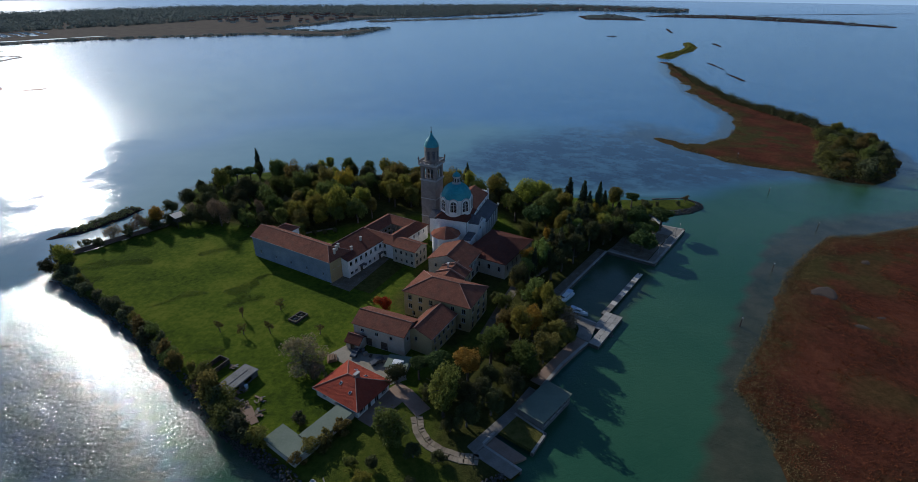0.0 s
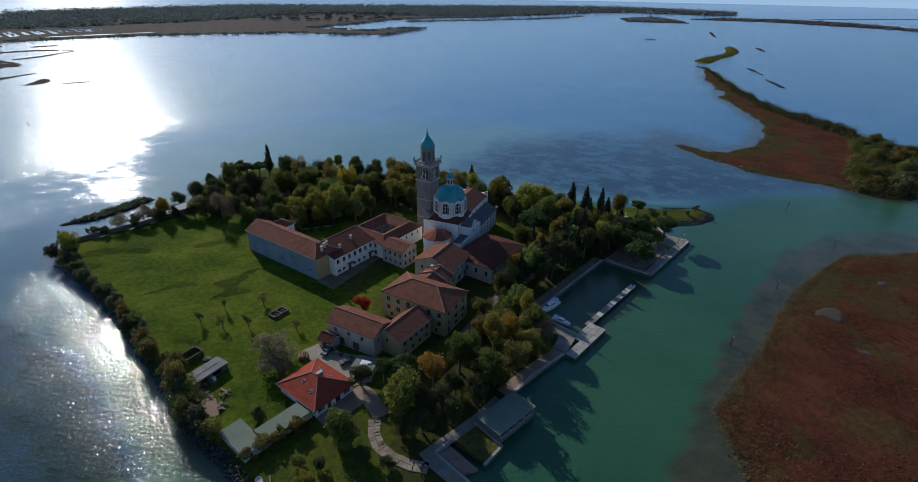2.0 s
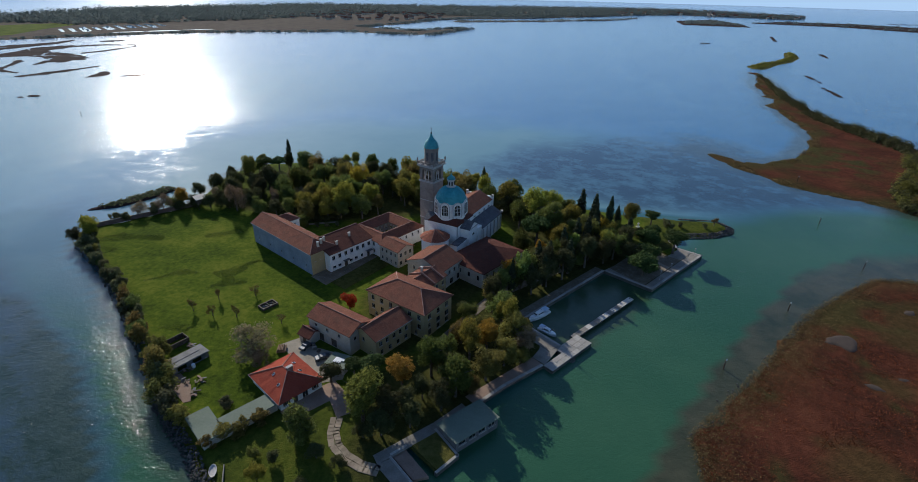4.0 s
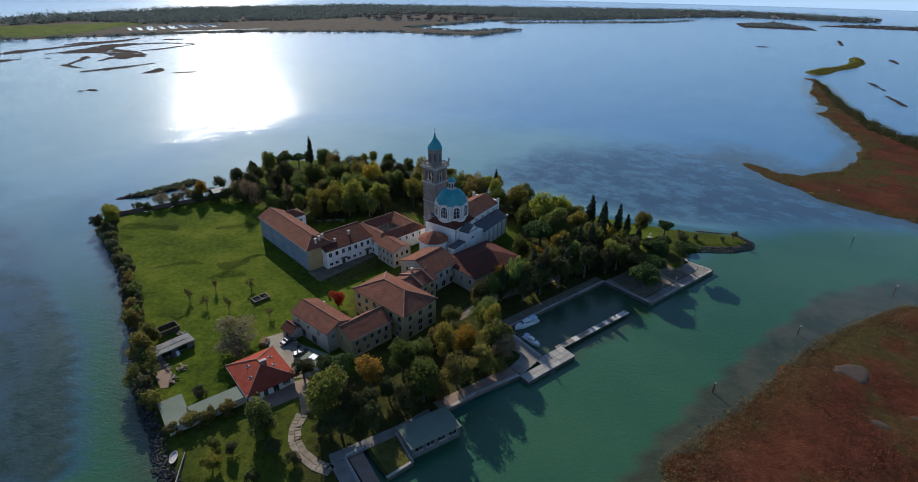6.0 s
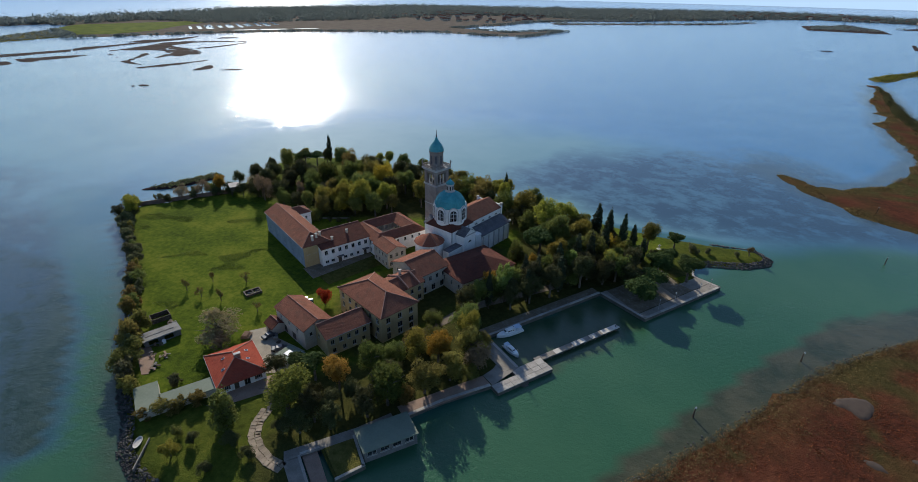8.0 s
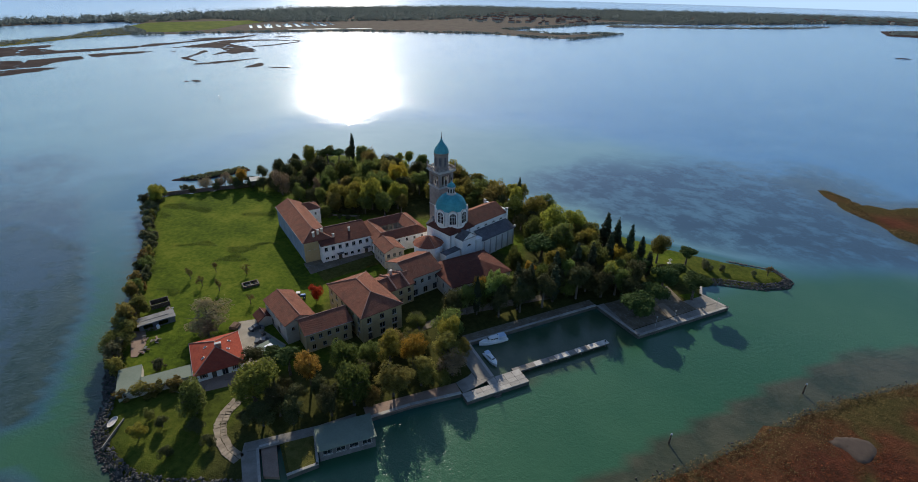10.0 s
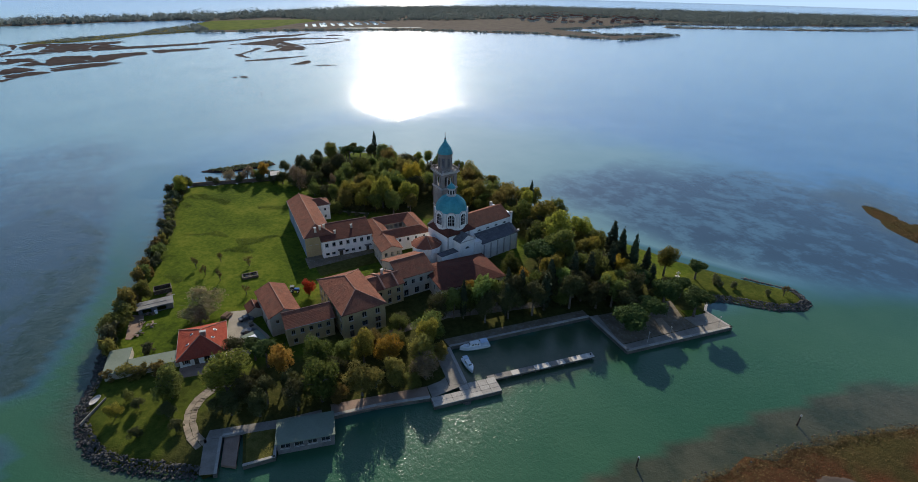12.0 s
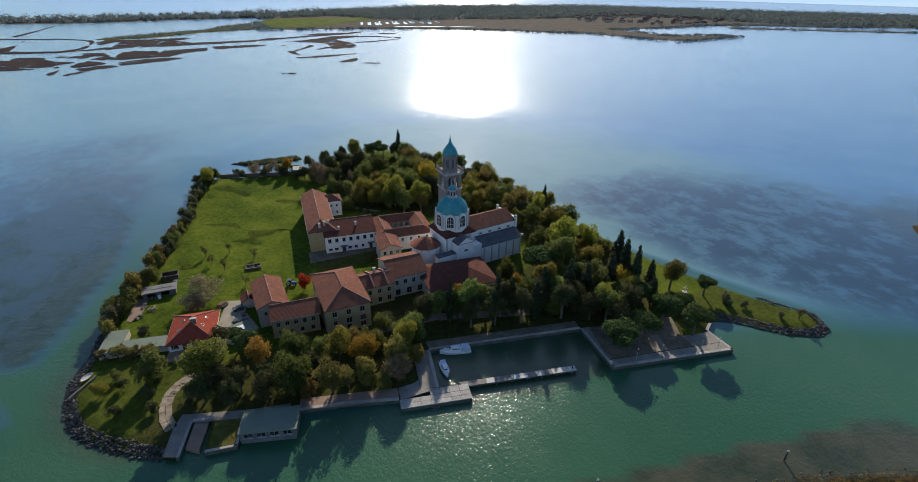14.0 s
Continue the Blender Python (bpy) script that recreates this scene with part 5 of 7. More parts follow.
# apse with a clay-tile half cone
apse_bm = lathe(bmesh.new(), [(0, -0.3), (5.6, -0.3), (5.6, 8.9), (0, 8.9)], 12, radians(15))
part("apse", apse_bm, WHITE, church, at=pose(-11.6, 0.6, 0))
bm = lathe(bmesh.new(), [(0, 8.92), (6.1, 8.92), (0.1, 12.0), (0, 12.0)], 12, radians(15))
me = mesh_of("apse_roof", bm, ROOF_APSE)
uv_slopes(me)
apse_roof = part("apse_roof", me, None, church, "reddish tiled apse roof", at=pose(-11.6, 0.6, 0))
for k in range(6):
    a = radians(15 + 60 * k)
    bm = bmesh.new()
    tube(bm, (6.1 * math.cos(a), 6.1 * math.sin(a), 8.95), (0, 0, 12.0), 0.1, 0.1, 5)
    part("ridge_cap", bm, RIDGE, apse_roof)
house("low_hall", 28.0, 168.5, 60, 24.5, 18.0, 7.6, 10.2, "broad low hall with dark tiled roof beside the church", CREAM, ROOF_DARK, "x", (True, True),
      openings={0: rows_of(24.5, 6, 2.5, 2.6, 1.2, 2.4), 3: rows_of(18, 4, 2.5, 2.6, 1.2, 2.0)}, category="hall", caps=False)

tower = thing("bell_tower", pose(-1.8, 210.7, 1.2, 0, 0, 67.3), "tall square stone bell tower with arched belfry and green copper cap", "bell tower")
w = 3.55
part("shaft", bevelled(boxes((-w, -w, -0.3, w, w, 24.6)), 0.12), STONE, tower)
for z in (8.2, 16.4):
    part("string_course", boxes((-w - 0.12, -w - 0.12, z, w + 0.12, w + 0.12, z + 0.3)), TRIM, tower)
part("belfry_base", boxes((-w - 0.3, -w - 0.3, 24.61, w + 0.3, w + 0.3, 25.3)), TRIM, tower)
# open belfry: corner piers, columns and arches
for sx in (-1, 1):
    for sy in (-1, 1):
        part("pier", boxes((min(sx * w, sx * (w - 1.3)), min(sy * w, sy * (w - 1.3)), 25.31, max(sx * w, sx * (w - 1.3)), max(sy * w, sy * (w - 1.3)), 31.0)), STONE, tower)
for k in range(4):
    turn = pose(0, 0, 0, 0, 0, 90 * k)
    for x in (-0.78, 0.78):
        part("column", lathe(bmesh.new(), [(0, 25.31), (0.3, 25.31), (0.24, 25.6), (0.22, 29.0), (0.34, 29.3), (0, 29.3)], 10), TRIM, tower, at=turn @ pose(x, -w + 0.45, 0))
    bm = bmesh.new()
    for c in (-1.52, 0.0, 1.52):
        steps = 8
        for q in range(steps):
            a0, a1 = math.pi * q / steps, math.pi * (q + 1) / steps
            xs = [c + 0.68 * math.cos(a) for a in (a0, a1)]
            zs = [29.3 + 0.68 * math.sin(a) for a in (a0, a1)]
            lo = [[bm.verts.new((x, y, z)) for x, z in ((xs[0], zs[0]), (xs[1], zs[1]), (xs[1], 31.0), (xs[0], 31.0))] for y in (-w + 0.1, -w + 0.8)]
            bm.faces.new(lo[0])
            bm.faces.new(lo[1][::-1])
            for e_ in range(4):
                bm.faces.new((lo[0][e_], lo[0][(e_ + 1) % 4], lo[1][(e_ + 1) % 4], lo[1][e_]))
    part("arch", bm, STONE, tower, at=turn)
# dark core added behind the arches so the belfry looks shaded inside
part("bell_frame", boxes((-1.9, -1.9, 25.51, 1.9, 1.9, 26.9), (-0.2, -1.9, 26.91, 0.2, 1.9, 30.9), (-1.9, -0.2, 29.1, -0.21, 0.2, 30.9), (0.21, -0.2, 29.1, 1.9, 0.2, 30.9)), DARKWOOD, tower)
part("bell", lathe(bmesh.new(), [(0, 27.0), (1.0, 27.0), (0.75, 27.6), (0.6, 28.6), (0.2, 29.0), (0, 29.0)], 16), IRON, tower)
part("belfry_floor", boxes((-w + 0.2, -w + 0.2, 25.31, w - 0.2, w - 0.2, 25.5)), STONE, tower)
part("gallery", boxes((-w - 0.35, -w - 0.35, 31.01, w + 0.35, w + 0.35, 31.5), (-w - 0.8, -w - 0.8, 31.51, w + 0.8, w + 0.8, 32.1)), TRIM, tower)
for k in range(4):
    turn = pose(0, 0, 0, 0, 0, 90 * k)
    part("balustrade", boxes((-w - 0.7, -w - 0.7, 33.1, w + 0.7, -w - 0.45, 33.3), *[(-w - 0.6 + 0.62 * q, -w - 0.66, 32.11, -w - 0.35 + 0.62 * q, -w - 0.5, 33.1) for q in range(14)]), STONE, tower, at=turn)
    part("urn", lathe(bmesh.new(), [(0, 33.3), (0.35, 33.3), (0.2, 33.6), (0.42, 34.2), (0.12, 34.9), (0, 35.0)], 10), STONE, tower, at=turn @ pose(-w - 0.55, -w - 0.55, 0))
part("upper_drum", lathe(bmesh.new(), [(0, 32.1), (3.0, 32.1), (3.0, 38.3), (3.25, 38.5), (3.25, 38.9), (0, 38.9)], 8, radians(22.5)), STONE, tower)
for k in range(8):
    part("niche", boxes((-0.5, -2.82, 33.6, 0.5, -2.70, 37.2)), SLATE, tower, at=pose(0, 0, 0, 0, 0, 45 * k))
part("cap", lathe(bmesh.new(), [(0, 38.9), (3.1, 38.92), (2.95, 39.8), (2.35, 41.2), (1.4, 42.4), (0.75, 43.3), (0.45, 44.0), (0.3, 44.6), (0, 44.6)], 24), COPPER, tower)
part("finial", lathe(bmesh.new(), [(0, 44.5), (0.28, 44.6), (0.35, 45.0), (0.1, 45.3), (0.05, 47.4), (0, 47.4)], 10), IRON, tower)
part("cross", boxes((-0.4, -0.04, 46.6, 0.4, 0.04, 46.72)), IRON, tower)

# ---- quays ----


def quay_wall(points, width=1.1, top=1.4, label="stone-edged concrete quay wall"):
    """A wall along a line, its outer face on the line, the land on its left."""
    ob = thing("quay_wall", pose(points[0][0], points[0][1], 0), label, "quay", kind="structure")
    base = Vector((*points[0], 0))
    for a, b in zip(points, points[1:]):
        a, b = Vector((*a, 0)) - base, Vector((*b, 0)) - base
        d = (b - a).normalized()
        side = Vector((-d.y, d.x, 0)) * width
        a, b = a + d * 0.01, b - d * 0.01
        bm = bmesh.new()
        slab(bm, [tuple(tuple(v + Vector((0, 0, top - 0.25))) for v in (a, b, b + side, a + side))], 2.4)
        part("face", bm, WET, ob)
        count = max(1, int((b - a).length / 4.0))
        for k in range(count):
            p0, p1 = a + (b - a) * (k / count) + d * 0.02 - side * 0.06, a + (b - a) * ((k + 1) / count) - d * 0.02 - side * 0.06
            bm = bmesh.new()
            slab(bm, [tuple(tuple(v + Vector((0, 0, top))) for v in (p0, p1, p1 + side * 0.8, p0 + side * 0.8))], 0.24)
            part("coping_stone", bm, COPING, ob)
    return ob


back = lambda pts: pts[::-1]
quay_wall(back(QUAY[0:5]))
quay_wall(back(QUAY[4:7]))
quay_wall(back(QUAY[7:10]))
quay_wall(back(QUAY[10:13]), 0.8)
quay_wall(back(QUAY[13:16]), 0.8)


def paved(name, corners, z, thick, material, label, kind="structure"):
    bm = bmesh.new()
    slab(bm, [tuple((x, y, z) for x, y in corners)], thick)
    return tagged(new(name, mesh_of(name, bm, material)), label, "pavement", kind=kind)


# landing stage and long jetty
stage = thing("landing_stage", pose(51.9, 131.2, 0, 0, 0, 54), "square sunlit concrete landing stage", "landing stage", kind="structure")
part("block", boxes((0.1, -3.3, -1.5, 19.5, -0.02, 1.05), (8.6, 0.0, -1.5, 19.5, 2.3, 1.05)), WET, stage)
for kx in range(7):
    for ky in range(2):
        part("slab", bevelled(boxes((0.12 + kx * 2.78, -3.36 + ky * 1.68, 1.06, 2.86 + kx * 2.78, -1.72 + ky * 1.68, 1.3)), 0.03), COPING, stage)
for kx in range(4):
    part("slab", bevelled(boxes((8.62 + kx * 2.73, 0.02, 1.06, 11.3 + kx * 2.73, 2.3, 1.3)), 0.03), COPING, stage)
part("steps", boxes((8.0, -3.8, -0.6, 10.4, -3.42, 0.5), (8.4, -4.3, -0.6, 10.0, -3.92, 0.1)), WET, stage)
jetty = thing("jetty", pose(61.5, 148.4, 0, 0, 0, 53.8), "long narrow concrete jetty with pale patches", "jetty", kind="structure")
JL = 32.6
part("beam", boxes((-2.0, -0.9, 0.55, JL, 0.9, 1.05)), WET, jetty)
for k in range(14):
    part("slab", bevelled(boxes((-2.0 + k * 2.47, -1.0, 1.06, 0.42 + k * 2.47, 1.0, 1.25)), 0.02), PALE if k in (3, 6, 7, 9, 11, 12, 13) else CONCRETE, jetty)
for k in range(8):
    for y in (-0.7, 0.7):
        bm = bmesh.new()
        tube(bm, (-1 + k * 4.6, y, -2), (-1 + k * 4.6, y, 0.56), 0.22, 0.22, 8)
        part("pile", bm, WET, jetty)
part("bollard", lathe(bmesh.new(), [(0, 1.25), (0.16, 1.25), (0.14, 1.7), (0.24, 1.75), (0.2, 1.95), (0, 1.95)], 10), IRON, jetty, at=pose(JL - 1, 0, 0))
# dark earth colour on this pavement also holds the trees' shade
paved("basin_pavement", [(43.6, 151.6), (72.2, 192.5), (69.0, 195.0), (39.8, 153.6)], 1.36, 0.2, EARTH, "earth pavement along the quay, coloured dark for the tree shade")
paved("basin_pavement", [(43.4, 151.4), (56.3, 141.7), (53.5, 137.9), (40.6, 147.3)], 1.37, 0.2, CONCRETE, "concrete quay pavement with sun patches")
paved("stage_pavement", [(53.4, 137.8), (56.3, 141.4), (56.6, 141.0), (52.3, 131.5), (48.5, 134.1), (50.2, 138.0), (50.4, 140.0)], 1.36, 0.2, CONCRETE, "concrete pavement between the quay and the landing stage")
paved("pier_pavement", [(88.8, 182.4), (112.9, 215.3), (109.6, 217.0), (86.4, 184.2)], 1.38, 0.2, CONCRETE, "concrete pavement along the pier edge")
paved("pier_pavement", [(72.3, 192.7), (88.6, 182.6), (86.3, 184.5), (74.2, 195.2)], 1.37, 0.2, CONCRETE, "concrete pavement along the pier edge")
paved("pier_end", [(109.5, 217.0), (104.6, 219.4), (98.6, 211.2), (103.3, 208.6)], 1.39, 0.2, CONCRETE, "sunlit concrete end of the pier")
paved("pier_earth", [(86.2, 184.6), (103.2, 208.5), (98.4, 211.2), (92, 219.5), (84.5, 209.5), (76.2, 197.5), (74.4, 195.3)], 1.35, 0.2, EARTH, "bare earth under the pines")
paved("pier_walk", [(95.6, 197.7), (98.0, 201.2), (92.4, 206.6), (90.8, 204.4)], 1.41, 0.1, PAVE, "pale path across the pier")
paved("pier_lawn", [(99.6, 212.4), (103.4, 217.6), (101.4, 219.2), (96.6, 215.0)], 1.42, 0.1, LAWN, "small lawn panel on the pier")
paved("quay_path", [(35.4, 111.2), (51.8, 131.4), (48.4, 134.0), (32.0, 113.8)], 1.33, 0.2, BRICKPAVE, "reddish gravel quay path")
paved("grass_pier_top", [(28.2, 101.3), (33.6, 95.2), (30.3, 89.6), (22.4, 95.2)], 1.34, 0.15, OLIVEGRASS, "overgrown grass top of a short pier")
paved("slip_floor", [(18.9, 91.5), (25.4, 86.4), (28.6, 88.0), (21.2, 94.2)], 0.8, 1.6, BRICKPAVE, "sandy brick slip between two piers")
paved("slip_path", [(16.2, 88.0), (24.4, 81.7), (27.0, 84.0), (19.0, 90.6)], 1.37, 0.2, CONCRETE, "concrete path to the slip")
paved("boathouse_path", [(16.4, 88.2), (18.9, 90.8), (28.4, 101.6), (33.6, 109.6), (31.6, 111.2), (26.0, 103.2), (14.6, 90.4)], 1.35, 0.2, CONCRETE, "shaded concrete path to the boat house")
paved("courtyard", [(-31.5, 162.5), (-20.5, 157.0), (-8, 184), (-24, 188)], 1.31, 0.1, OLIVEGRASS, "shaded rough grass court before the white range")
# gravel takes the dark earth colour in place of the court's shade
paved("court_gravel", [in_a(-1.0, -9.5), in_a(9.0, -8.5), in_a(26.0, -6.6), in_a(26.0, -3.5), in_a(5.9, -3.5), in_a(5.9, -0.2), in_a(-1.0, -0.2)], 1.335, 0.1, EARTH, "gravel strip along the white range, coloured dark for its shade")
paved("yard", [(-27, 123.2), (-22, 128.4), (-17, 124.4), (-4.6, 122.6), (-2.5, 113.0), (-9, 109.6), (-20, 117.8)], 1.3, 0.1, GRAVEL, "pale gravel yard with stacked goods")
paved("terrace", [(-7.2, 109.0), (-13.3, 98.2), (-9.6, 95.8), (-2.6, 104.6), (1.6, 99.4), (5.0, 102.4), (-0.5, 109.0), (-4.5, 112.0)], 1.31, 0.1, BRICKPAVE, "reddish paved terrace beside the cottage")
# walk darkened to the earth colour, the shade of its trees put in
paved("shaded_walk", [(18.2, 134.6), (23.8, 149.0), (31.0, 166.0), (54.2, 191.0), (56.6, 188.6), (34.0, 163.6), (26.8, 148.0), (21.0, 133.6)], 1.30, 0.08, EARTH, "walk under the trees, in a dark earth colour for their shade")

paved("rubble_ground", [(-51.3, 103), (-47.6, 105.3), (-41.7, 101.8), (-37.9, 96.6), (-39.4, 95.6), (-45, 99)], 1.29, 0.1, BRICKPAVE, "trodden ground with brick rubble by the shack")

# winding path of large flags
flags = thing("flagstone_path", pose(0, 0, 1.2), "winding path of large pale flagstones", "path", kind="structure")
PATH_LINE = [(1.6, 99.4), (2.5, 95.1), (4.7, 91.4), (8.2, 88.8), (12.8, 87.1), (17.2, 86.6)]
random.seed(5)
for i in range(len(PATH_LINE) - 1):
    a, b = Vector(PATH_LINE[i]), Vector(PATH_LINE[i + 1])
    d = (b - a).normalized()
    side = Vector((-d.y, d.x))
    for k in range(4):
        for s in (-1, 1):
            c = a + (b - a) * ((k + 0.5) / 4 + random.uniform(-0.02, 0.02)) + side * (s * 0.78 + random.uniform(-0.08, 0.08))
            bm = bmesh.new()
            turn = math.atan2(d.y, d.x) + random.uniform(-0.12, 0.12)
            corners = [(c.x + sx * random.uniform(0.6, 0.7) * math.cos(turn) - sy * random.uniform(0.66, 0.76) * math.sin(turn), c.y + sx * random.uniform(0.6, 0.7) * math.sin(turn) + sy * random.uniform(0.66, 0.76) * math.cos(turn), 0.17) for sx, sy in ((-1, -1), (1, -1), (1, 1), (-1, 1))]
            slab(bm, [tuple(corners)], 0.18)
            part("flagstone", bm, PAVE, flags)

# field wall along the far side of the meadow
fence_wall = thing("meadow_wall", pose(-150, 179.5, 1.1, 0, 0, 50.5), "low weathered brick wall along the meadow", "wall", kind="structure")
part("wall", boxes((0, 0, -0.5, 44, 0.45, 1.5)), surface("old_brickwork", (0.16, 0.10, 0.075), (0.26, 0.17, 0.13), 0.3, 3, 0.95, 0.03, (0.1, 0.1, 0.07), 0.5), fence_wall)
part("coping", boxes((0, -0.1, 1.51, 44, 0.55, 1.65)), CONCRETE, fence_wall)
curb = thing("garden_kerb", pose(-17.5, 80.5, 1.2, 0, 0, -60), "low pale garden wall", "wall", kind="structure")
part("wall", boxes((0, 0, -0.3, 9, 0.25, 0.5)), CONCRETE, curb)

# lookout hut on the far corner of the meadow
lookout = thing("lookout_hut", pose(-116.5, 208.0, 1.2, 0, 0, 55), "raised timber hut with pale sheet roof on posts", "hut")
part("cabin", boxes((0, 0, 3.0, 4, 4, 5.2)), DARKWOOD, lookout)
bm = bmesh.new()
slab(bm, [((-0.6, -0.6, 5.4), (4.6, -0.6, 5.4), (4.6, 4.6, 6.0), (-0.6, 4.6, 6.0))], 0.15)
part("roof", bm, PALE, lookout)
for x in (0.2, 3.8):
    for y in (0.2, 3.8):
        bm = bmesh.new()
        tube(bm, (x, y, -0.3), (x, y, 3.0), 0.14, 0.12)
        part("post", bm, DARKWOOD, lookout)

# ---- rocks along the shores ----


def rock_mesh(k):
    bm = bmesh.new()
    bmesh.ops.create_icosphere(bm, subdivisions=1, radius=1)
    for v in bm.verts:
        v.co *= 1 + 0.45 * noise.noise(v.co * 1.3 + Vector((7 * k, 0, 0)))
        v.co.z *= 0.7
    return mesh_of("rock", bm, ROCK)


ROCKS = [rock_mesh(k) for k in range(6)]


def revetment(line, count, label, inward=1.0, size=(0.2, 0.48)):
    ob = thing("rock_bank", pose(line[0][0], line[0][1], 0), label, "rocks", kind="structure")
    base = Vector((line[0][0], line[0][1], 0))
    lengths = [math.dist(a, b) for a, b in zip(line, line[1:])]
    for _ in range(count):
        r = random.uniform(0, sum(lengths))
        i = 0
        while r > lengths[i] and i < len(lengths) - 1:
            r -= lengths[i]
            i += 1
        a, b = Vector(line[i]), Vector(line[i + 1])
        d = (b - a).normalized()
        off = random.uniform(-0.7, 3.0)
        c = a + d * r + Vector((d.y, -d.x)) * off * inward
        s = random.uniform(*size)
        rock = new("rock", random.choice(ROCKS))
        rock.parent = ob
        rock.matrix_basis = Matrix.Translation(Vector((c.x, c.y, 0.05 + 0.36 * max(0, off + 0.4) + 0.1)) - base) @ pose(0, 0, 0, random.uniform(-25, 25), random.uniform(-25, 25), random.uniform(0, 360)) @ Matrix.Diagonal((s, s, s, 1))


def rubble(line, count, label):
    """Small broken stones of a bank, as one mesh."""
    shapes = []
    for me_ in ROCKS[:4]:
        co = np.zeros(len(me_.vertices) * 3)
        me_.vertices.foreach_get("co", co)
        shapes.append((co.reshape(-1, 3), np.array([p_.vertices[:] for p_ in me_.polygons])))
    rng = np.random.default_rng(17)
    pts = np.array(line, float)
    seg = np.hypot(*np.diff(pts, axis=0).T)
    vs, fs, base = [], [], 0
    for k in range(count):
        i = rng.choice(len(seg), p=seg / seg.sum())
        d = (pts[i + 1] - pts[i]) / seg[i]
        off = rng.uniform(-0.3, 3.0)
        c = pts[i] + d * rng.uniform(0, seg[i]) + np.array((d[1], -d[0])) * off
        co, fa = shapes[k % 4]
        a, r_ = rng.uniform(0, 6.283), rng.uniform(0.14, 0.36)
        turn = np.array(((math.cos(a), -math.sin(a), 0), (math.sin(a), math.cos(a), 0), (0, 0, 1)))
        vs.append((co @ turn.T) * r_ + np.array((c[0], c[1], 0.1 + 0.34 * max(0, off + 0.3))))
        fs.append(fa + base)
        base += len(co)
    me_ = bpy.data.meshes.new("rubble")
    me_.from_pydata(np.concatenate(vs).tolist(), [], np.concatenate(fs).tolist())
    me_.materials.append(ROCK)
    tagged(new("rubble", me_), label, "rocks", kind="stuff")


rubble(ISLAND[0:10], 1500, "small broken stones between the boulders of the garden point")
rubble(ISLAND[28:35], 1100, "small broken stones between the boulders of the lawn spit")
rubble(ISLAND[9:15], 500, "small stones below the meadow hedge")
random.seed(11)
revetment(ISLAND[0:9], 290, "grey boulder bank round the garden point")
revetment(ISLAND[27:35], 295, "dark boulder bank round the lawn spit", size=(0.24, 0.52))
revetment(ISLAND[9:15], 90, "scattered boulders below the meadow hedge")
revetment(MARSH_EAST[2:10], 160, "pale stones along the marsh edge", size=(0.12, 0.3))

# ---- trees ----
RNG = np.random.default_rng(4)


def leaf_cards(centres, normals, size, name, material):
    """A crown of small folded leaf sprays, one island each."""
    n_ = len(centres)
    up = RNG.normal(size=(n_, 3))
    t = np.cross(normals, up)
    t /= np.linalg.norm(t, axis=1, keepdims=True) + 1e-6
    b = np.cross(normals, t)
    s = size * RNG.uniform(0.5, 1.45, (n_, 1))
    tip = normals * s * RNG.uniform(-0.3, 0.3, (n_, 1))
    v = np.stack([centres - t * s, centres - b * s * 0.7 + tip, centres + t * s, centres + b * s * 0.7 + tip], 1).reshape(-1, 3)
    q = np.arange(n_ * 4).reshape(-1, 4)
    f = np.concatenate([q[:, [0, 1, 2]], q[:, [0, 2, 3]]])
    me_ = bpy.data.meshes.new(name)
    me_.from_pydata(v.tolist(), [], f.tolist())
    me_.materials.append(material)
    return me_


def lobes_points(lobes, count, shell=0.55):
    """Points near the surface of a set of ellipsoids (x, y, z, rx, ry, rz), and their outward directions."""
    w_ = np.array([l_[3] * l_[4] + l_[3] * l_[5] for l_ in lobes])
    pick = RNG.choice(len(lobes), count, p=w_ / w_.sum())
    L_ = np.array(lobes)[pick]
    d = RNG.normal(size=(count, 3))
    d /= np.linalg.norm(d, axis=1, keepdims=True)
    r = shell + (1 - shell) * RNG.uniform(0, 1, (count, 1)) ** 0.6
    r *= 1 + 0.14 * np.sin(d[:, :1] * 7 + pick[:, None]) * np.cos(d[:, 1:2] * 6 + pick[:, None] * 2)
    loose = RNG.uniform(0, 1, (count, 1)) < 0.16
    r = np.where(loose, r * RNG.uniform(0.9, 1.4, (count, 1)), r)
    nrm = d + RNG.normal(scale=0.6, size=d.shape)
    nrm /= np.linalg.norm(nrm, axis=1, keepdims=True)
    return L_[:, :3] + d * L_[:, 3:] * r, nrm


TREE_KINDS = {}


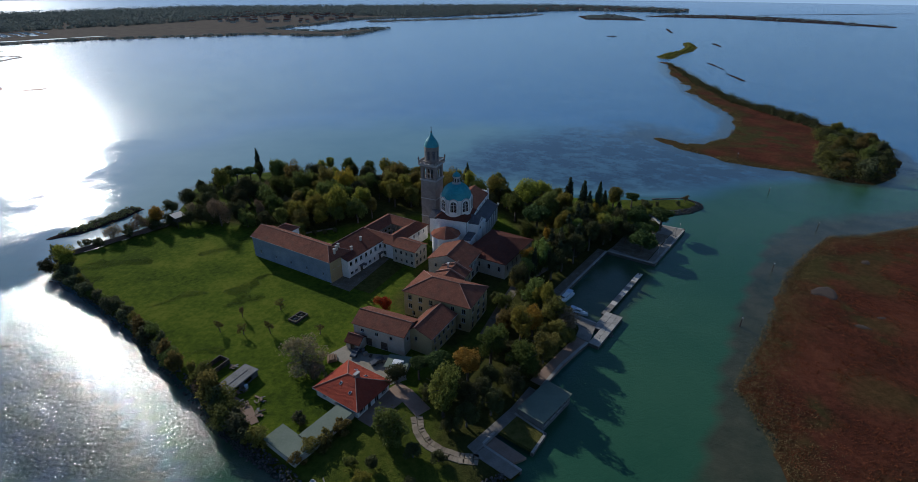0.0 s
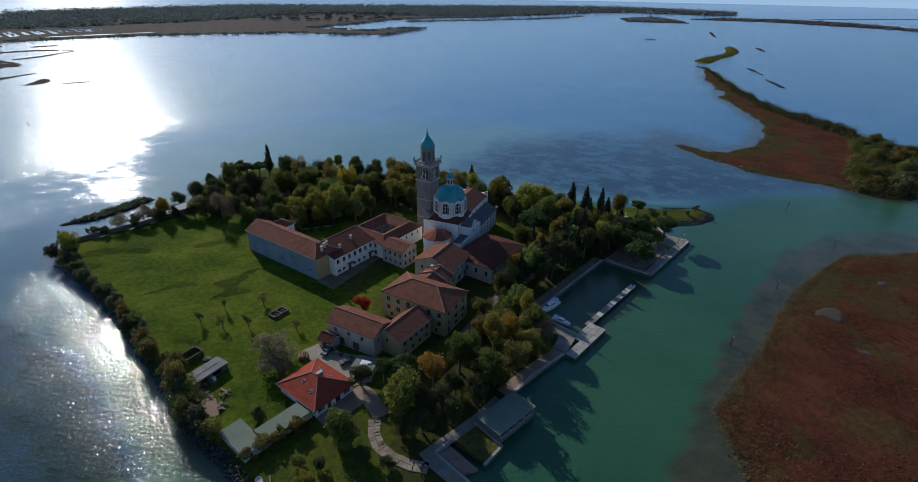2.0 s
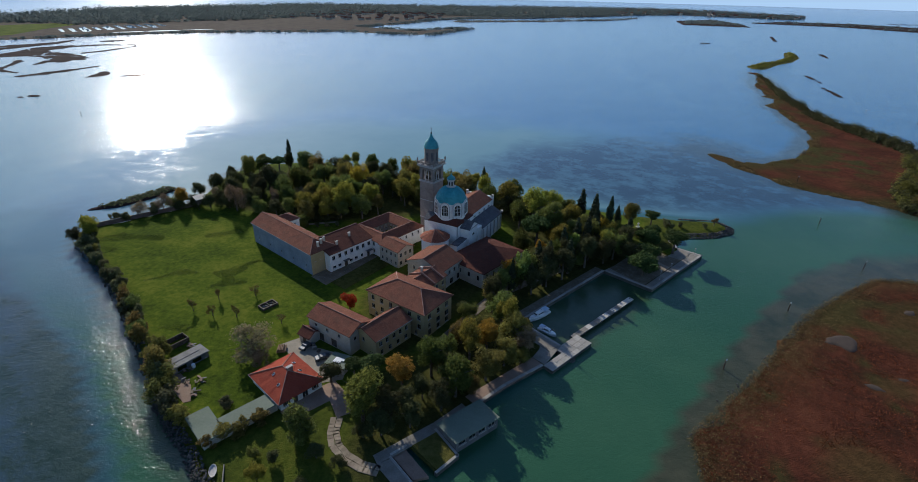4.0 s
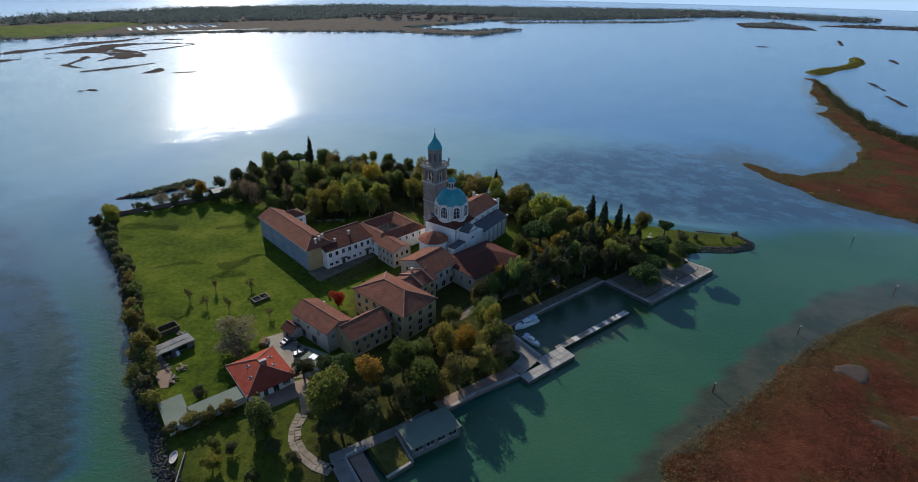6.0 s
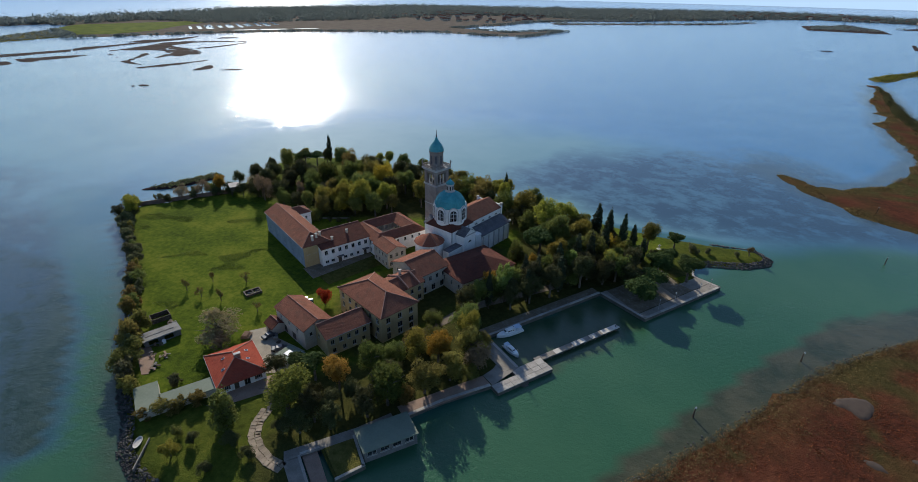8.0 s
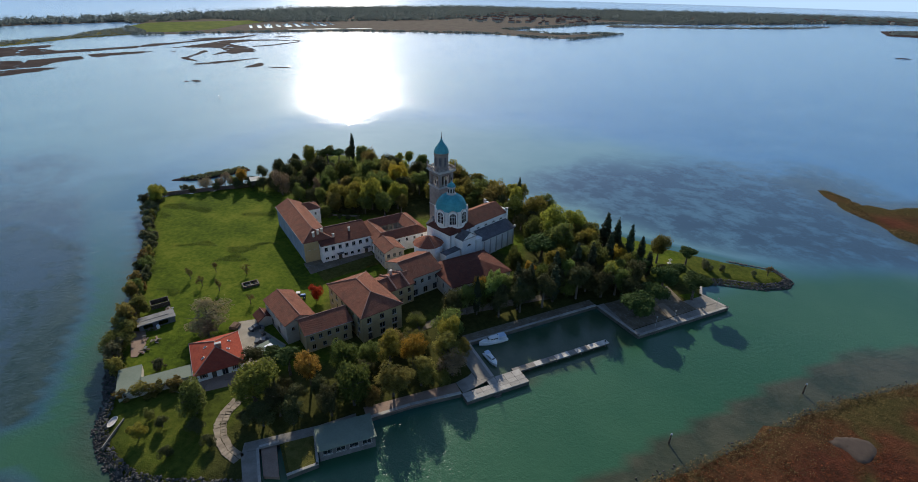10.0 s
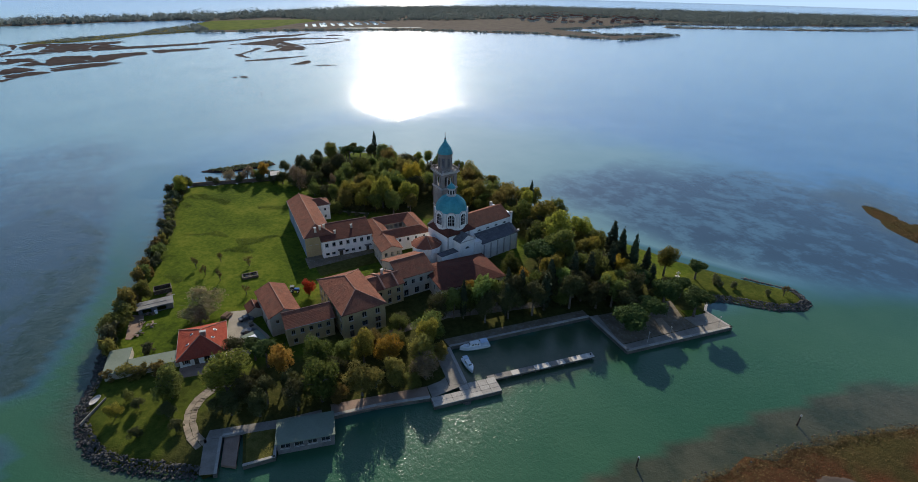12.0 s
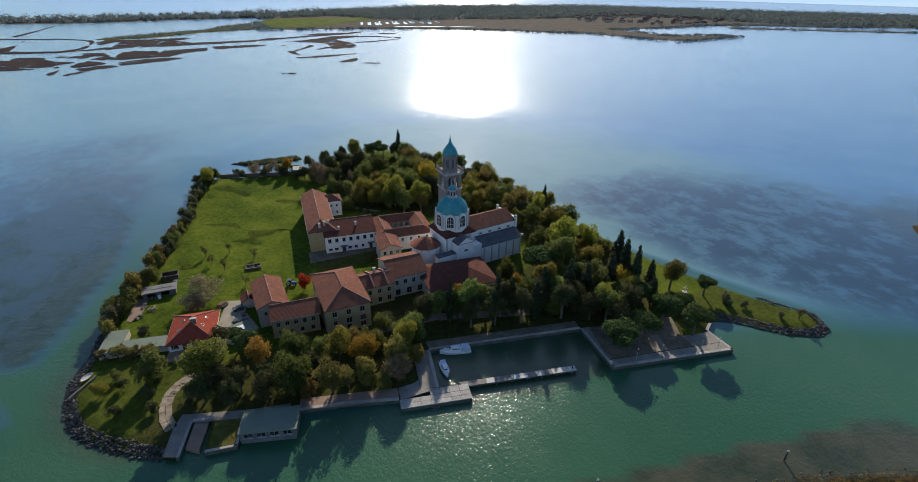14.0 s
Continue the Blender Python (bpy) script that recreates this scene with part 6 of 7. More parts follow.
def tree_meshes(kind, variant):
    """Trunk and crown of unit size: crown radius 1 about height 0, foot of the trunk at -1 times the drop."""
    key = (kind, variant)
    if key in TREE_KINDS:
        return TREE_KINDS[key]
    bm = bmesh.new()
    rnd = random.Random(repr(key))
    if kind == "cypress":
        lobes = [(rnd.uniform(-0.12, 0.12), rnd.uniform(-0.12, 0.12), z, r_, r_, 1.1) for z, r_ in ((-2.6, 0.75), (-1.3, 0.95), (0, 0.95), (1.3, 0.8), (2.5, 0.55), (3.4, 0.28))]
        tube(bm, (0, 0, -4.2), (0, 0, 2.5), 0.22, 0.05)
        cards, size, foot = 1500, 0.2, -4.2
    elif kind == "pine":
        lobes = [(0.62 * math.cos(a) * k_, 0.62 * math.sin(a) * k_, 0.26 * rnd.uniform(-1, 1) + 0.25 * (1 - k_), 0.36, 0.36, 0.32) for a, k_ in [(rnd.uniform(0, 6.3), rnd.uniform(0.3, 1.1)) for _ in range(15)]] + [(0, 0, 0.2, 0.62, 0.62, 0.45)]
        tube(bm, (0, 0, -1.6), (0.06, 0.02, -0.5), 0.085, 0.06)
        for k in range(6):
            a = k * 1.05 + rnd.uniform(-0.3, 0.3)
            tube(bm, (0.06, 0.02, -0.55), (0.6 * math.cos(a), 0.6 * math.sin(a), -0.05), 0.045, 0.015, 5)
        cards, size, foot = 6400, 0.06, -1.6
    else:
        count = {"willow": 12, "bare": 22, "fruit": 6, "shrub": 9, "hedge": 9}.get(kind, 30)
        lobes = []
        for k in range(count):
            a, u = rnd.uniform(0, 6.283), rnd.uniform(-0.75, 0.9)
            rr = math.sqrt(max(0.05, 1 - u * u)) * rnd.uniform(0.3, 0.85)
            r_ = rnd.choice((0.16, 0.22, 0.28, 0.34, 0.42))
            rr *= 1.0 + 0.25 * math.sin(2 * a + variant * 1.9)
            lobes.append((rr * math.cos(a), rr * math.sin(a), u * (0.95 if kind != "willow" else 1.2) * 0.8, r_, r_, r_ * (1.5 if kind == "willow" else rnd.uniform(0.8, 1.7))))
        lobes.append((0, 0, 0.15, 0.5, 0.5, 0.65))
        drop = 0.75 if kind in ("shrub", "hedge") else 1.25
        tube(bm, (0, 0, -drop), (0, 0, -0.35), 0.085, 0.06)
        for k in range(7):
            a = k * 0.9 + rnd.uniform(-0.3, 0.3)
            p1 = (0.5 * math.cos(a), 0.5 * math.sin(a), rnd.uniform(-0.1, 0.55))
            tube(bm, (0, 0, -0.45 + 0.08 * k), p1, 0.04, 0.015, 5)
            tube(bm, p1, (p1[0] * 1.7, p1[1] * 1.7, p1[2] + 0.25), 0.015, 0.005, 4)
        cards = {"bare": 3000, "fruit": 240, "shrub": 1300, "hedge": 1300}.get(kind, 5600)
        size, foot = {"fruit": 0.1, "bare": 0.045, "shrub": 0.085, "hedge": 0.085}.get(kind, 0.052), -drop
    c, nrm = lobes_points(lobes, cards, 0.45 if kind in ("bare", "fruit") else 0.6)
    mat = LEAF[{"fruit": "fruit", "hedge": "brown"}.get(kind, kind)]
    TREE_KINDS[key] = (mesh_of("trunk", bm, BARK), leaf_cards(c, nrm, size, "crown", mat), foot)
    return TREE_KINDS[key]


SAY = {
    "oak": ("broad olive-green tree, leaves turning", "tree"), "dark": ("dark green dense evergreen tree", "tree"), "green": ("dense leafy green broadleaf tree", "tree"),
    "yellow": ("tree with yellow-green autumn leaves", "tree"), "gold": ("tree with golden autumn leaves", "tree"), "orange": ("tree with orange-brown autumn leaves", "tree"),
    "brown": ("thinning tree with brown autumn leaves", "tree"), "olive": ("tree with dull olive foliage", "tree"), "willow": ("tall drooping pale-green willow", "willow"),
    "red": ("small tree with bright red leaves", "tree"), "pine": ("umbrella pine with flat green crown", "pine"), "cypress": ("slender dark green cypress tree", "cypress"),
    "shrub": ("grey-green bush on the bank", "bush"), "bare": ("nearly leafless brown autumn tree", "tree"), "fruit": ("small thin fruit tree with few brown leaves", "tree"), "hedge": ("brown autumn hedge bush", "bush"),
}


def tree(kind, x, y, z, r, ground_z=1.1):
    """z: the height of the crown's middle; r: its radius. The trunk reaches the ground."""
    trunk, crown, foot = tree_meshes(kind, RNG.integers(0, 3))
    label, category = SAY[kind]
    wide, rise = r, z - ground_z
    if kind == "cypress":
        tall = rise / 4.2
    elif kind == "pine":
        tall = 0.66 * r
    elif kind in ("shrub", "hedge", "fruit", "bare"):
        tall = max(min(1.12 * rise / -foot, r * 1.75), min(r * 0.9, 1.02 * rise))
    else:
        tall = min(r * RNG.uniform(0.82, 1.14), 0.95 * rise)
    ob = thing("tree" if category not in ("bush", "pine", "cypress", "willow") else {"bush": "bush", "pine": "pine_tree", "cypress": "cypress_tree", "willow": "willow_tree"}[category], pose(x, y, ground_z, 0, 0, RNG.uniform(0, 360)), label, category)
    sway = RNG.uniform(0.82, 1.16) if kind not in ("cypress", "pine") else 1.0
    lift = Matrix.Translation((0, 0, z - ground_z + 0.3)) @ Matrix.Diagonal((wide * sway, wide / sway, tall, 1))
    tr = part("trunk", trunk, None, ob, at=lift)
    if (z - ground_z + 0.3) > -foot * tall * 1.02:
        # a longer stem below the crown
        bm = bmesh.new()
        tube(bm, (0, 0, -0.2), (0, 0, (z - ground_z) + 0.4 + foot * tall), 0.1 * wide, 0.085 * wide)
        part("stem", bm, BARK, ob)
    part("crown", crown, None, ob, at=lift)
    return ob


GARDEN = [("oak", 8.5, 99.8, 10.2, 5.6), ("dark", 15.5, 101, 7.8, 3.2), ("dark", 18.5, 104.5, 7, 3.0), ("dark", -5, 111, 5.4, 3.2), ("pine", 6.4, 113.5, 7.8, 4.2), ("pine", 1, 113.2, 7, 3.4), ("orange", 14.6, 113.2, 8.4, 3.8), ("green", 21.2, 119.5, 9.6, 4.4), ("green", 29.4, 113.4, 8.2, 5.6), ("yellow", 30.4, 128.4, 9.8, 4.0), ("gold", 34.6, 133.8, 8.2, 4.0), ("brown", 36.4, 121.2, 7.6, 4.4), ("brown", 40.6, 128.6, 6.2, 4.2), ("olive", 37.2, 149.4, 7.8, 5.2), ("yellow", 39.6, 145.6, 8.8, 3.8), ("brown", 42.4, 139.6, 6.4, 4.6), ("bare", 46, 136.4, 5.2, 4.4), ("olive", 26.5, 148, 5, 3.0), ("green", 33.4, 154.6, 5.4, 3.0), ("olive", -3.7, 91.2, 6.2, 4.9)]
GARDEN += [("yellow", -8.4, 79, 3.2, 2.2), ("dark", 21, 110.5, 4.8, 3.2), ("dark", 25.5, 121.5, 5.2, 3.4), ("brown", 26.5, 136, 5.2, 3.4), ("olive", 31.5, 139.8, 5.6, 3.6), ("dark", 12, 106.4, 4.4, 2.8), ("dark", 14.4, 96.6, 5.4, 3.4), ("dark", 20.6, 100.6, 6.4, 3.2), ("dark", 10.4, 95, 3.4, 2.4), ("dark", 26.8, 107.6, 7.2, 3.6), ("olive", 23.4, 128.2, 5.4, 3.4)]
QUAYSIDE = [("willow", 41.4, 172, 9.4, 5.0), ("gold", 36.6, 172.4, 9, 2.8), ("cypress", 49, 176, 7.5, 1.7), ("cypress", 38.4, 166.5, 8.4, 1.3), ("dark", 51, 183, 7.6, 3.8), ("cypress", 58, 187, 8.4, 2.1), ("pine", 44.6, 210.2, 10.4, 7.4), ("yellow", 54.4, 198.8, 11.8, 4.3), ("gold", 47, 192, 8.6, 2.4), ("green", 39, 197, 7.4, 4.4), ("brown", 55, 189, 7.2, 3.2), ("dark", 24, 152, 3.4, 2.4), ("brown", 32, 161, 5.6, 3.2)]
EAST = [("yellow", 42, 231, 11.4, 6.4), ("olive", 49.6, 216, 13.4, 5.6), ("yellow", 50, 238, 10.6, 5.4), ("green", 36, 222, 9.5, 5.2), ("cypress", 63, 237, 9.2, 2.4), ("cypress", 68.7, 230.7, 9.6, 2.3), ("cypress", 75, 226.4, 10.2, 1.9), ("cypress", 83.4, 222, 6.6, 1.8), ("oak", 85, 236.2, 9.2, 4.6), ("pine", 95.6, 241, 6.6, 4.0), ("pine", 101, 214, 8.8, 5.6), ("pine", 86.4, 192.4, 6.8, 7.0), ("pine", 88.6, 203, 6.6, 5.8), ("pine", 90.4, 216, 7.2, 5.8), ("pine", 94, 223.6, 6.6, 4.4), ("pine", 81, 219.5, 7.4, 4.6), ("dark", 80, 209, 8.0, 5.0), ("dark", 82, 201, 7.0, 4.4), ("dark", 88, 227, 3.6, 2.8), ("olive", 76, 203, 8.0, 4.6)]
EAST += [("dark", 72, 199, 7.6, 4.6), ("dark", 64.5, 193.4, 9.8, 4.6), ("dark", 56, 182, 9.4, 4.2), ("dark", 50.4, 175.4, 9.0, 4.0), ("dark", 45.4, 169, 8.2, 3.8), ("shrub", 93, 226, 2.6, 2.4), ("cypress", 46.6, 181, 8.6, 1.9), ("cypress", 50.5, 183.5, 8.4, 1.9), ("cypress", 55.5, 195.5, 8.6, 2.1), ("cypress", 60.6, 203.4, 9.2, 2.1), ("cypress", 65, 208, 9.0, 2.0), ("cypress", 69, 219, 9.2, 2.0), ("cypress", 79, 231, 7.2, 1.8), ("dark", 66, 200, 7, 4.6), ("olive", 66, 215, 8.4, 4.8), ("gold", 71, 222, 7.6, 3.2), ("olive", 58, 211, 8.8, 4.8), ("yellow", 58.5, 226, 9.6, 4.6), ("olive", 74, 213, 6.8, 4.2)]
BACK = [("oak", -113.2, 248.4, 11.2, 5.0), ("pine", -110.4, 260, 9.8, 4.8), ("pine", -104.4, 263, 9.6, 4.6), ("dark", -103, 271, 7.6, 3.4), ("cypress", -105, 276.5, 9.6, 1.7), ("dark", -124.2, 234.2, 5.8, 4.8), ("dark", -117.4, 240.6, 6.0, 4.8), ("dark", -129, 226, 4.6, 3.8), ("bare", -98.4, 211.6, 8.6, 5.2), ("dark", -108, 217, 5.4, 4.6), ("dark", -92, 217, 6.4, 5.2), ("pine", -99, 243, 7.0, 4.4), ("dark", -96, 229, 6.4, 4.6), ("olive", -91.2, 270, 9.6, 5.4), ("brown", -80, 262, 9.0, 5.2), ("olive", -72, 252, 9.0, 5.4), ("gold", -48.6, 245, 12.6, 4.8), ("brown", -60, 252, 10.2, 5.0), ("yellow", -46.8, 220.4, 9.6, 5.8), ("yellow", -52.6, 213.4, 7.2, 4.6)]
BACK += [("yellow", -37, 228, 9.4, 5.4), ("brown", -66, 226, 8.4, 4.6), ("green", -76, 221, 8.0, 4.8), ("gold", -126.4, 210, 6.8, 4.0), ("bare", -131.5, 203, 5.6, 4.4), ("bare", -138, 196, 4.6, 4.0), ("yellow", -138.6, 169.6, 7.4, 4.0), ("dark", -140, 170.4, 3.6, 3.6), ("olive", -60, 201, 4.6, 3.2), ("dark", -122, 213, 4.2, 3.6), ("dark", -113, 212, 4.4, 4.0), ("dark", -104, 214, 5.0, 4.2), ("olive", -86, 211, 5.0, 4.0), ("dark", -110, 228, 6.0, 4.6), ("dark", -103, 237, 6.4, 4.6), ("dark", -90, 240, 7.2, 5.0), ("olive", -84, 232, 8.0, 5.0), ("dark", -78, 212, 5.0, 4.0), ("shrub", -145, 189, 2.8, 2.6), ("shrub", -134.5, 201, 3.0, 2.8)]
BACK += [("olive", -130, 208, 4.0, 3.0)]
SOUTH = [("yellow", -19, 247, 8.4, 6.0), ("brown", -13, 254, 8.4, 5.2), ("olive", -5, 255, 8.4, 6.0), ("dark", -41, 262, 8.4, 5.1), ("brown", 5, 254, 8.4, 5.8), ("cypress", 13, 262, 8.5, 1.6), ("green", 19, 243, 8.4, 6.0), ("yellow", 27, 247, 8.4, 6.2), ("olive", 30, 257, 7.4, 5.4), ("olive", 56, 235, 8.4, 5.6), ("brown", 56, 225, 7.4, 5.0), ("dark", -96, 238, 8.5, 6.0), ("green", -80, 240, 8.5, 6.5), ("dark", -70, 268, 8.5, 6), ("olive", -90, 270, 8.0, 5.5), ("olive", -55, 236, 8.5, 6.0), ("brown", -25, 262, 8.5, 6.0)]
MEADOW = [("bare", -32.5, 117.5, 5.6, 6.8), ("bare", -28, 113.5, 3.8, 3.6), ("fruit", -64, 133, 3.4, 2.0), ("fruit", -56, 132, 3.4, 1.7), ("fruit", -60, 141, 3.4, 1.7), ("fruit", -48, 133, 3.4, 1.9), ("fruit", -49, 146, 3.4, 2.1), ("fruit", -32, 133, 3.2, 1.8), ("red", -14, 146, 4.4, 2.9), ("shrub", 103, 242, 2.6, 3.2), ("shrub", 109, 243, 2.2, 1.8), ("shrub", 120, 244, 2.2, 1.6), ("fruit", 125, 248, 3.2, 2.4), ("hedge", -22, 87.5, 2.4, 3.0), ("hedge", -19, 91, 2.4, 3.2), ("hedge", -16.5, 94, 2.4, 3.0), ("hedge", -24.5, 84.5, 2.2, 2.4), ("shrub", -28, 97, 2.4, 2.6)]
BANKS = [("hedge", -52, 101, 3.8, 4.6), ("olive", -46, 97, 4.6, 5.0), ("shrub", -41, 92.5, 4.0, 4.6), ("hedge", -36, 90, 3.4, 3.6), ("bare", -57, 107, 3.6, 3.4), ("shrub", -76, 121, 3.2, 3.4), ("shrub", -70, 116, 2.6, 2.6), ("shrub", -84, 127, 3.2, 3.4), ("shrub", -91, 133, 2.8, 3.0), ("shrub", -98, 138, 3.0, 3.0), ("shrub", -106, 143, 3.2, 3.4), ("shrub", -113, 149, 3.0, 3.0), ("shrub", -120, 153, 3.4, 3.6), ("shrub", -128, 158, 3.2, 3.2), ("shrub", -135, 163, 3.4, 3.4), ("dark", -145, 168, 4.0, 3.6), ("shrub", -140, 190, 2.8, 2.6), ("shrub", -133, 199, 3.0, 3.0), ("dark", -126, 207, 3.4, 3.2), ("dark", -120, 212, 3.6, 3.6)]
for group in (GARDEN, QUAYSIDE, EAST, BACK, SOUTH, MEADOW, BANKS):
    for row in group:
        tree(*row)
# trees that fill the wood behind the named ones
random.seed(21)
fill = []
for attempt in range(6000):
    if len(fill) == 96:
        break
    x, y = random.uniform(-125, 80), random.uniform(205, 282)
    ok = within(WOODS[2], np.array([x]), np.array([y]))[0] and not (-30 < x < 45 and y < 236)
    if ok and all(math.dist((x, y), (c[1], c[2])) > (4.4 if x > -72 else 7.5) for c in BACK + SOUTH + EAST + QUAYSIDE + fill):
        if x > 15:
            if y < 252 - 0.35 * (x - 15):
                fill.append((random.choice(["olive", "yellow", "dark", "oak", "green", "dark"]), x, y, random.uniform(5.6, 8.2), random.uniform(3.0, 4.6)))
        elif x > -72:
            fill.append((random.choice(["olive", "yellow", "yellow", "oak", "yellow", "green", "brown", "dark"]), x, y, random.uniform(6.0, 9.6), random.uniform(3.0, 5.2)))
        else:
            fill.append((random.choice(["dark", "olive", "green", "bare"]), x, y, random.uniform(4.4, 6.6), random.uniform(2.6, 4.2)))
for row in fill:
    tree(*row)
for x, y in ((60, 194), (64, 202), (58, 198), (69, 208), (50, 197), (74, 212), (78, 218), (46, 184), (70, 228), (60, 228)):
    tree(random.choice(["dark", "dark", "olive", "green"]), x, y, random.uniform(5, 6.5), random.uniform(3.6, 4.6))

# shade trees along the basin, hedge bushes along the west bank, thicket on the quay
for k in range(11):
    q = k / 10
    tree(("dark", "olive", "green", "dark", "willow")[k % 5], 33.5 + 28.5 * q + random.uniform(-1, 1), 160.5 + 41 * q + random.uniform(-1.2, 1.2), random.uniform(7.6, 9.6), random.uniform(3.8, 4.8))
for a, b in zip(ISLAND[9:16], ISLAND[10:17]):
    count = max(2, int(math.dist(a, b) / 4.2))
    for k in range(count):
        q = (k + random.uniform(0.1, 0.9)) / count
        dx, dy = (b[0] - a[0]) / math.dist(a, b), (b[1] - a[1]) / math.dist(a, b)
        off, r = random.uniform(1.6, 5.2), random.choice([1.4, 1.9, 2.4, 2.9, 3.6])
        tree(random.choice(["shrub", "shrub", "hedge", "olive"]), a[0] + (b[0] - a[0]) * q + dy * off, a[1] + (b[1] - a[1]) * q - dx * off, 1.1 + r * random.uniform(0.7, 1.1), r)
THICKET = [("dark", 2, 87, 3.0, 2.2), ("dark", 8, 86, 2.6, 1.8), ("dark", -7, 84, 2.6, 1.8), ("dark", 2, 79, 2.4, 1.6), ("olive", -12, 84, 2.4, 1.6), ("olive", 45, 131, 3.4, 2.8), ("brown", 33, 116, 4.0, 3.0), ("brown", 44.6, 145, 4.2, 3.2), ("shrub", 36, 126, 3.0, 2.8), ("dark", 4, 105, 3.8, 2.4)]
for row in THICKET:
    tree(*row)
# clipped garden bushes and a path behind the white range
for k in range(9):
    tree("dark", -66 + 2.3 * k, 205.5 + 1.05 * k, 2.1, 1.6)
for k in range(5):
    tree("shrub", -62 + 4.2 * k, 200.5 + 1.6 * k, 2.0, 1.8)
paved("garden_path", [(-67.0, 202.4), (-47.6, 211.4), (-47.0, 210.0), (-66.4, 201.0)], 1.3, 0.1, PAVE, "pale garden path between clipped bushes")

# ---- scrub and reeds, as stuff ----


def scatter(name, outline, count, kind, size, height, label, keep=None, per=12, spread_=1.0, base=0.4, wild=False):
    """Low clumps over an area, joined into one mesh."""
    ox, oy = np.array(outline).T
    got = []
    while len(got) < count:
        x, y = RNG.uniform(ox.min(), ox.max(), 4000), RNG.uniform(oy.min(), oy.max(), 4000)
        ok = within(outline, x, y)
        if keep is not None:
            ok &= keep(x, y)
        if not ok.any():
            break
        got += list(zip(x[ok], y[ok]))
    pts = np.array(got[:count])
    c = np.repeat(np.column_stack([pts, np.full(len(pts), base)]), per, 0)
    k = len(c)
    d = RNG.normal(size=(k, 3))
    d /= np.linalg.norm(d, axis=1, keepdims=True)
    s = np.repeat(RNG.uniform(0.6, 1.4, (len(pts), 1)) if not wild else RNG.uniform(0.3, 1.25, (len(pts), 1)) ** 1.6 * 1.25, per, 0)
    if wild:
        s = s * RNG.uniform(0.4, 1.15, (k, 1))
    d[:, 2] = np.abs(d[:, 2])
    c = c + d * s * np.array((spread_, spread_, height))
    me_ = leaf_cards(c, d, size, name, LEAF[kind])
    return tagged(new(name, me_), label, "vegetation", kind="stuff")


scatter("marsh_plants", MARSH_EAST, 22000, "glasswort", 0.15, 0.16, "rust-red glasswort tufts", lambda x, y: (x < 215) & (np.hypot(x - 144.5, y - 164) > 4.5) & (to_line(MARSH_EAST, x, y) > 2) & (saltings_cover(x, y) < 0.4), 5, 0.8, 0.5)
scatter("marsh_reeds", MARSH_EAST, 12000, "reed", 0.15, 0.42, "straw-coloured reeds along the marsh edge", lambda x, y: (x < 230) & (to_line(MARSH_EAST, x, y) < 5 + 11 * RNG.uniform(0, 1, x.shape) ** 2 + 3 * np.sin(x * 0.2)) & (to_line(MARSH_EAST, x, y) > 0.8), 6, 0.8, 0.3)
scatter("spit_scrub", [(-168, 200), (-164, 206), (-159, 221), (-153, 233), (-147, 231), (-152, 217), (-158, 205)], 220, "shrub", 0.35, 1.0, "low scrub on the spit", None, 12, 0.9, 0.7)
MARSH_WOOD = [(289, 412), (306, 406), (306, 374), (301, 346), (280, 313), (246, 286), (227, 293), (234, 320), (259, 356)]
MARSH_HEDGE = [(305, 802), (285, 635), (279, 545), (282, 502), (297, 468), (303, 432), (290, 406), (282, 443), (268, 512), (274, 618)]
scatter("marsh_hedge", MARSH_HEDGE, 520, "dark", 0.5, 3.6, "low scrub hedge along the marsh", None, 60, 2.6, 0.7, True)
scatter("marsh_grass", MARSH_HEDGE, 500, "reed", 0.5, 1.0, "olive grass below the marsh hedge", None, 16, 3.0, 0.4, True)
scatter("marsh_wood", MARSH_WOOD, 420, "dark", 0.45, 4.2, "dense dark scrub wood on the marsh end", None, 90, 3.0, 0.8, True)
scatter("marsh_bushes", MARSH_WOOD, 360, "oak", 0.4, 3.6, "olive bushes among the marsh wood", None, 70, 2.6, 0.8, True)
random.seed(8)
grove = []
for attempt in range(900):
    x, y = random.uniform(225, 308), random.uniform(285, 412)
    if len(grove) < 26 and within(MARSH_WOOD, np.array([x]), np.array([y]))[0] and to_line(MARSH_WOOD, np.array([x]), np.array([y]))[0] > 4 and all(math.dist((x, y), c) > 9 for c in grove):
        grove.append((x, y))
        tree(random.choice(["oak", "dark", "olive", "brown", "dark", "shrub"]), x, y, random.uniform(3.2, 5.4), random.uniform(3.6, 6.6), 0.4)
scatter("marsh_edge_reeds", MARSH_SOUTH, 1500, "reed", 0.3, 0.4, "straw-coloured reeds round the marsh", lambda x, y: (to_line(MARSH_SOUTH, x, y) < 9) & (to_line(MARSH_SOUTH, x, y) > 3) & (np.sin(x * 0.35) + np.cos(y * 0.27) > -0.3), 8, 2.0, 0.4)
scatter("islet_scrub", ISLET, 170, "oak", 0.7, 2.4, "low scrub on the islet", lambda x, y: to_line(ISLET, x, y) > 9, 40, 3.0, 0.6, True)
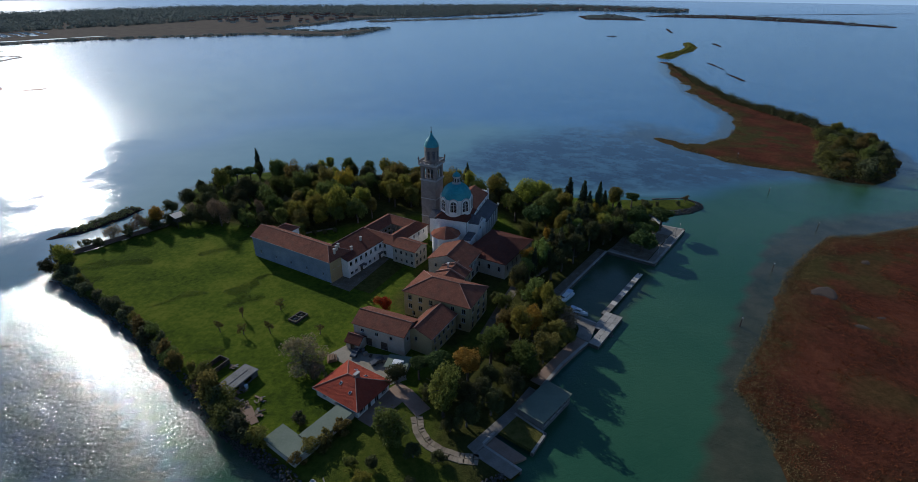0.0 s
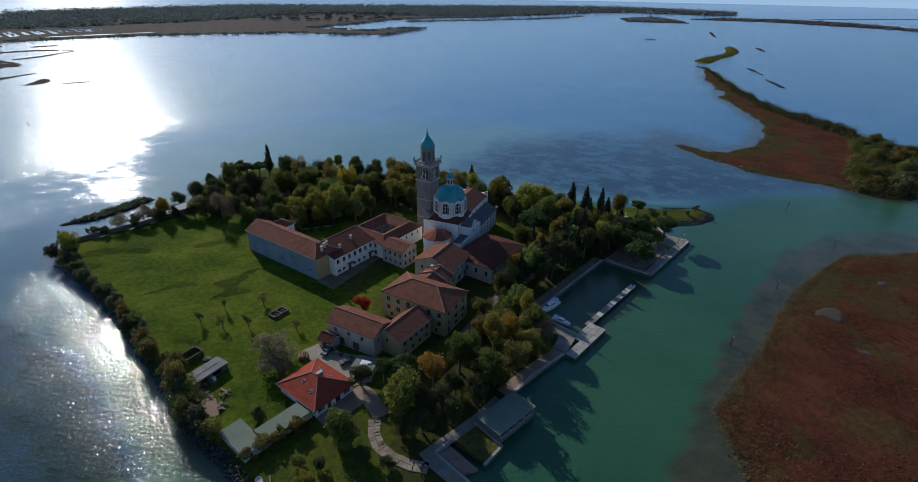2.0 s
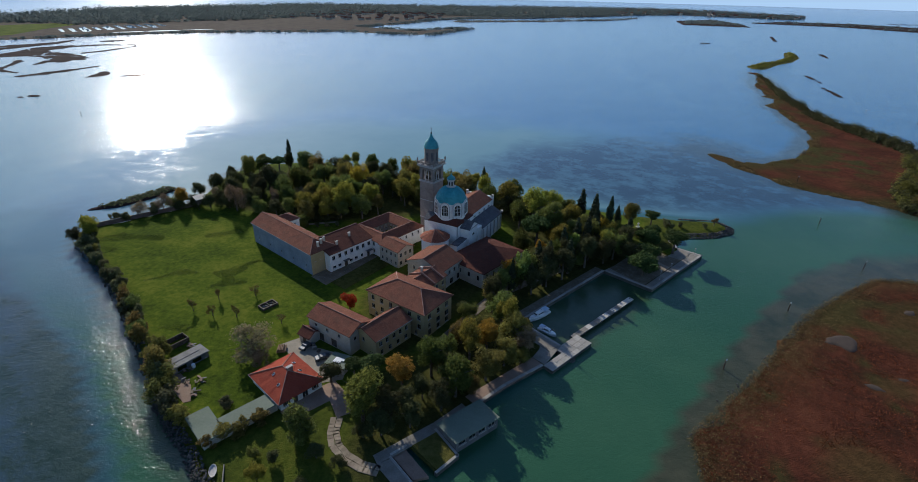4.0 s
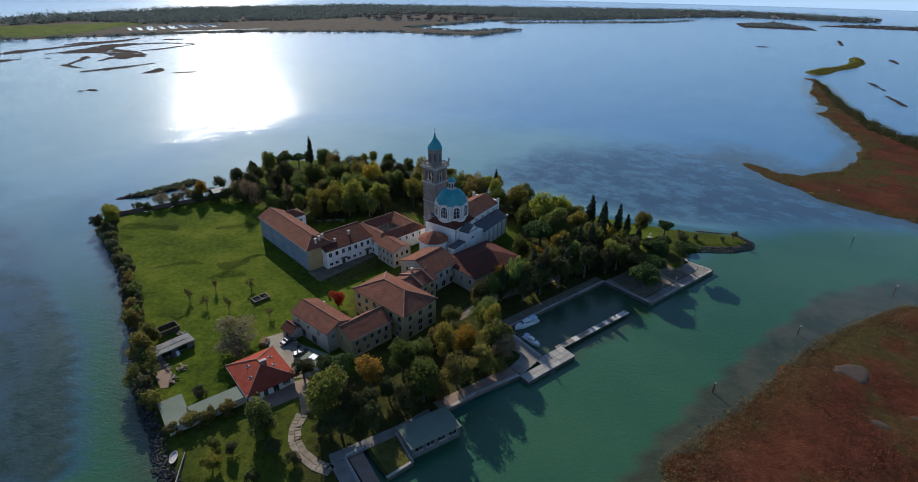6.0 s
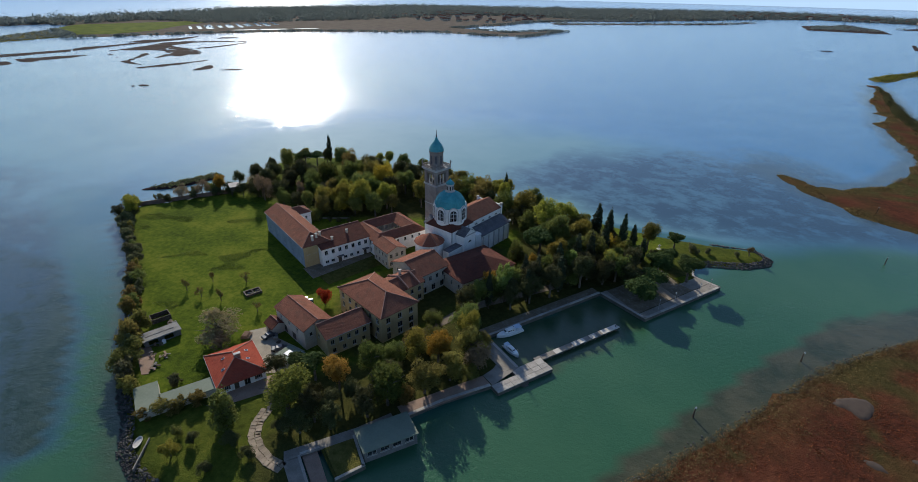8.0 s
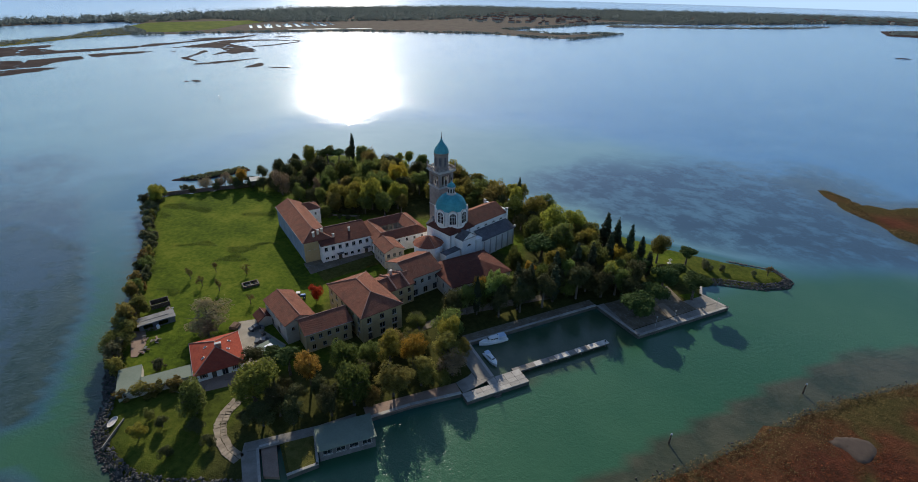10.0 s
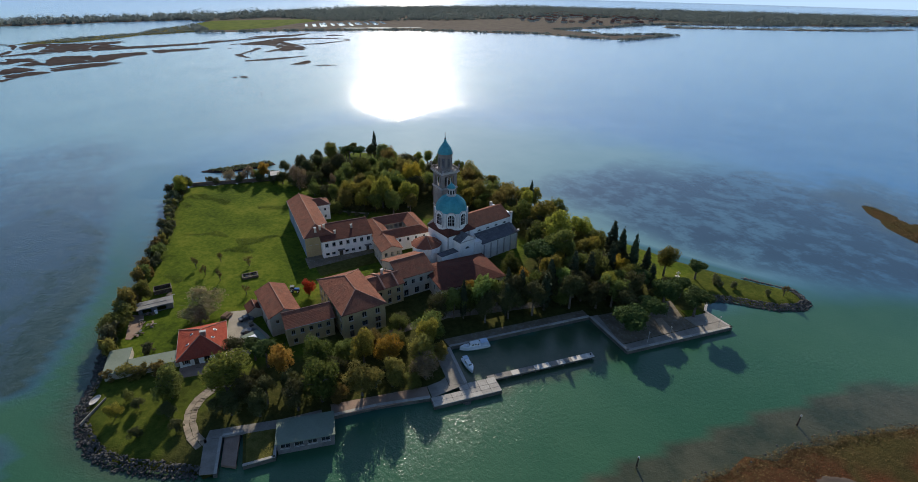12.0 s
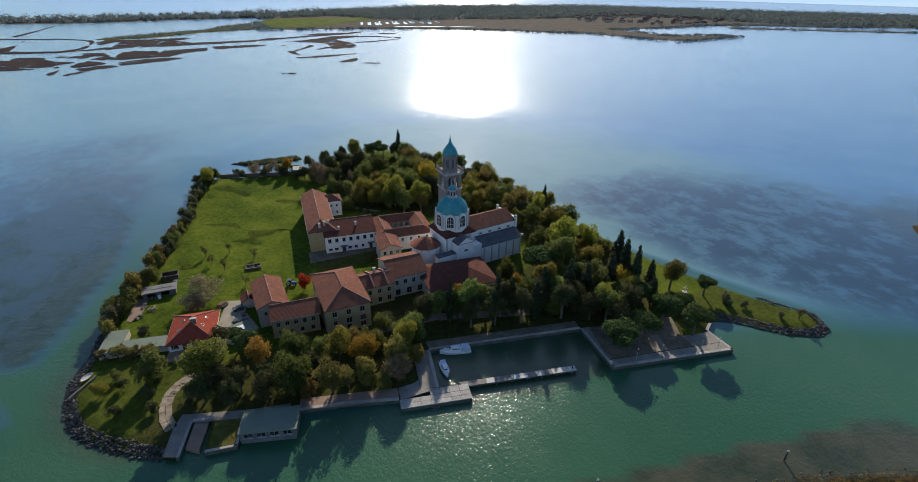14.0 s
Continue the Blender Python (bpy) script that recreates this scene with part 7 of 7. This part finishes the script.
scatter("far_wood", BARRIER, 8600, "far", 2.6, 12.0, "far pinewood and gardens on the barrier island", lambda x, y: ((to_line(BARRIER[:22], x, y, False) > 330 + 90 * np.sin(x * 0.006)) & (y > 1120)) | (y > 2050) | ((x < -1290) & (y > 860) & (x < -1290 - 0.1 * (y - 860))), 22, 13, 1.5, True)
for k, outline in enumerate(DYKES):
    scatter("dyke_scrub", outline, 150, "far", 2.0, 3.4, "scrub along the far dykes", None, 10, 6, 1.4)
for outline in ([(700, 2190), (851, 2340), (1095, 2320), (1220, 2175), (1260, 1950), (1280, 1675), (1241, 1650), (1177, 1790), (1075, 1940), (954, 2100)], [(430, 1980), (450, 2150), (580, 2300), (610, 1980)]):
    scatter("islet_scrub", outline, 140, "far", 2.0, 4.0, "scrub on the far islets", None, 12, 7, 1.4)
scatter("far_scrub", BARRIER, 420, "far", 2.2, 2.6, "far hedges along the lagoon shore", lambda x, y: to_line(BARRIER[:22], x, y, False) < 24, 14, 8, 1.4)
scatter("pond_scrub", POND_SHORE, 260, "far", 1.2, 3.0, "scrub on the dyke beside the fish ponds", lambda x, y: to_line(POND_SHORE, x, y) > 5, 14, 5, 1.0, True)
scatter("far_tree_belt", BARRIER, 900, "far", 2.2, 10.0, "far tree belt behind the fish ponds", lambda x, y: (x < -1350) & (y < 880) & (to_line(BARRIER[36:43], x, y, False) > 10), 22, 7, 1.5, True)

MEADOW_AREA = [(-138, 172), (-114, 152), (-92, 136), (-74, 122), (-56, 122), (-30, 140), (-36, 156), (-64, 174), (-82, 192), (-112, 204)]
scatter("meadow_tufts", MEADOW_AREA, 2600, "green", 0.15, 0.14, "darker tufts in the meadow grass", lambda x, y: np.array([noise.noise((a * 0.05 + b * 0.03, (b - a * 0.3) * 0.11, 41)) > 0.3 for a, b in zip(x, y)]), 3, 0.6, 1.2)

# glowing sheet added for the pale haze far out over the sea
HAZE, hn, hl, hp = nodes_of("haze_glow_sheet")
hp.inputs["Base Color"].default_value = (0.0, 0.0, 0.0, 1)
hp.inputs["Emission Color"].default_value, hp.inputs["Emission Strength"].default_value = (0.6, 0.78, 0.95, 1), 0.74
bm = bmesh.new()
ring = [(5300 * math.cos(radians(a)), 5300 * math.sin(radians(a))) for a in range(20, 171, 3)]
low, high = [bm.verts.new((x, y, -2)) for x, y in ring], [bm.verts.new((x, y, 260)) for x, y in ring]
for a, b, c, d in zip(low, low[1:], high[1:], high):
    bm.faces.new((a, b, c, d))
tagged(new("backdrop", mesh_of("backdrop", bm, HAZE)), "glowing sheet standing in for pale blue haze over the far sea", "haze", kind="structure")

# far town: small houses with tiled roofs
bm, bm2 = bmesh.new(), bmesh.new()
random.seed(3)
count = 0
while count < 260:
    x, y = random.choice([(random.uniform(-900, -380), random.uniform(1600, 2250)), (random.uniform(250, 1050), random.uniform(2500, 3150)), (random.uniform(250, 1050), random.uniform(2500, 3150))])
    if not within(BARRIER, np.array([x]), np.array([y]))[0]:
        continue
    count += 1
    a, b, h = random.uniform(4, 9), random.uniform(7, 11), random.uniform(4, 7.5) * (1.6 if x > 200 and random.random() < 0.2 else 1)
    box(bm, x - a, y - b / 2, 1, x + a, y + b / 2, 1 + h)
    slab(bm2, [((x - a - 0.5, y - b / 2 - 0.5, 1 + h), (x + a + 0.5, y - b / 2 - 0.5, 1 + h), (x + a + 0.5, y, 4 + h), (x - a - 0.5, y, 4 + h)), ((x - a - 0.5, y, 4 + h), (x + a + 0.5, y, 4 + h), (x + a + 0.5, y + b / 2 + 0.5, 1 + h), (x - a - 0.5, y + b / 2 + 0.5, 1 + h))], 0.3)
town = thing("far_town", pose(0, 0, 0), "distant low seaside town with tiled roofs", "town", kind="stuff")
part("walls", bm, CREAM, town)
me = mesh_of("roofs", bm2, ROOF_OLD)
uv_slopes(me)
part("roofs", me, None, town)
bm = bmesh.new()
box(bm, 641, 2601, 0, 645, 2605, 20)
tube(bm, (643, 2603, 20), (643, 2603, 32), 2.6, 0.3, 8)
part("spire", bm, STONE, town)

# ---- boats, poles, small things ----


def boat(name, x, y, angle, length, beam, hull_mat, label, tall=1.0):
    ob = thing(name, pose(x, y, 0, 0, 0, angle), label, "boat")
    bm = bmesh.new()
    stations = []
    for k in range(9):
        u = k / 8
        half = beam / 2 * (1 - max(0, (u - 0.45) / 0.55) ** 2.2) * (0.9 + 0.1 * min(1, u * 4))
        sheer = 0.75 * tall + 0.45 * tall * u * u
        stations.append([bm.verts.new((u * length, s * half * f, z)) for s, f, z in ((-1, 1, sheer), (-1, 0.8, 0.05), (0, 0, -0.35), (1, 0.8, 0.05), (1, 1, sheer))])
    for a, b in zip(stations, stations[1:]):
        for q in range(4):
            bm.faces.new((a[q], a[q + 1], b[q + 1], b[q]))
        bm.faces.new((a[4], a[0], b[0], b[4]))
    bm.faces.new(stations[0])
    bmesh.ops.remove_doubles(bm, verts=bm.verts, dist=0.002)
    part("hull", bm, hull_mat, ob)
    part("deck_rim", boxes((0.2, -beam / 2 * 0.82, 0.86 * tall, length * 0.55, beam / 2 * 0.82, 0.95 * tall)), HULLWHITE, ob)
    bm = bmesh.new()
    z0 = 0.96 * tall
    base_, top_ = [(length * a, beam * b) for a, b in ((0.32, -0.32), (0.74, -0.24), (0.74, 0.24), (0.32, 0.32))], [(length * a, beam * b) for a, b in ((0.34, -0.28), (0.62, -0.22), (0.62, 0.22), (0.34, 0.28))]
    lo, hi = [bm.verts.new((*c, z0)) for c in base_], [bm.verts.new((*c, z0 + 0.85 * tall)) for c in top_]
    bm.faces.new(lo[::-1])
    bm.faces.new(hi)
    for k in range(4):
        bm.faces.new((lo[k], lo[(k + 1) % 4], hi[(k + 1) % 4], hi[k]))
    bevelled(bm, 0.06)
    cabin = part("cabin", bm, HULLWHITE, ob)
    for s in (-1, 1):
        for q in range(3):
            part("window", boxes((length * (0.37 + 0.09 * q), s * beam * 0.305 - 0.02, z0 + 0.35 * tall, length * (0.43 + 0.09 * q), s * beam * 0.305 + 0.02, z0 + 0.68 * tall)), GLASS, cabin)
    part("windscreen", boxes((length * 0.665, -beam * 0.2, z0 + 0.3 * tall, length * 0.69, beam * 0.2, z0 + 0.7 * tall)), GLASS, cabin)
    part("canopy", bevelled(boxes((length * 0.06, -beam * 0.34, 1.75 * tall, length * 0.31, beam * 0.34, 1.82 * tall)), 0.03), CANVAS, ob)
    for sx in (0.07, 0.29):
        for s in (-1, 1):
            bm = bmesh.new()
            tube(bm, (length * sx, s * beam * 0.32, 0.8 * tall), (length * sx, s * beam * 0.32, 1.76 * tall), 0.03, 0.03, 6)
            part("stay", bm, IRON, ob)
    bm = bmesh.new()
    pts = [(length * (0.7 + 0.035 * q), beam * 0.42 * (1 - (q / 8) ** 2), 1.0 * tall + 0.5 * tall) for q in range(9)]
    for p0, p1 in zip(pts, pts[1:]):
        tube(bm, p0, p1, 0.025, 0.025, 5)
        tube(bm, (p0[0], -p0[1], p0[2]), (p1[0], -p1[1], p1[2]), 0.025, 0.025, 5)
    part("rail", bm, TRIM, ob)
    return ob


boat("motor_cruiser", 52.0, 161.0, 231, 9.6, 3.0, HULLWHITE, "white and blue cabin cruiser moored at the basin", 1.25)
boat("motor_boat", 49.5, 150.7, -32, 6.6, 2.4, HULLWHITE, "white open motor boat moored bow out")


def channel_pole(x, y, h=3.4):
    ob = thing("channel_pole", pose(x, y, 0, 0, 0, 20), "timber channel marker pole in the shallows", "pole", "channel markers")
    bm = bmesh.new()
    for a in (0, 2.1, 4.2):
        tube(bm, (0.22 * math.cos(a), 0.22 * math.sin(a), -1.2), (0.08 * math.cos(a), 0.08 * math.sin(a), h), 0.09, 0.07, 8)
    part("piles", bm, DARKWOOD, ob)
    part("board", boxes((-0.22, -0.2, h - 0.1, 0.22, -0.14, h + 0.4)), HULLWHITE, ob)


for c in ((177.2, 266), (176, 220.5), (134.3, 180.4), (104.1, 142.8), (-335.8, 360.2), (-560, 420), (190, 330), (330, 560), (352, 520), (372, 610)):
    channel_pole(*c)


def car(x, y, angle, label):
    ob = thing("car", pose(x, y, 1.32, 0, 0, angle), label, "car")
    bm = bmesh.new()
    prof = [(0, 0.35), (0, 0.8), (0.25, 0.95), (1.1, 1.0), (1.6, 1.45), (3.2, 1.48), (3.9, 1.0), (4.2, 0.9), (4.2, 0.35)]
    loops = [[bm.verts.new((x_, y_ * (0.8 if z_ > 1.1 else 0.88), z_)) for x_, z_ in prof] for y_ in (-1, 1)]
    bm.faces.new(loops[0])
    bm.faces.new(loops[1][::-1])
    for k in range(len(prof)):
        j = (k + 1) % len(prof)
        bm.faces.new((loops[0][k], loops[0][j], loops[1][j], loops[1][k]))
    part("body", bm, CARPAINT, ob)
    part("glass", boxes((1.7, -0.83, 1.08, 3.2, 0.83, 1.38)), GLASS, ob)
    for wx in (0.85, 3.35):
        for s in (-1, 1):
            bm = bmesh.new()
            tube(bm, (wx, s * 0.9, 0.32), (wx, s * 0.68, 0.32), 0.32, 0.32, 14)
            part("wheel", bm, RUBBER, ob)


car(-13.5, 118.5, 35, "dull grey car parked in the yard")
car(-19.5, 121.5, 70, "dull grey car parked in the yard")
tractor = thing("tractor", pose(-20.8, 143.4, 1.2, 0, 0, 40), "small dark blue tractor beside the store house", "tractor")
part("bonnet", bevelled(boxes((1.3, -0.42, 0.75, 3.0, 0.42, 1.45)), 0.08), HULLBLUE, tractor)
part("chassis", boxes((0.1, -0.3, 0.5, 3.0, 0.3, 0.74)), IRON, tractor)
part("seat", bevelled(boxes((0.3, -0.3, 1.0, 0.85, 0.3, 1.12), (0.2, -0.3, 1.0, 0.29, 0.3, 1.6)), 0.03), RUBBER, tractor)
cab = part("cab", boxes((-0.1, -0.72, 2.25, 1.35, 0.72, 2.35)), CARPAINT, tractor)
for px, py in ((0.0, -0.66), (0.0, 0.62), (1.24, -0.66), (1.24, 0.62)):
    part("post", boxes((px, py, 0.8, px + 0.06, py + 0.05, 2.25)), IRON, cab)
for wx, wr in ((0.4, 0.75), (2.6, 0.45)):
    for side_ in (-1, 1):
        bm = bmesh.new()
        tube(bm, (wx, side_ * 0.55, wr), (wx, side_ * 0.92, wr), wr, wr, 18)
        wheel = part("wheel", bm, RUBBER, tractor)
        part("rim", lathe(bmesh.new(), [(0, 0), (wr * 0.5, 0), (wr * 0.42, 0.06), (0, 0.08)], 14), HULLWHITE, wheel, at=pose(wx, side_ * 0.922, wr, -90 * side_, 0, 0))
random.seed(8)
for k in range(9):
    x, y = -21 + 1.4 * k + random.uniform(-1, 1), 125.6 - 0.75 * k + random.uniform(-1.5, 1)
    crate = thing("crate", pose(x, y, 1.31, 0, 0, random.uniform(0, 90)), "stacked grey building material in the yard", "crate", "goods in the yard")
    part("load", bevelled(boxes((0, 0, 0, random.uniform(0.8, 1.6), random.uniform(0.7, 1.2), random.uniform(0.4, 1.1))), 0.05), (GREYSHEET, CONCRETE, DARKWOOD)[k % 3], crate)
for x, y in ((-44, 102.5), (-40.5, 104), (-39, 99.5), (-53, 117), (-46.5, 106.5)):
    pile = thing("debris_pile", pose(x, y, 1.2, 0, 0, random.uniform(0, 360)), "heap of old planks and rubble by the sheds", "debris", "heaps by the sheds")
    for k in range(9):
        w, h = random.uniform(0.1, 0.35), random.uniform(0.06, 0.25)
        part("plank", boxes((-random.uniform(0.3, 0.9), -w, 0, random.uniform(0.3, 0.9), w, h)), (DARKWOOD, GREYSHEET, BRICKPAVE, EARTH, DARKWOOD)[k % 5], pile, at=pose(random.uniform(-1.4, 1.4), random.uniform(-1.2, 1.2), -0.06 + 0.07 * k, random.uniform(-9, 9), random.uniform(-9, 9), random.uniform(0, 180)))
logs = thing("log_pile", pose(-26.5, 120.5, 1.2, 0, 0, 20), "pile of cut logs beside the yard", "logs")
for k in range(16):
    bm = bmesh.new()
    tube(bm, (0.45 * (k % 6) + 0.2 * (k // 6), -1.4, 0.22 + 0.38 * (k // 6)), (0.45 * (k % 6) + 0.2 * (k // 6), 1.4, 0.22 + 0.38 * (k // 6)), 0.22, 0.2, 8)
    part("log", bm, surface("cut_log", (0.16, 0.09, 0.05), (0.27, 0.17, 0.1), 1, 5, 0.9, 0.03) if k == 0 else bpy.data.materials["cut_log"], logs)


def lamp_post(x, y, z=1.35):
    ob = thing("street_lamp", pose(x, y, z), "slender pale lamp post on the pier", "lamp post", "pier lamps")
    bm = bmesh.new()
    tube(bm, (0, 0, 0), (0, 0, 3.6), 0.07, 0.05, 8)
    part("post", bm, TRIM, ob)
    part("head", lathe(bmesh.new(), [(0, 3.6), (0.16, 3.62), (0.26, 4.0), (0.1, 4.15), (0, 4.15)], 10), PALE, ob)


for c in ((92.5, 190.2), (97.4, 197.0), (105.6, 207.6), (109.2, 212.6)):
    lamp_post(*c)
statue = thing("memorial", pose(89.8, 238.8, 1.2, 0, 0, 30), "small pale stone cross on the lawn", "memorial")
part("cross", bevelled(boxes((-0.8, -0.8, -0.1, 0.8, 0.8, 0.2), (-0.16, -0.16, 0.201, 0.16, 0.16, 2.3), (-0.8, -0.13, 1.5, -0.161, 0.13, 1.76), (0.161, -0.13, 1.5, 0.8, 0.13, 1.76)), 0.03), PALE, statue)
dinghy = thing("dinghy", pose(-19.0, 78.6, 1.0, 8, 0, 120), "small pale boat hauled up on the rocks", "boat")
bm = bmesh.new()
for v in lathe(bm, [(0, 0), (0.3, 0.02), (0.75, 0.25), (0.85, 0.55), (0.78, 0.55), (0.6, 0.3), (0, 0.2)], 16).verts:
    v.co.x *= 2.2
part("hull", bm, TRIM, dinghy)
